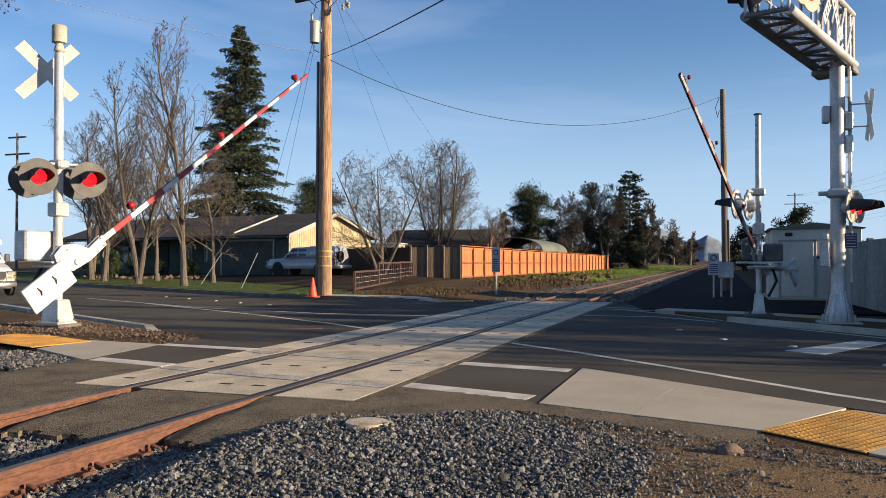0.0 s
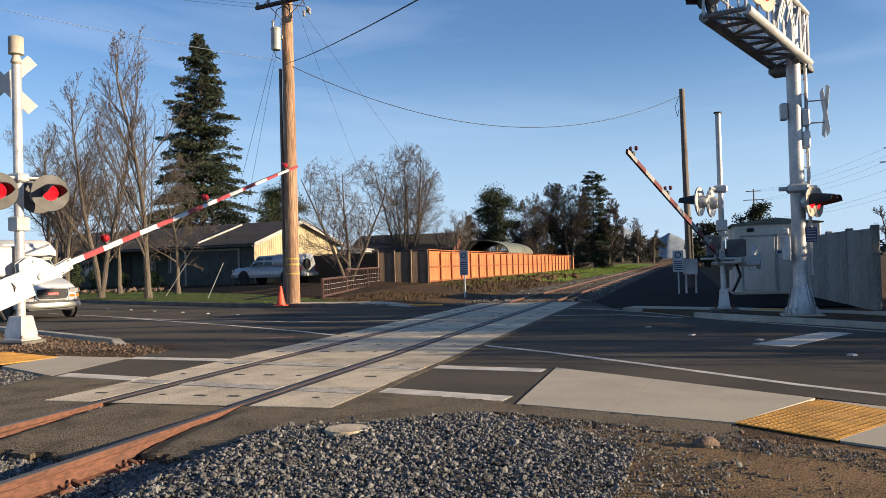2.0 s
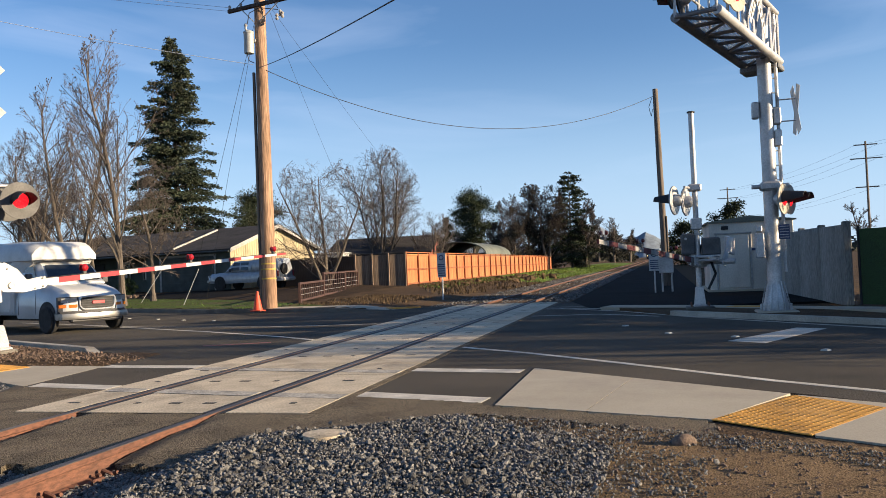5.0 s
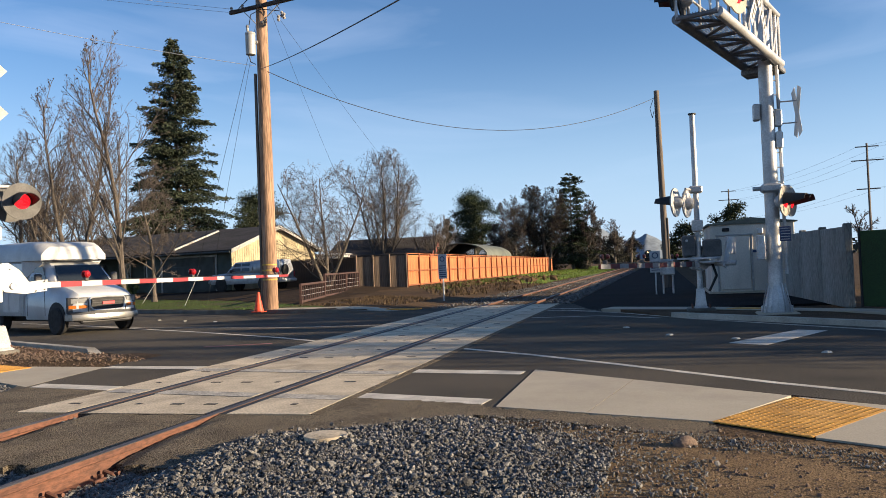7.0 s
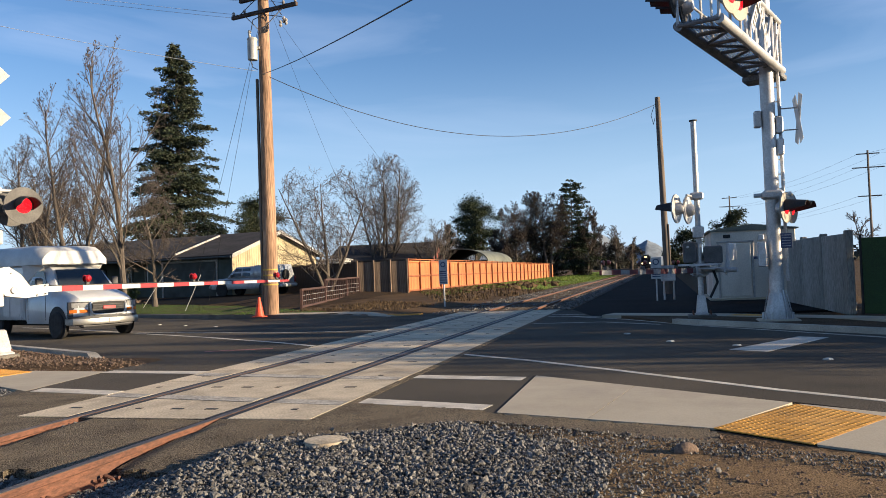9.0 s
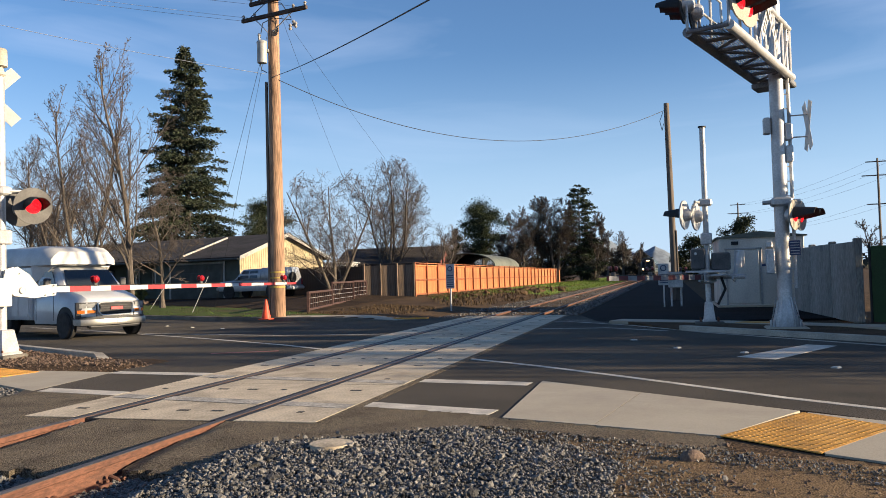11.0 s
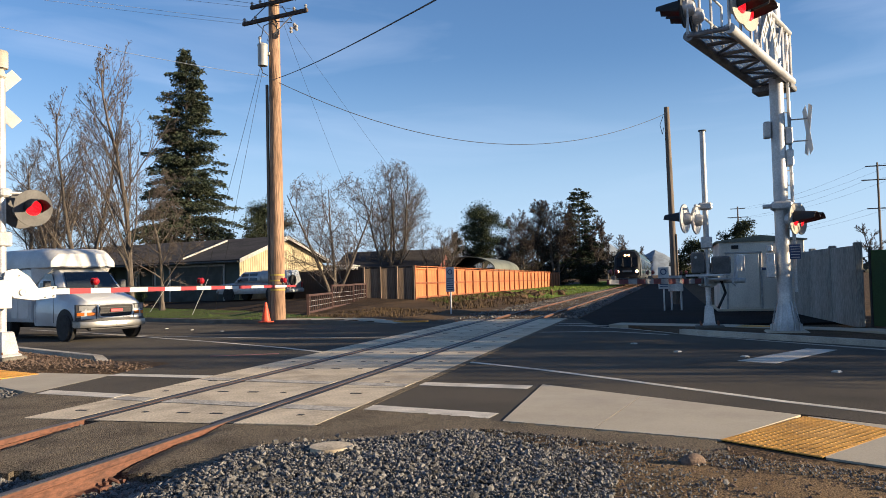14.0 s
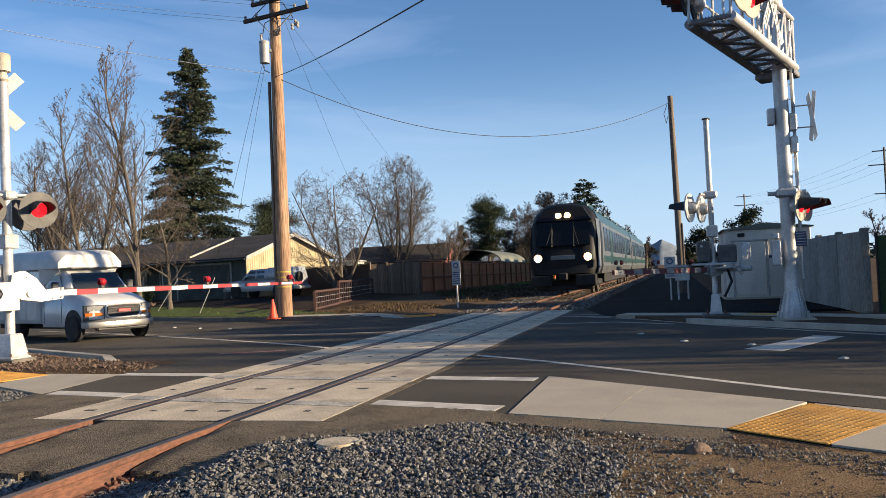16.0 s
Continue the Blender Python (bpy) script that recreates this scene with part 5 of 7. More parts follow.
def build_right_side():
    """Signal house, concrete wall, green fence, sign and box."""
    t = thing("signal_house", pose(5.35, 27.5, 0.0), "beige metal signal equipment house with a shallow roof", "equipment house")
    part("wall", Geo().rbox((1.5, 2.0, 1.4), (2.6, 4.0, 2.72), 0.02), M["shed"], t, "beige panelled wall")
    part("roof", Geo().loft([[(0.1, y, 2.75), (2.9, y, 2.75), (2.9, y, 2.8), (1.5, y, 3.0), (0.1, y, 2.8)] for y in (-0.06, 4.06)]), M["olive_tin"], t, "shallow metal roof")
    d = part("door", Geo().rbox((0.95, -0.02, 1.2), (0.95, 0.05, 2.1), 0.01), M["shed"], t, "steel door")
    part("door_frame", Geo().rbox((0.95, -0.01, 2.32), (1.15, 0.06, 0.07), 0.01).rbox((0.42, -0.01, 1.2), (0.06, 0.06, 2.3), 0.01).rbox((1.48, -0.01, 1.2), (0.06, 0.06, 2.3), 0.01), M["trim"], d, "door frame")
    part("vent", Geo().rbox((0.7, -0.03, 2.55), (0.22, 0.05, 0.14), 0.01), M["black"], t, "dark vent")
    part("wall_lamp", Geo().rbox((1.75, -0.07, 2.45), (0.18, 0.14, 0.22), 0.02), M["galv"], t, "small wall lamp")
    part("notice", Geo().rbox((1.75, -0.012, 1.65), (0.55, 0.02, 0.1), 0.004), M["ink"], t, "small blue notice")
    part("plinth", Geo().rbox((1.5, 2.0, 0.02), (2.8, 4.2, 0.12), 0.02), M["concrete"], t, "concrete plinth")
    t.scale = (1, 1, 0.82)
    # panelled wall
    w = tagged(new("wall_east"), "stained grey precast concrete panel wall", "wall", "", "structure")
    p0, p1 = Vector((7.6, 25.4, 0)), Vector((7.95, 18.9, 0))
    # panels added behind the signal house, hidden from view, to shade the street
    for i in range(16):
        part("panel", Geo().rbox((8.3, 28.6 + i * 6.0, 0.85), (0.14, 5.96, 1.75), 0.015), M["conc_wall"], w, "stained concrete panel")
    n = 3
    a = math.degrees(math.atan2((p1 - p0).y, (p1 - p0).x))
    for i in range(n):
        c = p0.lerp(p1, (i + 0.5) / n)
        part("panel", Geo().rbox((0, 0, 0.88), ((p1 - p0).length / n - 0.03, 0.14, 1.8 + 0.03 * (i % 2)), 0.015), M["conc_wall"], w, "stained concrete panel", m=pose(c.x, c.y, 0, 0, 0, a))
        q = p0.lerp(p1, (i + 1) / n)
        part("pier", Geo().rbox((q.x, q.y, 0.92), (0.16, 0.16, 1.86), 0.02, rot("Z", a)), M["conc_wall"], w, "concrete pier")
    g = thing("green_fence", pose(8.15, 18.75, 0.0), "dark green screened fence behind the verge", "fence")
    d = Vector((10.5, -11.0, 0))
    a = math.degrees(math.atan2(d.y, d.x))
    L = d.length
    for i in range(7):
        part("post", Geo().cyl(d * i / 6, d * i / 6 + Vector((0, 0, 1.72)), 0.03, 0.03, 8), M["black"], g)
        if i < 6:
            part("screen", Geo().rbox(d * (i + 0.5) / 6 + Vector((0, 0, 0.84)), (L / 6 - 0.07, 0.03, 1.64), 0.008, rot("Z", a)), M["green_cloth"], g, "dark green fabric screen")
    # clustered sign and electrical box
    t = thing("warning_sign", pose(3.75, 28.6, -0.02, 0, 0, 4), "white trespass notice on a thin post", "sign", "notices")
    part("post", Geo().rbox((0, 0, 0.75), (0.05, 0.05, 1.5), 0.006), M["galv"], t)
    s = part("plate", Geo().rbox((0, -0.03, 1.15), (0.36, 0.015, 0.75), 0.004), M["signwhite"], t, "white notice plate")
    g = Geo()
    for i in range(5):
        g.box((0, -0.041, 0.86 + i * 0.07), (0.28, 0.004, 0.03))
    part("lettering_bar", g, M["ink"], s, "dark lettering bars")
    part("symbol", Geo().lathe([(0.11, 0), (0.11, 0.006), (0.075, 0.006), (0.075, 0)], 20, pose(0, -0.037, 1.37, 90)), M["ink"], s, "round dark symbol")
    t = thing("electrical_box", pose(4.15, 29.0, -0.02), "grey electrical box on two posts", "electrical box")
    part("cabinet", Geo().rbox((0, 0, 0.95), (0.5, 0.3, 0.55), 0.02), M["galv"], t, "grey metal cabinet")
    for x in (-0.15, 0.18):
        part("leg", Geo().cyl((x, 0, 0), (x, 0, 0.7), 0.035, 0.035, 8), M["galv"], t)
    t = thing("warning_sign", pose(-3.95, 28.6, -0.02, 0, 0, -6), "pale trespass notice on a thin post beside the track", "sign", "notices")
    part("post", Geo().rbox((0, 0, 0.8), (0.05, 0.05, 1.6), 0.006), M["galv"], t)
    s = part("plate", Geo().rbox((0, -0.03, 1.3), (0.34, 0.015, 0.92), 0.004), M["signblue"], t, "pale notice plate")
    g = Geo()
    for i in range(6):
        g.box((0, -0.041, 0.92 + i * 0.08), (0.26, 0.004, 0.035))
    part("lettering_bar", g, M["ink"], s, "dark lettering bars")
    part("symbol", Geo().lathe([(0.1, 0), (0.1, 0.006), (0.065, 0.006), (0.065, 0)], 20, pose(0, -0.037, 1.58, 90)), M["ink"], s, "round dark symbol")
    t = thing("traffic_cone", pose(-8.2, 22.2, 0.09), "orange traffic cone at the foot of the pole", "traffic cone")
    part("cone_body", Geo().lathe([(0.15, 0.03), (0.035, 0.62), (0.0, 0.63)], 16), M["cone"], t, "orange cone", True)
    part("base", Geo().rbox((0, 0, 0.015), (0.36, 0.36, 0.03), 0.01), M["cone"], t, "square base")


# ---- vegetation ----
def branch_tree(at, seed, h, r, spread, limbs, material, bark, label, low=0.25, lean=0.0, up=0.25, stems=1, twig=0.0065, fine=1.0, round_top=0.5, flare=0.22, dome=None, pods=0, straight=0.55):
    """A bare deciduous tree: one or more leaders with limbs, branches and fine twigs all along them. dome: half width, middle and half height
    of the crown's outline; pods: seed balls hanging at the twigs."""
    rnd = random.Random(seed)
    t = thing("bare_tree", pose(*at, 0, 0, rnd.uniform(0, 360)), label, "tree", "bare trees")
    trunk, crown, tips = Geo(), Geo(), []

    def line(p, d, length, rad, segs, wander, lift, geo, sides, end=0.3):
        pts = [p]
        for i in range(segs):
            d = (d + Vector((rnd.gauss(0, wander), rnd.gauss(0, wander), rnd.gauss(0, wander * 0.5) + lift))).normalized()
            pts.append(pts[-1] + d * length / segs)
        for i, (a, b) in enumerate(zip(pts, pts[1:])):
            geo.cyl(a, b, rad * (1 - (1 - end) * i / segs), rad * (1 - (1 - end) * (i + 1) / segs), sides, False)
        return pts

    def side_of(a, b, angle):
        d = (b - a).normalized()
        o = Matrix.Rotation(rnd.uniform(0, 6.283), 3, d) @ d.orthogonal().normalized()
        return (d * math.cos(angle) + o * math.sin(angle)).normalized()

    def within(q):
        w, zc, hh = dome
        return (q.x * q.x + q.y * q.y) / (w * w) + ((q.z - zc) / hh) ** 2 < 1.0

    def children(pts, n, length, rad, level, first):
        for k in range(n):
            f = first + (1 - first) * (k + rnd.random()) / n
            i = min(int(f * (len(pts) - 1)), len(pts) - 2)
            base = pts[i].lerp(pts[i + 1], f * (len(pts) - 1) - i)
            d = side_of(pts[i], pts[i + 1], spread * rnd.uniform(0.7, 1.35))
            d = (d + Vector((0, 0, up if level < 2 else up * 0.6))).normalized()
            l = length * (1 - round_top * f) * rnd.uniform(0.65, 1.2)
            if dome:
                for _ in range(7):
                    if within(base + d * l):
                        break
                    l *= 0.75
            grow(base, d, l, max(rad * (1 - 0.6 * f), twig), level)

    def grow(p, d, l, rad, level):
        if level == 1:
            pts = line(p, d, l, rad, 5, 0.13 * straight, up * 0.14, trunk, 5)
            children(pts, 10, l * 0.55, rad * 0.5, 2, 0.15)
        elif level == 2:
            pts = line(p, d, l, rad, 3, 0.16 * straight, up * 0.08, crown, 4)
            children(pts, max(int(8 * fine), 2), l * 0.6, rad * 0.55, 3, 0.15)
        elif level == 3:
            pts = line(p, d, l, rad, 2, 0.18 * straight, 0.0, crown, 3, 0.5)
            children(pts, max(int(5 * fine), 1), l * 0.62, twig, 4, 0.2)
        else:
            tips.append(line(p, d, l, rad, 1, 0.2 * straight, 0.0, crown, 3, 0.6)[-1])
    for k in range(stems):
        w = 6.283 * (k + (0.5 * rnd.random() if stems > 2 else 0)) / stems
        tip = flare * rnd.uniform(0.25, 1.25) if stems > 1 else 0.0
        d = Vector((lean + tip * math.cos(w), tip * math.sin(w) + rnd.gauss(0, 0.04), 1)).normalized()
        reach = h * rnd.uniform(0.82, 0.97)
        if dome:
            while not within(d * reach) and reach > h * 0.5:
                reach *= 0.94
        pts = line(Vector((0.06 * k, 0, -0.2)), d, reach, r, 9, 0.055 * straight + 0.015, 0.02, trunk, 9, 0.16)
        children(pts, limbs, h * 0.46, r * 0.36, 1, low)
        trunk.cyl((0.06 * k, 0, -0.2), Vector((0.06 * k, 0, 0.0)) + d * 0.35, r * 1.45, r * 0.98, 9, False)
    part("trunk", trunk, bark, t, "grey-brown trunk and limbs", True)
    part("crown", crown, material, t, "bare twiggy crown")
    if pods:
        g = Geo()
        for q in rnd.sample(tips, min(pods, len(tips))):
            c, e = q - Vector((0, 0, 0.03)), rnd.uniform(0.02, 0.04)
            g.add([c + Vector(v) * e for v in ((1, 0, 0), (0, 1, 0), (-1, 0, 0), (0, -1, 0), (0, 0, 1), (0, 0, -1))],
                  [(0, 1, 4), (1, 2, 4), (2, 3, 4), (3, 0, 4), (1, 0, 5), (2, 1, 5), (3, 2, 5), (0, 3, 5)])
        tagged(part("seed_ball", g, M["pod"], t, "small brown seed balls"), kind="stuff")
    return t


def leaf_mesh(name, base, way, length, width, material, seed):
    """Many small pointed leaves or needle sprays: their roots, directions and lengths as arrays."""
    rs = np.random.RandomState(seed)
    n = len(base)
    way = way / np.linalg.norm(way, axis=1, keepdims=True)
    side = np.cross(way, rs.normal(size=(n, 3)))
    side /= np.linalg.norm(side, axis=1, keepdims=True) + 1e-9
    l, w = length[:, None], (length * width)[:, None]
    V = np.stack([base, base + way * l * 0.5 + side * w, base + way * l, base + way * l * 0.45 - side * w], 1).reshape(-1, 3)
    me = bpy.data.meshes.new(name)
    me.vertices.add(4 * n)
    me.vertices.foreach_set("co", V.ravel())
    me.loops.add(4 * n)
    me.loops.foreach_set("vertex_index", np.arange(4 * n, dtype=np.int32))
    me.polygons.add(n)
    me.polygons.foreach_set("loop_start", np.arange(0, 4 * n, 4, dtype=np.int32))
    me.materials.append(material)
    me.update(calc_edges=True)
    return me


def conifer(at, seed, h, width, material, label, bare=0.05, layers=60, droop=0.35, per=60, shape=0.9, leaf=0.16, boughs=6):
    """An evergreen: trunk, and whorls of boughs that carry side twigs hung with short needle sprays."""
    rnd = random.Random(seed)
    rs = np.random.RandomState(seed)
    t = thing("conifer", pose(*at), label, "tree", "evergreens")
    part("trunk", Geo().cyl((0, 0, -0.2), (0, 0, h * 0.985), h * 0.016, 0.03, 8), M["bark"], t, "brown trunk", True)
    wood, roots, ways = Geo(), [], []
    for i in range(layers):
        k = (i + rnd.random()) / layers
        z = h * (bare + (1 - bare) * k)
        reach = width * (1 - k) ** shape * (0.9 + 0.3 * noise.noise((k * 13, seed, 0))) * min(1.0, 0.72 + k * 2.2) + 0.15
        for j in range(boughs):
            if rnd.random() < 0.1:
                continue
            a = rnd.uniform(0, 2 * math.pi)
            l = reach * rnd.uniform(0.4, 1.25) * (1 + 0.5 * noise.noise((math.cos(a) * 1.5, math.sin(a) * 1.5 + seed, k * 9)))
            dr = Vector((math.cos(a), math.sin(a), 0))
            lift = 0.4 * k - droop * (1 - k) + rnd.gauss(0, 0.12)
            start = Vector((0, 0, z))
            mid = start + dr * l * 0.55 + Vector((0, 0, l * (0.1 + lift * 0.5)))
            end = start + dr * l + Vector((0, 0, l * lift * 0.75))
            wood.cyl(start, mid, 0.045, 0.028, 3, False).cyl(mid, end, 0.028, 0.01, 3, False)
            m = max(14, int(per * l))
            f = rs.uniform(0.12, 1.03, m) ** 0.75
            sv, mv, ev = np.array(start), np.array(mid), np.array(end)
            g2 = np.clip(f, 0, 0.55)[:, None] / 0.55
            g3 = np.clip(f - 0.55, 0, 1)[:, None] / 0.45
            c = sv + (mv - sv) * g2 + (ev - mv) * g3
            fan = (0.1 + 0.26 * l * (1.1 - f) * np.clip(f * 3, 0, 1))[:, None]
            across = np.array((-dr.y, dr.x, 0.0))
            sidew = rs.normal(size=(m, 1)) * fan
            c = c + across * sidew + np.array(dr) * np.abs(sidew) * 0.4 + rs.normal(size=(m, 3)) * (0.05, 0.05, 0.07) - np.array((0, 0, 0.25)) * np.abs(sidew)
            roots.append(c)
            ways.append(np.array(dr) * 0.7 + across * np.sign(sidew) * 0.5 + rs.normal(size=(m, 3)) * 0.45 + np.array((0, 0, -0.3)))
    base, way = np.concatenate(roots), np.concatenate(ways)
    length = leaf * rs.uniform(0.6, 1.5, len(base)) * (h / 14) ** 0.4
    tagged(part("limb", wood, M["bark"], t, "brown boughs"), kind="stuff")
    part("crown", leaf_mesh("crown", base, way, length, 0.24, material, seed), None, t, "dark green needle sprays")
    return t


def clump_tree(at, seed, h, width, material, label, blobs=30, low=0.2, n=90, size=0.4, cat="tree", name="evergreen_tree"):
    """An uneven evergreen of many small leaf sprays in scattered masses, with its limbs showing in the gaps."""
    rnd = random.Random(seed)
    rs = np.random.RandomState(seed)
    t = thing(name, pose(*at), label, cat, "evergreens" if cat == "tree" else "shrubs")
    wood, roots, ways = Geo(), [], []
    wood.cyl((0, 0, -0.2), (0, 0, h * 0.8), h * 0.022, h * 0.006, 8)
    for i in range(blobs):
        k = low + (1 - low) * (i + rnd.random()) / blobs
        rr = width * math.sin(min(max((k - low) / (1 - low), 0.04), 0.97) * math.pi) ** 0.6
        a = rnd.uniform(0, 6.28)
        c = Vector((math.cos(a) * rr * rnd.uniform(0.2, 0.95), math.sin(a) * rr * rnd.uniform(0.2, 0.95), h * k * 0.96))
        wood.cyl((0, 0, h * k * 0.7), c, 0.006 * h + 0.01, 0.02, 4, False)
        sz = width * rnd.uniform(0.18, 0.36)
        m = int(n * 5)
        d = rs.normal(size=(m, 3)) * (1, 1, 0.62)
        d = d / np.linalg.norm(d, axis=1, keepdims=True) * (sz * rs.uniform(0.15, 1.15, (m, 1)))
        roots.append(np.array(c) + d)
        ways.append(d / sz + rs.normal(size=(m, 3)) * 0.6 + np.array((0, 0, 0.15)))
    base, way = np.concatenate(roots), np.concatenate(ways)
    part("trunk", wood, M["bark"], t, "dark trunk and limbs")
    part("crown", leaf_mesh("crown", base, way, size * 0.55 * rs.uniform(0.4, 1.0, len(base)), 0.24, material, seed), None, t, "dark green foliage")
    return t


def build_trees():
    big = dict(material=M["twig"], bark=M["bark"])
    tall = dict(up=0.38, round_top=0.6, straight=0.65, fine=0.6, twig=0.006, **big)
    branch_tree((-18.6, 29.6, 0.13), 13, 11.6, 0.15, 0.66, 24, label="tall slender bare street tree on the lawn strip", low=0.15, pods=520, dome=(2.9, 6.0, 6.1), **tall)
    branch_tree((-22.7, 31.5, 0.13), 18, 10.6, 0.14, 0.7, 20, label="bare street tree with a forked trunk on the lawn strip", low=0.16, stems=2, flare=0.14, pods=480, dome=(3.0, 5.6, 5.4), **tall)
    branch_tree((-28.2, 35.4, 0.13), 12, 9.0, 0.15, 0.75, 18, label="bare street tree with a leaning forked trunk", low=0.18, stems=2, flare=0.24, pods=420, dome=(3.4, 5.0, 4.6), **tall)
    branch_tree((-19.9, 33.6, 0.2), 30, 6.6, 0.12, 0.95, 14, label="small bare tree with tangled twigs before the house", low=0.22, up=0.2, straight=0.95, fine=1.0, twig=0.0065, dome=(3.3, 3.9, 3.1), **big)
    # a leafy crown that reaches over the verge from beside the near kerb
    branch_tree((-15.6, 14.0, 0.0), 41, 10.2, 0.16, 0.8, 14, label="small tree with dark red leaves beside the near kerb", low=0.45, pods=2600, fine=0.6, dome=(4.2, 8.2, 2.6), **big)
    branch_tree((-31.5, 38.0, 0.15), 14, 9.0, 0.17, 0.85, 12, label="bare street tree with dense twigs", low=0.25, up=0.35, fine=1.0, twig=0.006, **big)
    branch_tree((-29.2, 36.6, 0.15), 28, 7.0, 0.14, 0.9, 13, label="bare twiggy tree on the lawn strip", low=0.3, up=0.3, straight=0.9, pods=150, fine=1.0, twig=0.006, **big)
    branch_tree((-25.6, 36.5, 0.2), 29, 6.4, 0.14, 0.95, 13, label="bare twiggy tree before the house", low=0.3, up=0.25, straight=0.9, pods=150, fine=1.0, twig=0.006, **big)
    branch_tree((-36.5, 43.5, 0.3), 17, 9.0, 0.2, 0.85, 13, label="bare garden tree beside the house", low=0.25, up=0.3, **big)
    branch_tree((-14.2, 41.3, 0.15), 15, 7.6, 0.12, 0.95, 13, label="spreading bare tree behind the iron railing", low=0.12, up=0.2, round_top=0.4, twig=0.007, stems=3, flare=0.26, fine=0.65, straight=0.8, dome=(3.3, 3.9, 3.9), **big)
    branch_tree((-18.0, 62.0, 0.2), 16, 11.2, 0.15, 0.8, 10, label="broad bare tree behind the fence", low=0.2, up=0.22, round_top=0.3, stems=7, flare=0.42, fine=0.62, twig=0.0085, straight=0.7, dome=(3.6, 5.9, 5.4), **big)
    branch_tree((-13.6, 62.0, 0.2), 19, 5.4, 0.12, 0.7, 8, label="low bare garden tree behind the fence", low=0.28, up=0.35, round_top=0.3, stems=4, flare=0.4, fine=0.5, twig=0.0075, dome=(2.0, 3.2, 2.3), **big)
    # shrubs and trees added out of view to cast shade over the road
    for i, (x, y, h, w) in enumerate(((12.0, 15.8, 4.0, 1.3), (12.3, 14.4, 3.4, 1.2), (12.6, 18.6, 4.2, 1.4), (12.9, 20.7, 4.4, 1.4), (13.1, 23.0, 4.4, 1.4), (13.0, 17.6, 4.6, 1.5), (12.4, 19.6, 4.3, 1.5), (12.8, 21.8, 4.6, 1.5), (13.4, 24.2, 4.4, 1.5))):
        clump_tree((x, y, 0), 90 + i, h, w, M["shrub"], "unseen evergreen shrub added to shade the road", blobs=30, n=70, size=0.3, low=0.03, cat="shrub", name="shrub")
    branch_tree((27.0, 11.8, 0), 95, 7.0, 0.2, 0.8, 10, M["twig"], M["bark"], "unseen bare tree added to streak the road with shade", low=0.2, fine=0.5, twig=0.015)
    for i, (x, y, h) in enumerate(((22.0, 10.6, 5.6), (30.0, 12.6, 7.5), (26.0, 14.2, 7.0), (20.0, 13.9, 5.2))):
        branch_tree((x, y, 0), 120 + i, h, 0.24, 0.8, 9, M["twig"], M["bark"], "unseen bare tree added to streak the road with shade", low=0.15, fine=0.5, twig=0.022)
    branch_tree((24.0, 13.2, 0), 96, 6.5, 0.2, 0.8, 10, M["twig"], M["bark"], "unseen bare tree added to streak the road with shade", low=0.2, fine=0.5, twig=0.015)
    conifer((-37.0, 62.0, 0.3), 21, 22.2, 5.9, M["needle"], "tall dark green redwood tree behind the house", layers=70, per=100, droop=0.16, shape=0.85, leaf=0.17, boughs=7)
    clump_tree((-32.6, 68.0, 0.3), 22, 8.8, 3.2, M["needle"], "dark evergreen tree behind the house", blobs=40, n=200, size=0.4, low=0.05)
    clump_tree((-22.9, 117, 0), 23, 12.2, 4.4, M["pine"], "rounded dark pine beyond the fence", blobs=46, n=110, size=0.6, low=0.38)
    clump_tree((-27.5, 119, 0), 33, 8.6, 1.5, M["pine"], "small dark pine beyond the fence", blobs=10, n=80, size=0.6, low=0.6)
    for x, y, h, s in ((-15.4, 108, 10.6, 31), (-13.4, 111, 12.2, 37), (-11.0, 110, 13.0, 32), (-18.6, 112, 7.0, 34), (-24.5, 112, 5.5, 35)):
        branch_tree((x, y, 0), s, h, 0.22, 0.8, 13, M["twig_dark"], M["bark"], "dark dense bare tree beyond the fence", low=0.15, up=0.25, twig=0.016, stems=2, flare=0.15, straight=0.8, dome=(h * 0.27, h * 0.52, h * 0.5))
        clump_tree((x, y + 1.5, 0), s + 40, h * 0.62, 3.2, M["far"], "dark undergrowth beneath the bare trees", blobs=30, n=90, size=0.5, low=0.02, cat="shrub", name="undergrowth")
    conifer((-7.9, 112, 0), 24, 13.4, 2.9, M["pine"], "tall dark conifer beside the track", layers=44, per=44, droop=0.05, shape=0.33, leaf=0.26, boughs=5)
    branch_tree((-6.2, 113, 0), 36, 8.5, 0.2, 0.7, 12, M["twig_dark"], M["bark"], "dark bare tree beside the track", low=0.1, up=0.4, twig=0.02, stems=2)
    clump_tree((-7.0, 113, 0), 25, 6.5, 2.6, M["far"], "dark undergrowth beside the track", blobs=34, n=90, size=0.5, low=0.03, cat="shrub", name="undergrowth")
    for x, y, h, s in ((-8.5, 226, 11.5, 51), (-12.5, 224, 10.0, 52), (-4.5, 235, 9.0, 53)):
        branch_tree((x, y, 0), s, h, 0.4, 0.8, 10, M["twig_dark"], M["bark"], "distant bare tree beside the track", low=0.15, up=0.3, twig=0.045, fine=0.6)
        clump_tree((x, y + 2, 0), s + 9, h * 0.8, 3.5, M["far"], "distant dark evergreen beside the track", blobs=22, n=70, size=0.9, low=0.02)
    clump_tree((12.6, 102, 0), 61, 7.4, 2.8, M["pine"], "dark round tree beyond the signal house", blobs=26, n=90, size=0.6, low=0.15)
    clump_tree((6.8, 110, 0), 62, 5.6, 2.6, M["pine"], "dark tree beside the far street", blobs=20, n=80, size=0.7, low=0.05)
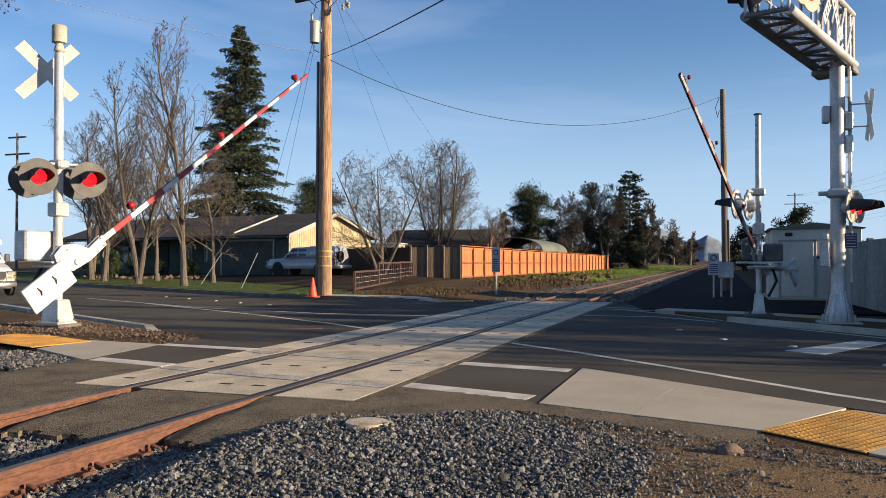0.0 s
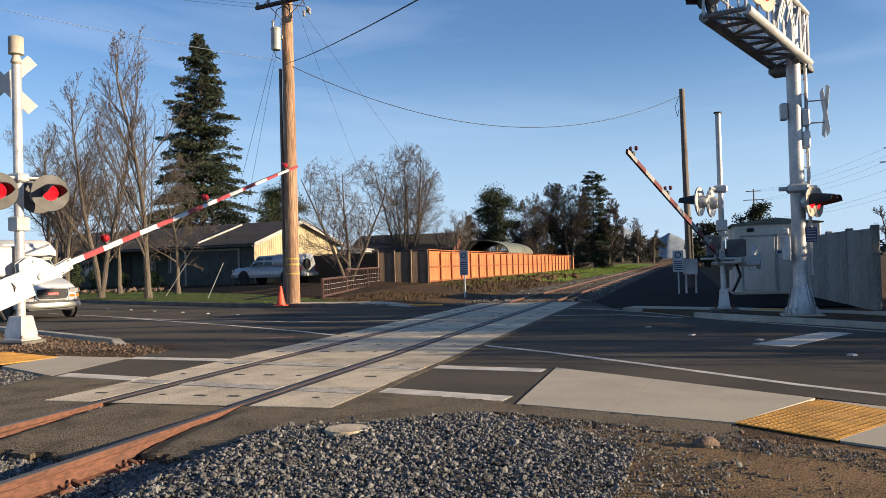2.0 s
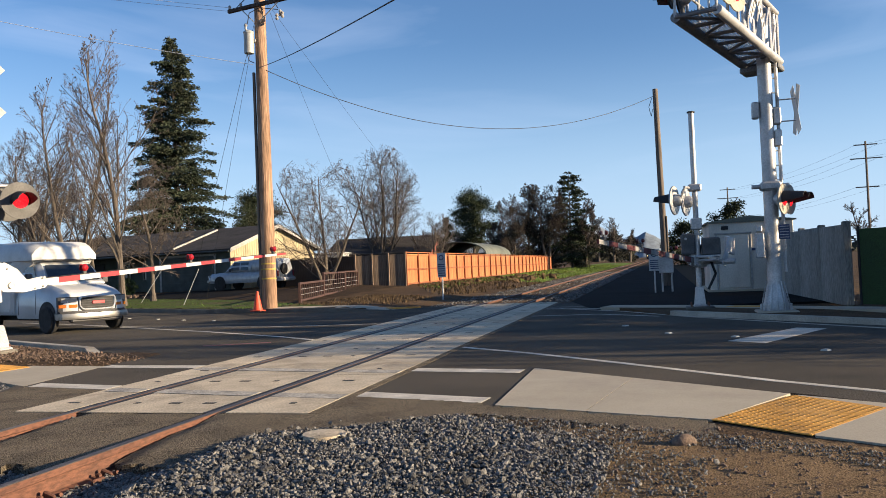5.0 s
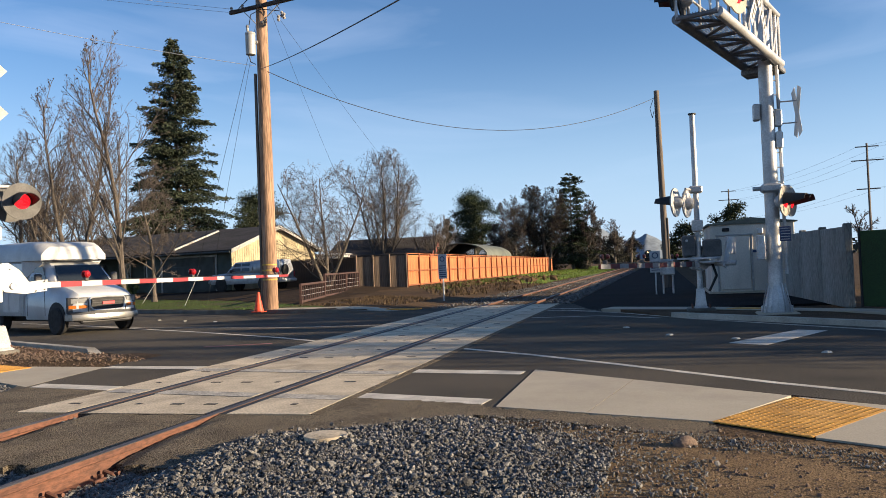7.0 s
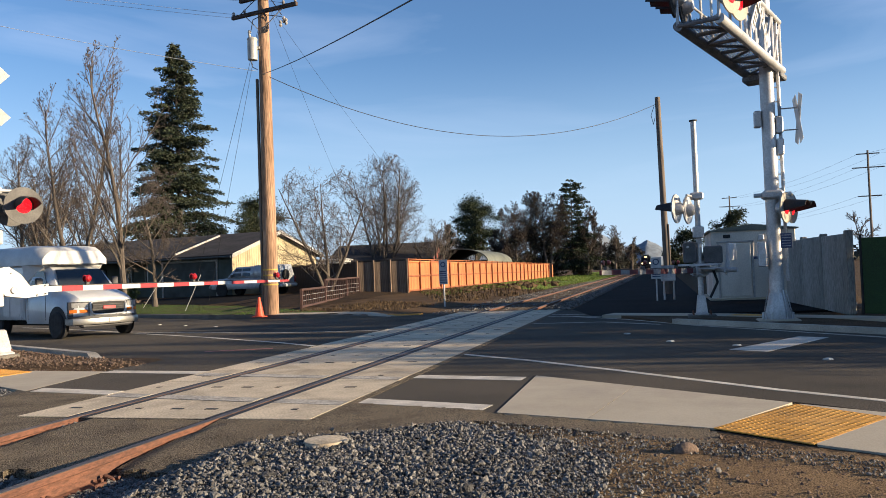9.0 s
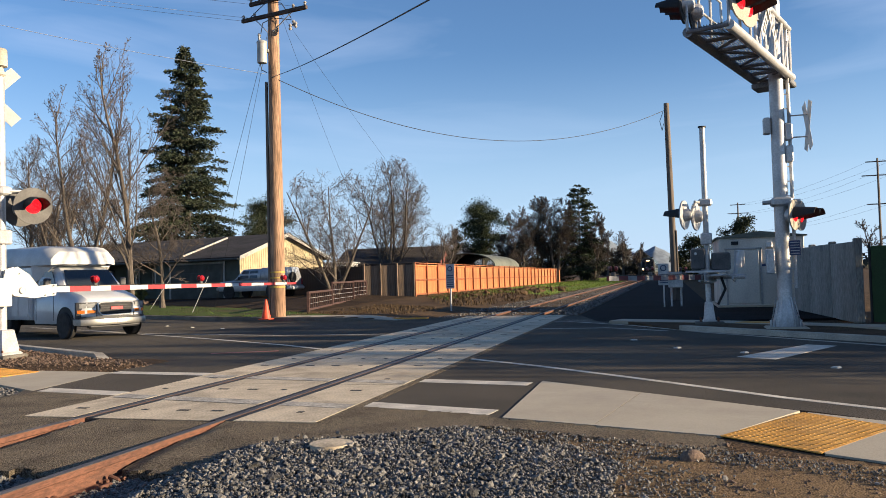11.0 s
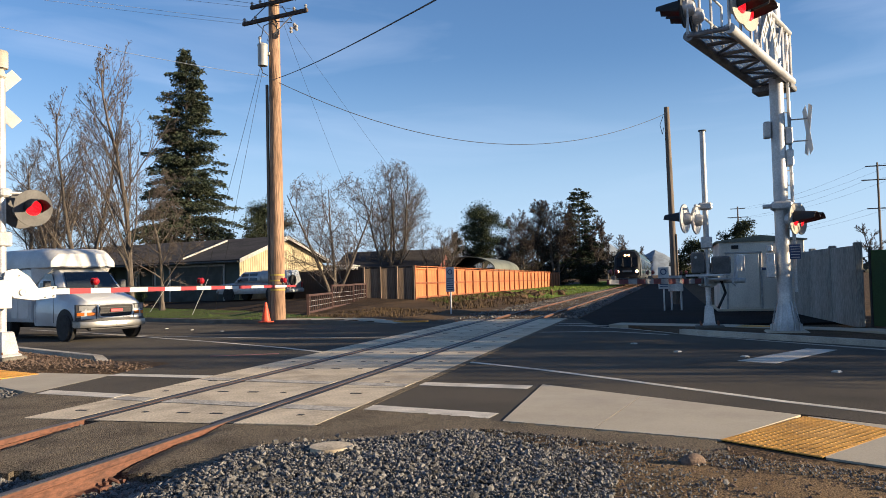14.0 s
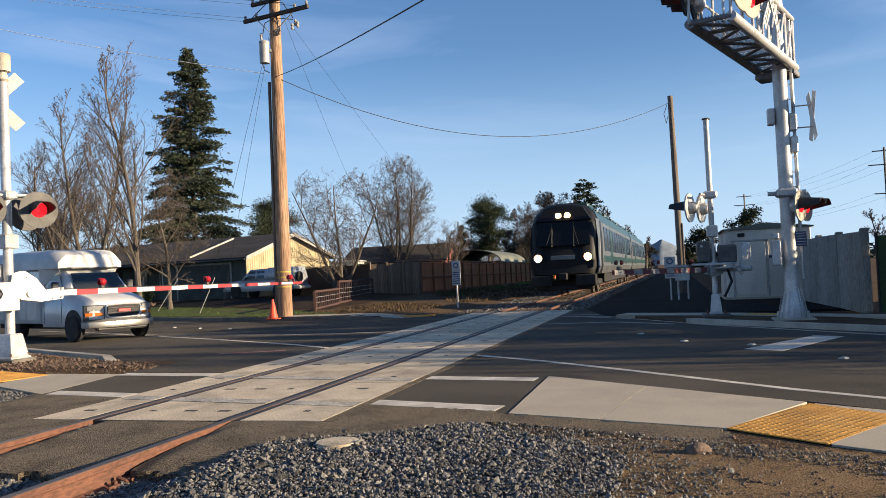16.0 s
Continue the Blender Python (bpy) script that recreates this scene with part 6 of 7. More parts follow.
    for x, y, h, s in ((30.0, 118, 7.0, 71), (36.0, 110, 5.5, 72), (24, 140, 5.0, 73)):
        branch_tree((x, y, 0), s, h, 0.2, 0.7, 10, M["twig"], M["bark"], "distant bare tree beyond the wall", low=0.2, twig=0.03, fine=0.6)
    for i, (x, y, h, w) in enumerate(((-30.5, 40.5, 1.2, 1.0), (-28.3, 40.0, 1.1, 0.9), (-26.2, 40.2, 1.0, 1.0), (-33.5, 42, 1.6, 1.3), (-37, 44, 2.2, 1.6), (-42, 47, 2.5, 2.0))):
        clump_tree((x, y, 0.25), 80 + i, h, w * 0.6, M["shrub"], "low green garden shrub before the house", blobs=16, n=60, size=0.22, low=0.1, cat="shrub", name="shrub")


def build_distance():
    g = Geo()
    rnd = random.Random(9)
    # wooded ridge far behind the track
    pts = []
    for i in range(301):
        x = -1700 + i * 10
        z = 24 + 10 * noise.noise((x * 0.006, 3, 0)) + 5 * noise.noise((x * 0.03, 8, 0)) + 118 * math.exp(-((x + 900) / 330) ** 2) + 112 * math.exp(-((x + 275) / 125) ** 2) + 74 * math.exp(-(abs(x + 52) / (72 if x < -52 else 100)) ** 1.2)
        pts.append((x, z))
    g.loft([[(x, 3000, -20) for x, z in pts], [(x, 3000 + 120, z * 0.7) for x, z in pts], [(x, 3300, z) for x, z in pts]], False, False)
    structure("backdrop_hill", g, M["hill"], "hazy wooded hills on the horizon", True)
    leaf = Geo()
    for i in range(2600):
        a = rnd.uniform(-0.75, 0.5)
        d = rnd.uniform(330, 620)
        x, y = 4 + d * math.sin(a), d * math.cos(a)
        if -12 < x < 12:
            continue
        h = rnd.uniform(2, 7) * (1 + 0.5 * noise.noise((x * 0.02, y * 0.02, 0)))
        w = rnd.uniform(2, 5)
        for k in range(5):
            c = Vector((x + rnd.gauss(0, w * 0.5), y + rnd.gauss(0, w * 0.5), rnd.uniform(0, h)))
            s = rnd.uniform(0.8, 2.0)
            u, v = Vector((rnd.gauss(0, 1), rnd.gauss(0, 1), rnd.gauss(0, 1))).normalized(), Vector((rnd.gauss(0, 1), rnd.gauss(0, 1), rnd.gauss(0, 1))).normalized()
            leaf.add([c - u * s, c + v * s, c + u * s, c - v * s], [(0, 1, 2, 3)])
    tagged(part("far_woods", leaf, M["far"]), "distant dark tree line along the horizon", "woods", "", "stuff")


# ---- vehicles ----
def wheel(parent, at, r, w, side, keyed=False):
    """Tyre and rim; the axle runs along local y."""
    m = pose(*at)
    turn = Matrix.Rotation(radians(90), 4, "X")
    ty = part("wheel", Geo().lathe([(r * 0.6, -w / 2), (r * 0.9, -w / 2), (r, -w * 0.36), (r, w * 0.36), (r * 0.9, w / 2), (r * 0.6, w / 2)], 24, turn), M["tyre"], parent,
              "black tyre on a steel rim", True, m)
    g = Geo().lathe([(0.0, -0.06), (r * 0.2, -0.07), (r * 0.3, -0.02), (r * 0.5, -0.05), (r * 0.62, -w * 0.48), (r * 0.62, w * 0.4), (0.0, w * 0.3)], 20, turn @ Matrix.Rotation(math.pi if side > 0 else 0, 4, "X"))
    part("rim", g, M["bumper"], ty, "grey steel rim", True)
    g = Geo()
    for k in range(8):
        a = k * math.pi / 4
        g.cyl((r * 0.42 * math.cos(a), side * (w * 0.2), r * 0.42 * math.sin(a)), (r * 0.42 * math.cos(a), side * (w * 0.36), r * 0.42 * math.sin(a)), r * 0.08, r * 0.07, 6)
    part("rim_hole", g, M["black"], ty, "dark rim openings")
    return ty


def section(x, pts):
    return [(x, y, z) for y, z in pts]


def body_ring(x, w, z0, z1, top=None, r=0.12):
    """A rounded outline across a vehicle at x: half width w from z0 to z1, narrower at the top."""
    t = w if top is None else top
    return [(x, -w, z0 + r), (x, -w + 0.03, z0), (x, w - 0.03, z0), (x, w, z0 + r), (x, w, z0 + (z1 - z0) * 0.55), (x, t, z1 - r), (x, t - r, z1), (x, -t + r, z1), (x, -t, z1 - r), (x, -w, z0 + (z1 - z0) * 0.55)]


def build_van():
    """White cutaway van with a service box; local x points forward, origin on the road under the front axle."""
    v = thing("service_van", pose(-9.93, 16.74, 0, 0, 0, -22), "white service van with a fibreglass box body waiting at the gate", "van")
    g = Geo().loft([body_ring(0.8, 0.58, 0.42, 0.95, 0.56, 0.06), body_ring(0.72, 0.8, 0.42, 1.03, 0.78, 0.08), body_ring(0.6, 0.94, 0.42, 1.1, 0.84, 0.1), body_ring(0.4, 0.98, 0.42, 1.18, 0.86), body_ring(-0.1, 1.0, 0.4, 1.3, 0.88),
                    body_ring(-0.35, 1.0, 0.4, 1.36, 0.9), body_ring(-1.0, 1.0, 0.4, 1.38, 0.92), body_ring(-1.75, 1.0, 0.4, 1.38, 0.94)])
    body = part("body", g, M["van"], v, "white bonnet and lower cab", True)
    g = Geo().loft([body_ring(-0.32, 0.9, 1.3, 1.38, 0.86, 0.03), body_ring(-0.75, 0.9, 1.3, 1.86, 0.76, 0.05), body_ring(-0.95, 0.92, 1.3, 1.98, 0.76, 0.08), body_ring(-1.75, 0.94, 1.3, 2.04, 0.82, 0.08)])
    part("cab", g, M["van"], v, "white cab with raked pillars", True)
    # windscreen and side windows, set just proud
    quad = [(-0.355, -0.74, 1.42), (-0.355, 0.74, 1.42), (-0.735, 0.66, 1.86), (-0.735, -0.66, 1.86)]
    g = Geo().loft([[(x + 0.02, y, z + 0.02) for x, y, z in quad], [(x + 0.035, y, z + 0.035) for x, y, z in quad]])
    part("windscreen", g, M["pane"], v, "dark reflecting windscreen")
    for s in (-1, 1):
        quad = [(-0.62, s * 0.92, 1.42), (-1.5, s * 0.945, 1.42), (-1.5, s * 0.885, 1.86), (-0.92, s * 0.87, 1.86)]
        g = Geo().loft([quad, [(x, y + s * 0.015, z) for x, y, z in quad]])
        part("side_window", g, M["pane"], v, "dark side window")
        g = Geo().rbox((-0.72, s * 1.12, 1.5), (0.1, 0.2, 0.34), 0.03)
        mir = part("mirror", g, M["plastic"], v, "dark door mirror")
        part("mirror_arm", Geo().cyl((-0.72, s * 0.95, 1.4), (-0.72, s * 1.1, 1.45), 0.02, 0.02, 6), M["plastic"], mir)
        g = Geo().tube([(-0.62, s * 1.003, 0.5), (-0.62, s * 1.003, 1.36)], 0.006, 4).tube([(-1.62, s * 1.003, 0.5), (-1.62, s * 1.003, 1.36)], 0.006, 4)
        d = part("door_gap", g, M["black"], v, "door shut lines")
        part("door_handle", Geo().rbox((-1.5, s * 1.01, 1.18), (0.16, 0.03, 0.05), 0.01), M["black"], v, "black door handle")
        g = Geo().lathe([(0.46, -0.006), (0.46, 0.006), (0.0, 0.006), (0.0, -0.006)], 24, pose(0, s * 1.0, 0.42) @ Matrix.Rotation(radians(90), 4, "X"))
        part("wheel_arch", g, M["black"], v, "dark wheel arch")
        wheel(v, (0, s * 0.955, 0.37), 0.37, 0.22, s)
        wheel(v, (-3.55, s * 0.85, 0.37), 0.37, 0.3, s)
    # grille, lamps, bumper, all following the curve of the nose
    def nose(y):
        return 0.83 - 0.27 * (abs(y) / 0.97) ** 3

    def nose_strip(y0, y1, z0, z1, off, n=6):
        ys = [y0 + (y1 - y0) * k / n for k in range(n + 1)]
        return Geo().loft([[(nose(y) - 0.06, y, z0), (nose(y) + off, y, z0), (nose(y) + off, y, z1), (nose(y) - 0.06, y, z1)] for y in ys])
    part("grille", nose_strip(-0.46, 0.46, 0.64, 0.95, 0.03), M["black"], v, "black grille")
    ring = [(0.46, 0.66), (0.5, 0.72), (0.52, 0.9), (0.47, 0.97), (0.0, 0.985), (-0.47, 0.97), (-0.52, 0.9), (-0.5, 0.72), (-0.46, 0.66), (-0.4, 0.63), (0.0, 0.62), (0.4, 0.63)]
    g = Geo()
    for (ya, za), (yb, zb) in zip(ring, ring[1:] + ring[:1]):
        g.cyl((nose(ya) + 0.04, ya, za), (nose(yb) + 0.04, yb, zb), 0.026, 0.026, 8)
    part("grille_frame", g, M["chrome"], v, "bright rounded grille surround", True)
    for i in range(4):
        part("grille_bar", nose_strip(-0.47, 0.47, 0.69 + i * 0.065, 0.702 + i * 0.065, 0.042), M["plastic"], v, "grey grille bar")
    part("badge", Geo().rbox((0.885, 0, 0.815), (0.02, 0.36, 0.085), 0.008), M["badge"], v, "plain red badge")
    for s in (-1, 1):
        part("lamp_surround", nose_strip(s * 0.53, s * 0.985, 0.56, 0.985, 0.022), M["plastic"], v, "dark lamp surround")
        part("headlamp", nose_strip(s * 0.58, s * 0.93, 0.83, 0.955, 0.034), M["lens"], v, "clear headlamp")
        part("indicator", nose_strip(s * 0.57, s * 0.975, 0.69, 0.775, 0.036), M["amber"], v, "amber indicator lamp")
    part("bumper_trim", nose_strip(-0.97, 0.97, 0.54, 0.6, 0.07, 12), M["plastic"], v, "dark bumper top trim")
    bar = [(0.52, -0.96), (0.72, -0.9), (0.84, -0.7), (0.92, -0.35), (0.94, 0.0), (0.92, 0.35), (0.84, 0.7), (0.72, 0.9), (0.52, 0.96)]
    g = Geo().loft([[(x - 0.1, y * 1.05, 0.4), (x, y * 1.06, 0.37), (x + 0.02, y * 1.06, 0.44), (x, y * 1.06, 0.53), (x - 0.1, y * 1.05, 0.55)] for x, y in bar])
    part("bumper", g, M["bumper"], v, "bright metal front bumper", True)
    part("plate_bar", Geo().rbox((0.965, 0.1, 0.47), (0.01, 0.3, 0.1), 0.004), M["signwhite"], v, "plain pale plate")
    part("skirt", Geo().rbox((0.72, 0, 0.34), (0.2, 1.5, 0.12), 0.04), M["plastic"], v, "grey lower valance")
    # box body with a rounded cap over the cab
    g = Geo().loft([body_ring(x, w, 0.5, 2.05, w * 0.97, 0.06) for x, w in ((-1.78, 1.05), (-6.0, 1.05))])
    part("service_body", g, M["van"], v, "white service body side", True)

    def cap_ring(x, w, z0, z1, t):
        return [(x, -w, z0), (x, w, z0), (x, w, z0 + (z1 - z0) * 0.4), (x, t, z1 - 0.1), (x, t - 0.14, z1), (x, -t + 0.14, z1), (x, -t, z1 - 0.1), (x, -w, z0 + (z1 - z0) * 0.4)]
    g = Geo().loft([cap_ring(-0.72, 0.72, 2.06, 2.12, 0.66), cap_ring(-0.85, 0.95, 2.04, 2.42, 0.84), cap_ring(-1.1, 1.02, 2.04, 2.54, 0.9), cap_ring(-1.6, 1.05, 2.05, 2.6, 0.94), cap_ring(-6.0, 1.05, 2.05, 2.62, 0.95)])
    part("roof_cap", g, M["fibreglass"], v, "rounded white fibreglass roof cap", True)
    part("fairing", Geo().loft([[(-1.0, y, 2.04), (-1.0, y * 0.9, 1.98), (-1.8, y * 1.1, 1.5), (-1.8, y * 1.14, 2.05)] for y in (-0.92, 0.92)]), M["fibreglass"], v, "white fairing behind the cab")
    for k in (-0.18, 0.0, 0.18):
        part("marker_lamp", Geo().rbox((-0.79, k, 2.2), (0.05, 0.08, 0.06), 0.015), M["plastic"], v, "small roof marker lamp")
    for s in (-1, 1):
        for x0, x1 in ((-1.95, -2.55), (-2.6, -3.0), (-4.1, -4.9), (-4.95, -5.8)):
            d = part("locker_door", Geo().rbox(((x0 + x1) / 2, s * 1.052, 1.2), (x0 - x1 - 0.03, 0.02, 1.2), 0.006), M["van"], v, "white locker door")
            part("latch", Geo().rbox((x1 + 0.12, s * 1.066, 1.25), (0.1, 0.012, 0.12), 0.004), M["plastic"], d, "dark paddle latch")
    part("chassis", Geo().rbox((-2.6, 0, 0.42), (5.6, 1.2, 0.2), 0.02), M["black"], v, "dark chassis")
    v.scale = (0.9, 0.9, 0.9)
    return v


def build_truck():
    """Silver pickup with a canopy, parked on the drive; local x points forward."""
    v = thing("pickup_truck", pose(-19.15, 41.9, 0.36, 0, 0, 173), "parked silver-blue pickup truck with a canopy on the driveway", "pickup truck")
    g = Geo().loft([body_ring(2.75, 0.86, 0.5, 0.95, 0.8), body_ring(2.6, 0.93, 0.45, 1.02, 0.85), body_ring(1.3, 0.96, 0.42, 1.12, 0.88), body_ring(-2.7, 0.96, 0.45, 1.12, 0.9), body_ring(-2.8, 0.94, 0.5, 1.1, 0.9)])
    part("body", g, M["silver"], v, "silver-blue body", True)
    g = Geo().loft([body_ring(1.35, 0.86, 1.08, 1.14, 0.84, 0.02), body_ring(0.75, 0.86, 1.08, 1.74, 0.7, 0.06), body_ring(-0.6, 0.86, 1.08, 1.78, 0.72, 0.06), body_ring(-0.75, 0.86, 1.08, 1.74, 0.72, 0.06)])
    part("cab", g, M["silver"], v, "silver-blue cab", True)
    g = Geo().loft([body_ring(-0.8, 0.9, 1.1, 1.82, 0.78, 0.05), body_ring(-2.6, 0.9, 1.1, 1.82, 0.78, 0.05), body_ring(-2.75, 0.88, 1.1, 1.2, 0.78, 0.03)])
    part("canopy", g, M["silver"], v, "canopy over the bed", True)
    for s in (-1, 1):
        for x0, x1 in ((0.95, 0.2), (0.1, -0.5), (-0.95, -2.45)):
            quad = [(x0, s * 0.872, 1.2), (x1, s * 0.872, 1.2), (x1, s * 0.79, 1.66), (x0 - (0.3 if x0 > 0.5 else 0), s * 0.79, 1.66)]
            part("side_window", Geo().loft([quad, [(x, y + s * 0.02, z) for x, y, z in quad]]), M["pane"], v, "dark side window")
        wheel(v, (1.75, s * 0.88, 0.37), 0.37, 0.24, s)
        wheel(v, (-1.7, s * 0.88, 0.37), 0.37, 0.24, s)
        for x in (1.75, -1.7):
            g = Geo().lathe([(0.46, -0.006), (0.46, 0.006), (0.0, 0.006), (0.0, -0.006)], 20, pose(x, s * 0.962, 0.42) @ Matrix.Rotation(radians(90), 4, "X"))
            part("wheel_arch", g, M["black"], v, "dark wheel arch")
        part("headlamp", Geo().rbox((2.72, s * 0.68, 0.86), (0.12, 0.36, 0.16), 0.03), M["lens"], v, "clear headlamp", m=pose(0.06, 0, 0))
        part("tail_lamp", Geo().rbox((-2.8, s * 0.85, 0.92), (0.06, 0.16, 0.34), 0.02), M["red"], v, "red tail lamp")
        part("mirror", Geo().rbox((0.85, s * 1.03, 1.22), (0.1, 0.18, 0.18), 0.03), M["plastic"], v, "dark mirror")
    part("grille", Geo().rbox((2.78, 0, 0.84), (0.05, 0.9, 0.2), 0.02), M["black"], v, "dark grille")
    part("bumper", Geo().rbox((2.8, 0, 0.58), (0.2, 1.8, 0.2), 0.05), M["bumper"], v, "bright bumper")
    part("rear_bumper", Geo().rbox((-2.9, 0, 0.58), (0.2, 1.8, 0.2), 0.05), M["white"], v, "pale rear bumper")
    part("spare_wheel", Geo().lathe([(0.0, 0.0), (0.3, 0.0), (0.34, 0.06), (0.32, 0.16), (0.0, 0.18)], 20, pose(-2.78, 0.25, 1.2, 0, -90)), M["tyre"], v, "dark spare wheel on the tail", True)
    v.scale = (0.86, 0.92, 0.95)


def build_train():
    """Two-car diesel multiple unit; local y runs back from the nose, which points along -y."""
    t = thing("train", pose(-0.75, 35.3, 0.02), "green and silver two-car diesel passenger train with lit headlights", "train")
    prof = [(-1.42, 0.95), (1.42, 0.95), (1.52, 1.3), (1.53, 2.6), (1.48, 3.3), (1.3, 3.75), (0.95, 4.05), (0.4, 4.18), (-0.4, 4.18), (-0.95, 4.05), (-1.3, 3.75), (-1.48, 3.3), (-1.53, 2.6), (-1.52, 1.3)]

    def rake(z):
        return -0.75 + 0.35 * max(z - 1.9, 0) + 0.28 * max(z - 3.3, 0) ** 1.2 + 0.1 * max(1.5 - z, 0)

    def ring(y, k, s):
        return [(x * s, y + rake(z) * k, 1.4 + (z - 1.4) * (1 - (1 - s) * 0.35)) for x, z in prof]
    n = len(prof)
    nose = [(-0.06, 1.0, 0.62), (0.0, 1.0, 0.76), (0.08, 1.0, 0.86), (0.2, 0.92, 0.925), (0.4, 0.74, 0.97), (0.8, 0.4, 0.99), (1.6, 0.0, 1.0)]
    g = Geo().loft([ring(y, k, s) for y, k, s in nose])
    part("cab_front", g, M["tblack"], t, "black cab front", True)

    def car(y0, y1, lead):
        g = Geo().loft([[(x, y, z) for x, z in prof] for y in (y0, y1)])
        b = part("car_body", g, M["tsilver"], t, "silver car side with dark windows")
        # green roof shell
        up = [(x * 1.006, z + 0.006) for x, z in prof if z >= 3.25]
        g = Geo().loft([[(x, y, z) for x, z in up] for y in (y0 - (0.9 if lead else 0), y1)])
        part("roof", g, M["tgreen"], t, "green roof shell", True)
        for i in range(5):
            y = y0 + (y1 - y0) * (i + 0.5) / 5
            part("roof_unit", Geo().rbox((0, y, 4.22), (1.7, 2.6, 0.2), 0.06), M["tgreen"], b, "roof equipment cover")
        for s in (-1, 1):
            x = s * 1.535
            k = 0
            y = y0 + 1.0
            while y < y1 - 1.6:
                door = k in (2, 9)
                wdt = 1.3 if door else 1.35
                z0 = 1.4 if door else 2.0
                quad = [(x, y, z0), (x, y + wdt, z0), (x, y + wdt, 2.62), (s * 1.505, y + wdt, 3.12), (s * 1.505, y, 3.12), (x, y, 2.62)]
                part("door" if door else "window", Geo().loft([quad, [(a + s * 0.012, c, e) for a, c, e in quad]]), M["tgreen"] if door else M["tglass"], b,
                     "green sliding door" if door else "dark window")
                y += wdt + 0.35
                k += 1
            g = Geo().rbox((s * 1.54, (y0 + y1) / 2, 1.62), (0.02, y1 - y0 - 0.6, 0.3), 0.004)
            part("stripe", g, M["tgreen"], b, "green waist stripe")
        part("underframe", Geo().rbox((0, (y0 + y1) / 2, 0.72), (2.5, y1 - y0 - 7.5, 0.5), 0.05), M["tunder"], b, "dark underfloor equipment")
        for yb in (y0 + 3.2, y1 - 3.2):
            bog = part("bogie", Geo().rbox((0, yb, 0.55), (2.2, 3.2, 0.3), 0.06), M["tunder"], b, "dark bogie frame")
            for dy in (-1.1, 1.1):
                g = Geo().cyl((-0.75, yb + dy, 0.43), (0.75, yb + dy, 0.43), 0.08, 0.08, 10)
                for sx in (-0.75, 0.75):
                    g.lathe([(0.0, -0.065), (0.42, -0.065), (0.43, 0.0), (0.42, 0.065), (0.0, 0.065)], 20, pose(sx, yb + dy, 0.43) @ Matrix.Rotation(radians(90), 4, "Y"))
                part("wheelset", g, M["steel"], bog, "steel wheels", True)
    car(1.6, 25.5, True)
    car(26.3, 51.5, False)
    part("gangway", Geo().rbox((0, 25.9, 2.3), (2.2, 0.9, 2.9), 0.05), M["black"], t, "black gangway bellows")
    # cab details
    def on_front(x, z, d=0.0):
        return (x, rake(z) - d, z)
    quad = [(-1.2, 2.25), (1.2, 2.25), (1.1, 3.3), (-1.1, 3.3)]
    g = Geo().loft([[on_front(x, z, -0.12) for x, z in quad], [on_front(x, z, 0.035) for x, z in quad]])
    part("windscreen", g, M["tglass"], t, "dark cab windscreen")
    for x in (-0.48, 0.48):
        part("screen_pillar", Geo().tube([on_front(x, 2.2, 0.05), on_front(x, 3.3, 0.05)], 0.03, 6), M["tblack"], t, "black screen pillar")
    g = Geo().loft([[on_front(x, z, -0.15) for x, z in q] for q in ([(-1.3, 3.36), (1.3, 3.36), (0.9, 3.95), (-0.9, 3.95)],)] + [[on_front(x, z, 0.03) for x, z in ((-1.24, 3.36), (1.24, 3.36), (0.85, 3.95), (-0.85, 3.95))]])
    part("brow", g, M["tblack"], t, "dark cab brow")
    g = Geo().rbox(on_front(0, 1.72, 0.04), (1.05, 0.05, 0.2), 0.02)
    part("nose_badge", g, M["tsilver"], t, "plain pale nose badge")
    g = Geo().loft([[on_front(x, z, -0.1) for x, z in ((-1.32, 1.25), (1.32, 1.25), (1.36, 1.58), (-1.36, 1.58))], [on_front(x, z, 0.03) for x, z in ((-1.28, 1.25), (1.28, 1.25), (1.32, 1.58), (-1.32, 1.58))]])
    part("nose_band", g, M["tblack"], t, "dark nose band")
    for s in (-1, 1):
        h = part("lamp_housing", Geo().lathe([(0.0, 0.0), (0.2, 0.0), (0.2, 0.06), (0.0, 0.06)], 18, pose(*on_front(s * 1.08, 1.72, 0.02), 90)), M["tblack"], t, "round lamp housing")
        part("headlight", Geo().lathe([(0.0, 0.09), (0.13, 0.08), (0.19, 0.05), (0.0, 0.05)], 18, pose(*on_front(s * 1.08, 1.72, 0.02), 90)), M["headlight"], h, "glowing warm headlight", True)
        part("top_light", Geo().lathe([(0.0, 0.07), (0.1, 0.065), (0.14, 0.03), (0.0, 0.03)], 18, pose(*on_front(s * 0.2, 3.58, 0.03), 90)), M["headlight"], t, "glowing top headlight", True)
        g = Geo().loft([[on_front(s * a, z, d) for a, z in ((1.42, 1.0), (1.5, 1.3), (1.5, 2.5), (1.4, 3.4))] + [on_front(s * a, z, d - 0.5) for a, z in ((1.5, 3.4), (1.56, 2.5), (1.56, 1.3), (1.45, 1.0))] for d in (-0.3, -0.28)])
        part("corner_pillar", g, M["tsilver"], t, "silver corner pillar")
        g = Geo().rbox((s * 0.95, -0.55, 0.72), (0.9, 0.5, 0.5), 0.05)
        part("pilot", g, M["tunder"], t, "dark lower front fairing")
    part("pilot_bar", Geo().rbox((0, -0.45, 0.4), (2.5, 0.3, 0.2), 0.04), M["tunder"], t, "dark snowplough bar")
    g = Geo().cyl((0, -0.9, 0.9), (0, 0.3, 0.9), 0.12, 0.12, 12).rbox((0, -0.85, 0.9), (0.36, 0.3, 0.32), 0.05)
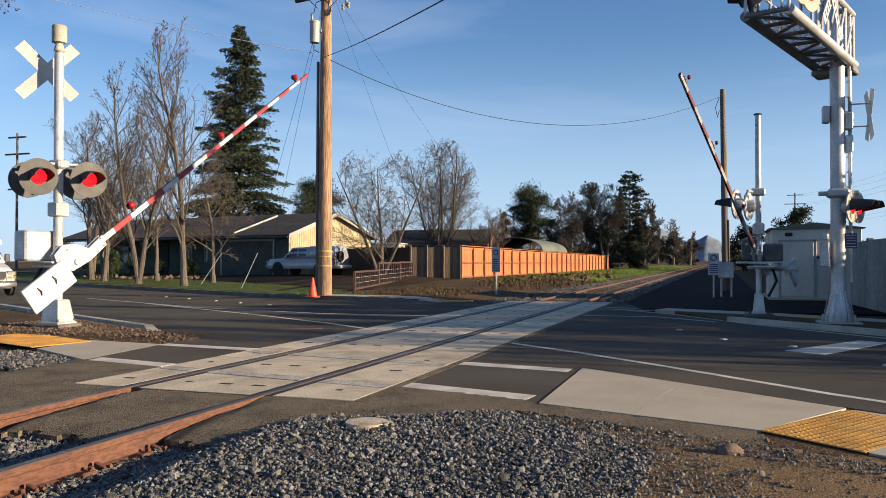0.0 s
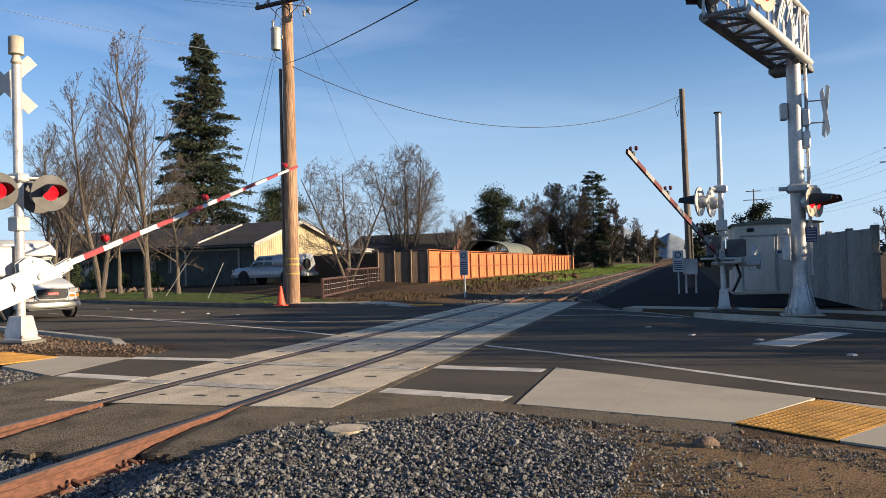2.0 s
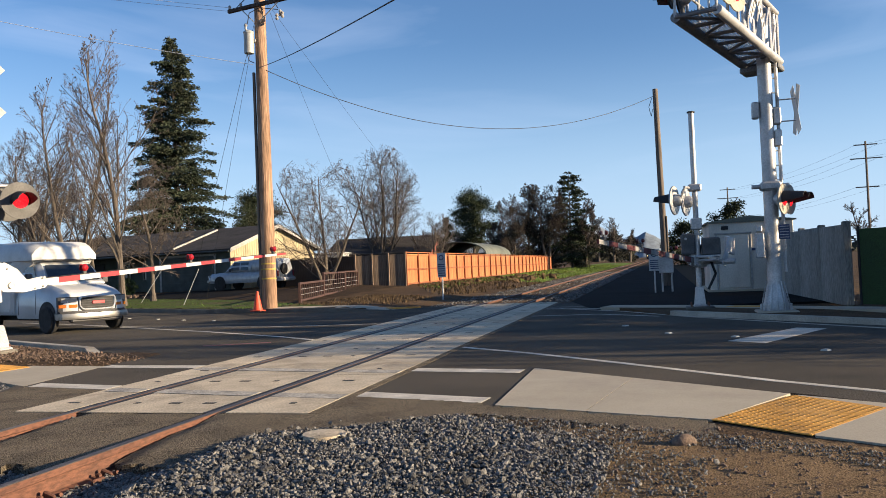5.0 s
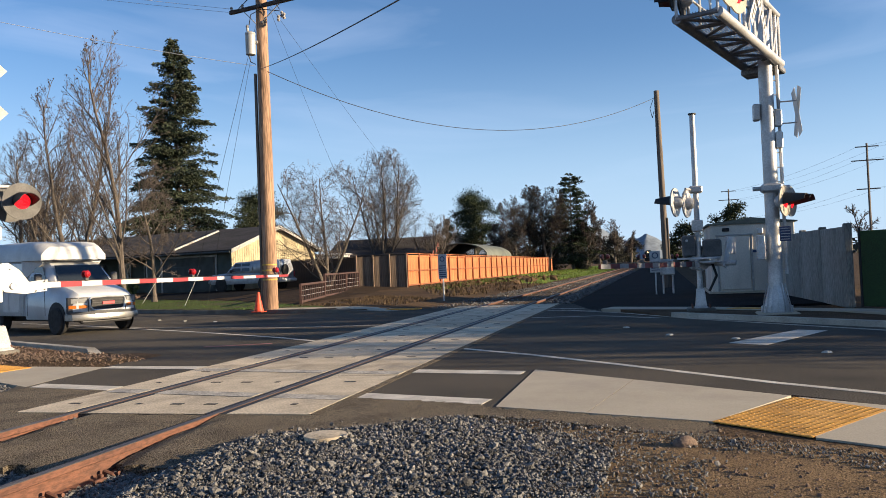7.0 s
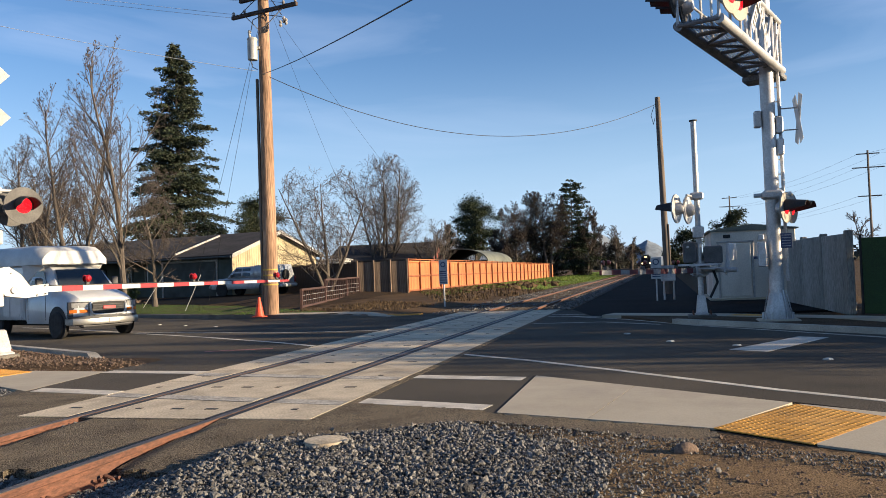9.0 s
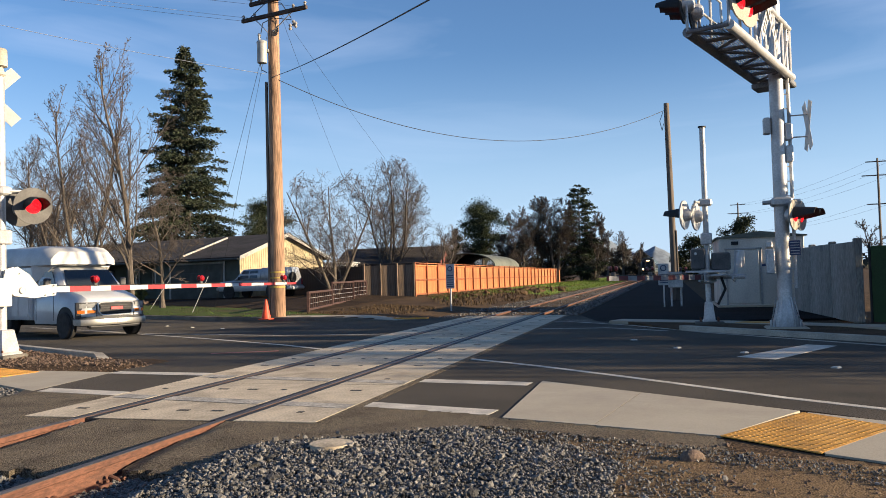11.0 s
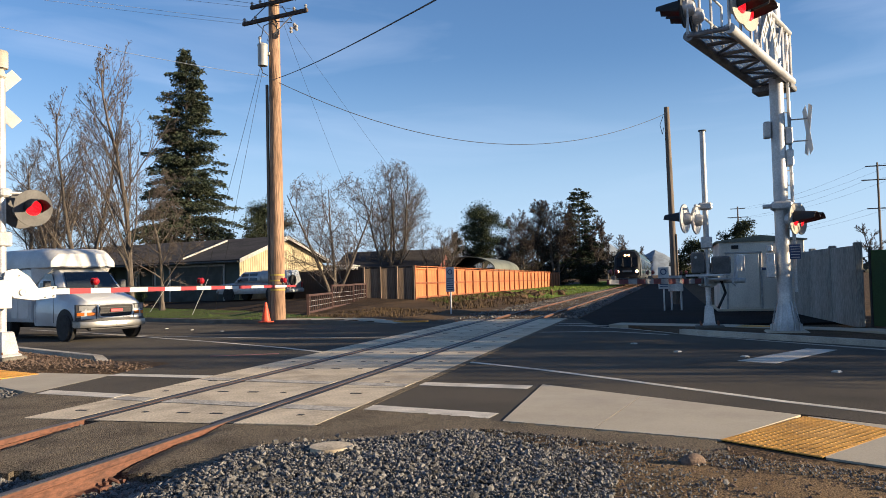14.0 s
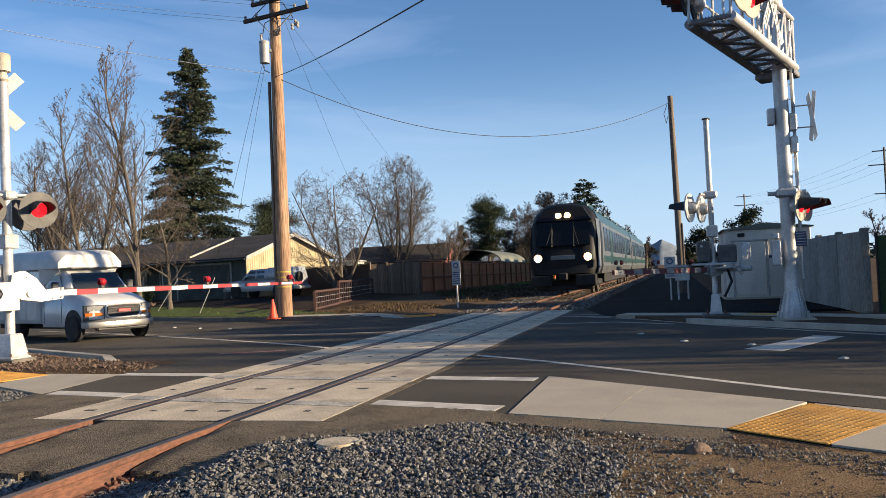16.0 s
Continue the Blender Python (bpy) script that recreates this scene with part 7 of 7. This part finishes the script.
    part("coupler", g, M["tunder"], t, "dark coupler")
    for s in (-1, 1):
        part("wiper", Geo().cyl(on_front(s * 0.7, 2.3, 0.07), on_front(s * 0.5, 2.95, 0.07), 0.012, 0.012, 5), M["wire"], t, "black wiper")
    return t


# ---- stones, plates, small things ----
ICO = None


def stones(name, spots, material, label, seed):
    """Many loose angular stones in one mesh. spots: (x, y, z, size)."""
    global ICO
    if ICO is None:
        bm = bmesh.new()
        bmesh.ops.create_icosphere(bm, subdivisions=1, radius=1.0)
        ICO = (np.array([v.co[:] for v in bm.verts]), np.array([[v.index for v in f.verts] for f in bm.faces]))
        bm.free()
    rs = np.random.RandomState(seed)
    n = len(spots)
    base, faces = ICO
    S = np.array(spots)
    shape = rs.uniform(0.5, 1.2, (n, 1, 3)) * rs.uniform(0.55, 1.35, (n, len(base), 1))
    P = base[None] * shape
    q = rs.normal(size=(n, 4))
    q /= np.linalg.norm(q, axis=1, keepdims=True)
    w, x, y, z = q.T
    R = np.stack([np.stack([1 - 2 * (y * y + z * z), 2 * (x * y - z * w), 2 * (x * z + y * w)], -1),
                  np.stack([2 * (x * y + z * w), 1 - 2 * (x * x + z * z), 2 * (y * z - x * w)], -1),
                  np.stack([2 * (x * z - y * w), 2 * (y * z + x * w), 1 - 2 * (x * x + y * y)], -1)], 1)
    P = np.einsum("nij,nkj->nki", R, P) * S[:, None, 3:4] + S[:, None, :3]
    F = (faces[None] + (np.arange(n) * len(base))[:, None, None]).reshape(-1, 3)
    me = bpy.data.meshes.new(name)
    V = P.reshape(-1, 3)
    me.vertices.add(len(V))
    me.vertices.foreach_set("co", V.ravel())
    me.loops.add(len(F) * 3)
    me.loops.foreach_set("vertex_index", F.ravel().astype(np.int32))
    me.polygons.add(len(F))
    me.polygons.foreach_set("loop_start", np.arange(0, len(F) * 3, 3, dtype=np.int32))
    me.materials.append(material)
    me.update(calc_edges=True)
    me.validate()
    me.shade_flat()
    return tagged(new(name, me), label, "stones", "", "stuff")


def scatter(poly, count, size, lift, seed, base=height):
    rnd = random.Random(seed)
    x0, x1 = min(p[0] for p in poly), max(p[0] for p in poly)
    y0, y1 = min(p[1] for p in poly), max(p[1] for p in poly)
    out = []
    while len(out) < count:
        x, y = rnd.uniform(x0, x1), rnd.uniform(y0, y1)
        if inside(x, y, poly):
            s = size * math.exp(rnd.gauss(0, 0.35))
            out.append((x, y, base(x, y) + lift + s * 0.35, s))
    return out


def build_stones():
    pile = [(0.1, 2.9), (3.1, 2.9), (3.2, 3.4), (3.25, 4.6), (3.05, 5.3), (2.75, 5.6), (2.4, 5.85), (2.1, 5.8), (1.85, 5.6), (1.5, 5.42), (1.2, 5.3), (0.95, 5.12), (0.78, 4.9), (0.72, 4.62), (0.5, 4.44), (0.25, 4.48), (0.1, 4.5)]

    def heap(x, y):
        return height(x, y) + 0.014 * noise.noise((x * 1.1, y * 1.1, 2)) + 0.02
    spots = scatter(pile, 34000, 0.0082, 0.0, 1, heap) + scatter(pile, 11000, 0.0115, 0.005, 2, heap) + scatter([(0.09, 2.9), (0.5, 2.9), (0.5, 4.44), (0.09, 4.5)], 2600, 0.011, 0.0, 61, heap)
    spots += scatter([(0.1, 4.4), (0.2, 4.5), (0.16, 5.9), (0.09, 5.9)], 900, 0.008, 0.02, 62) + scatter([(-1.42, 4.2), (-1.33, 4.2), (-1.36, 5.9), (-1.42, 5.9)], 900, 0.008, 0.03, 63)
    spots += scatter([(0.1, 1.2), (4.4, 1.2), (4.6, 3.6), (4.4, 5.2), (3.0, 5.6), (2.4, 5.95), (1.6, 5.7), (0.6, 5.4), (0.1, 4.4)], 1300, 0.008, 0.03, 21)
    spots += scatter([(2.5, 6.02), (3.3, 5.75), (4.3, 5.32), (5.0, 5.0), (6.6, 3.95), (6.2, 3.7), (4.7, 4.8), (3.4, 5.15), (2.6, 5.6)], 2600, 0.0062, 0.016, 22)
    spots += scatter([(3.0, 2.9), (3.55, 2.9), (3.65, 4.8), (3.1, 5.5)], 5000, 0.008, 0.02, 23) + scatter([(3.3, 2.9), (4.1, 2.9), (4.2, 4.6), (3.4, 5.3)], 1500, 0.007, 0.02, 24)
    # near-black sheet under the loose stones
    drape("gravel_bed", pile, M["fines"], 0.012, 0.12, "near-black bed beneath the gravel")
    stones("gravel", spots, M["ballast"], "dark grey crushed stone ballast beside the rails", 1)
    spots = []
    spots += scatter([(-1.42, 2.6), (-0.09, 2.6), (-0.09, 4.32), (-0.4, 4.36), (-0.9, 4.4), (-1.42, 4.4)], 6500, 0.014, 0.02, 64)
    spots += scatter([(-5.6, 6.6), (-3.75, 6.9), (-3.62, 7.5), (-4.2, 7.95), (-5.4, 8.35)], 5200, 0.014, 0.03, 65)
    for x0, x1 in ((-4.2, -1.62),):
        spots += scatter([(x0, 0), (x1, 0), (x1, 3.6 if x0 > -2 else 4.9), (x0, 3.6 if x0 > -2 else 4.9)], 2200, 0.024, 0.0, 3)
    spots += scatter([(-7.0, 5.0), (-3.6, 4.6), (-3.6, 7.2), (-5.2, 8.0), (-7.5, 8.6)], 1800, 0.018, 0.02, 8)
    stones("gravel", spots, M["ballast"], "dusty grey ballast round the ties", 2)
    spots = scatter([(3.2, 4.2), (6.5, 3.2), (5.2, 4.9), (4.4, 5.6), (2.9, 5.75)], 700, 0.009, 0.006, 4) + scatter([(2.9, 1.8), (6.5, 1.8), (6.5, 4.4), (3.2, 5.0)], 260, 0.006, 0.006, 5)
    spots += scatter([(-9.0, 9.9), (-3.8, 9.8), (-3.6, 10.4), (-5.8, 11.3), (-9.0, 13.0)], 2600, 0.012, 0.0, 6)
    spots += scatter([(2.9, 2.4), (6.8, 2.2), (6.6, 3.9), (4.8, 5.25), (3.2, 5.5)], 4200, 0.0042, 0.01, 71) + scatter([(2.9, 2.6), (6.8, 2.4), (6.4, 3.9), (4.6, 5.2), (3.2, 5.4)], 420, 0.0095, 0.008, 72)
    stones("pebbles", spots, M["stone"], "small loose pebbles on the dirt", 3)
    spots = scatter([(0.2, 24.5), (1.2, 24.5), (1.2, 90), (0.2, 90)], 5000, 0.024, 0.02, 9) + scatter([(-1.4, 24.2), (-0.1, 24.2), (-0.1, 80), (-1.4, 80)], 4500, 0.024, -0.02, 10)
    spots += scatter([(-3.4, 24.0), (-1.6, 24.0), (-1.6, 80), (-2.3, 80)], 3500, 0.022, 0.0, 11)
    stones("gravel", spots, M["ballast"], "grey ballast along the far track", 4)
    t = thing("boulder", pose(4.08, 5.03, -0.02, 0, 0, 30), "rounded brown rock on the dirt", "rock")
    rings = []
    for i in range(9):
        a = math.pi * i / 8
        rings.append([(0.07 * math.sin(a) * math.cos(k / 14 * 6.283) * 1.25 * (1 + 0.12 * noise.noise((i, k, 0))), 0.062 * math.sin(a) * math.sin(k / 14 * 6.283) * (1 + 0.12 * noise.noise((i, k, 3))), 0.03 - 0.06 * math.cos(a)) for k in range(14)])
    part("rock", Geo().loft(rings), M["stone"], t, "", True)
    for x, y, r in ((1.52, 5.0, 0.17), (-3.3, 5.25, 0.28)):
        t = thing("valve_cover", pose(x, y, 0.0 if x > 0 else -0.05), "round concrete utility cover in the gravel", "utility cover")
        part("cover", Geo().lathe([(0.0, -0.1), (r, -0.1), (r, 0.03), (r * 0.94, 0.05), (0.0, 0.055)], 20), M["panel"], t, "", True)
    # tactile plates with domes
    for quad, label in (([(4.3, 5.84), (4.91, 5.33), (5.62, 6.36), (5.03, 6.95)], "yellow tactile paving plate on the footway"), ([(-7.4, 9.2), (-5.35, 8.5), (-5.2, 9.5), (-7.3, 10.3)], "yellow tactile paving plate by the gate"), ([(5.35, 18.95), (6.0, 18.55), (6.25, 18.95), (5.6, 19.35)], "yellow tactile paving plate beyond the road"), ([(-4.7, 22.75), (-3.2, 22.85), (-3.2, 23.2), (-4.7, 23.1)], "yellow tactile paving strip behind the far kerb")):
        t = tagged(new("tactile_plate"), label, "tactile paving")
        part("plate", Geo().prism(quad, 0.001, 0.0095 if quad[0][1] < 10 else 0.034), M["yellow"], t, "yellow plate")
        g, top = Geo(), 0.009 if quad[0][1] < 10 else 0.033
        a, b, c, d = (Vector((*p, 0)) for p in quad)
        nu, nv = max(int((b - a).length / 0.06), 3), max(int((d - a).length / 0.06), 3)
        for i in range(nu):
            for j in range(nv):
                u, v = (i + 0.5) / nu, (j + 0.5) / nv
                p = a.lerp(b, u).lerp(d.lerp(c, u), v)
                g.loft([[(p.x + r * math.cos(k * 1.047), p.y + r * math.sin(k * 1.047), z) for k in range(6)] for r, z in ((0.0155, top), (0.009, top + 0.005))])
        tagged(part("dome", g, M["yellow"], t, "raised yellow domes"), kind="stuff")
    for x, y in ((3.3, 14.6), (4.05, 13.0), (5.0, 12.2), (5.9, 10.3), (7.2, 9.2), (-8.0, 19.3), (-9.4, 20.0), (-10.8, 20.8), (-12.4, 21.6), (-14, 22.5), (-15.6, 23.3)):
        t = thing("road_stud", pose(x, y, 0.0, 0, 0, -40), "small pale reflective road stud", "road stud", "road studs")
        part("stud", Geo().loft([[(-0.05, -0.05, 0), (0.05, -0.05, 0), (0.05, 0.05, 0), (-0.05, 0.05, 0)], [(-0.03, -0.04, 0.02), (0.03, -0.04, 0.02), (0.03, 0.04, 0.02), (-0.03, 0.04, 0.02)]]), M["marker"], t)


def grass_patch(name, poly, count, h, material, label, seed):
    rnd = random.Random(seed)
    g = Geo()
    x0, x1 = min(p[0] for p in poly), max(p[0] for p in poly)
    y0, y1 = min(p[1] for p in poly), max(p[1] for p in poly)
    n = 0
    while n < count:
        x, y = rnd.uniform(x0, x1), rnd.uniform(y0, y1)
        if not inside(x, y, poly) or noise.noise((x * 0.5, y * 0.5, seed)) < -0.25:
            continue
        n += 1
        z = height(x, y)
        a, l = rnd.uniform(0, 6.28), h * rnd.uniform(0.5, 1.4)
        w = 0.25 * l
        dx, dy = math.cos(a), math.sin(a)
        lean = rnd.gauss(0, 0.3) * l
        g.add([(x - dx * w, y - dy * w, z), (x + dx * w, y + dy * w, z), (x + lean, y + lean * 0.5, z + l)], [(0, 1, 2)])
    tagged(part(name, g, material), label, "grass", "", "stuff")


def build_verges():
    lawn = [(-60, 48.5), (-40, 38.6), (-22, 29.6), (-15.4, 26.3), (-11.5, 24.4), (-8.8, 23.2), (-6.5, 24.0), (-9.5, 27.0), (-14, 31.0), (-22, 36.3), (-40, 47), (-60, 57)]
    drape("lawn", lawn, M["lawn"], 0.012, 0.4, "patchy green lawn strip behind the kerb")
    grass_patch("grass", lawn, 9000, 0.045, M["grass"], "short patchy grass on the lawn strip", 1)
    drape("dirt_patch", [(0.35, -6), (13, -6), (9.6, 1.2), (7.2, 3.7), (4.9, 5.2), (4.3, 5.3), (3.0, 5.6), (2.9, 4.0), (2.7, 2.7), (0.35, 2.7)], M["dirt_near"], 0.012, 0.1, "tan packed dirt beside the footway")
    drive = [(-60, 57), (-40, 47), (-22, 36.3), (-17.0, 33.2), (-16.0, 36.0), (-17.0, 40), (-21, 43.3), (-28, 41.5), (-60, 56)]
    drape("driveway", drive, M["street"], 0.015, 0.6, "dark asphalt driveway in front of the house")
    # dark sheet in place of the shade behind the railing
    drape("mulch", [(-9.9, 42.0), (-9.7, 37.5), (-9.3, 32.5), (-9.0, 28.2), (-11.5, 29.0), (-16.5, 33.5), (-18.5, 40.5), (-15.0, 41.1)], M["mulch"], 0.014, 0.3, "ground behind the railing, its shade painted as a dark sheet")
    verge = [(-9.2, 56), (-6.0, 52), (-3.2, 50), (-2.6, 80), (-2.4, 200), (-9.0, 200), (-9.4, 110)]
    drape("meadow", verge, M["meadow"], 0.015, 1.2, "bright green grass verge beside the track")
    grass_patch("grass", [(-9.2, 54), (-3.2, 48), (-2.6, 80), (-2.4, 150), (-9.0, 150)], 9000, 0.13, M["meadow"], "bright grass beside the track", 2)
    grass_patch("weeds", [(-9.5, 43), (-4.5, 30), (-3.0, 40), (-3.0, 50), (-9.4, 60)], 2000, 0.12, M["drygrass"], "dry weeds beside the fence", 3)
    grass_patch("grass", [(-9.5, 43), (-6.5, 38), (-6.0, 60), (-9.4, 62)], 1600, 0.08, M["grass"], "green weeds along the fence", 4)
    grass_patch("weeds", [(-8.4, 24.4), (-4.6, 23.8), (-4.4, 29.0), (-8.2, 33.0)], 2500, 0.06, M["drygrass"], "dead leaves and dry weeds behind the kerb", 5)
    rnd = random.Random(8)
    spots = [(rnd.gauss(-6.2, 0.9), rnd.gauss(58, 5), 0.0, abs(rnd.gauss(0.22, 0.1)) + 0.05) for _ in range(160)]
    stones("soil_heap", spots, M["dirt"], "dark heap of dug soil by the fence", 12)
    spots = [(rnd.uniform(-33, -24), rnd.gauss(38.6, 0.3), height(-28, 38.6) + 0.08, rnd.uniform(0.1, 0.22)) for _ in range(60)]
    stones("garden_stones", spots, M["stone"], "row of pale garden stones before the house", 13)


# ---- assembly ----
build_track()
ARMS = build_signals()
build_cantilever()
build_poles()
build_fences()
lattice_rail((-8.7, 26.3, 0.12), 105, 5.7, 0.75, "low rusty iron railing beside the pavement")
lattice_rail((-10.2, 31.9, 0.14), 102, 5.2, 1.05, "taller rusty iron railing beside the pavement")
lattice_rail((-11.33, 37.1, 0.16), 102, 4.0, 1.05, "taller rusty iron railing in the shade")
build_house()
build_right_side()
build_trees()
build_distance()
VAN = build_van()
build_truck()
TRAIN = build_train()
build_verges()
build_stones()


def motions():
    """The gate arms sink, the van rolls up to the gate and stops, the train comes down the track."""
    angles = [(0, 34.3), (0.5, 29.6), (1, 25.6), (1.5, 21.9), (2, 18.5), (2.5, 15.4), (3, 12.6), (3.5, 10.0), (4, 7.6), (4.5, 5.4), (5, 3.2), (5.5, 1.4), (6, 0.2), (6.3, -0.6), (9, -0.6), (16, -0.6)]
    for arm, (x, y, z), turn, add in ((ARMS[0], (-7.3, 11.35, 1.235), LEFT_ARM_DIR, 0.4), (ARMS[1], (4.9, 18.95, 1.075), RIGHT_ARM_DIR, 1.3)):
        walk(arm, [(t, pose(x, y, z, 0, 0, turn) @ pose(0, 0.34, 0, 0, -(a * 1.015 + add), 0)) for t, a in angles])
    c, s = math.cos(radians(-22)), math.sin(radians(-22))
    roll = [(0, -11.5), (0.5, -9.1), (1, -6.95), (1.5, -5.45), (2, -4.2), (2.5, -3.2), (3, -2.4), (3.5, -1.72), (4, -1.15), (5, -0.4), (6, -0.08), (7, 0.0), (16, 0.0)]
    walk(VAN, [(t, pose(-9.93 + c * d, 16.74 + s * d, 0, 0, 0, -22)) for t, d in roll])
    walk(TRAIN, [(t, pose(-0.75, 35.3 + 30.0 * (16 - t), 0.02)) for t in (0, 4, 8, 12, 16)])


motions()
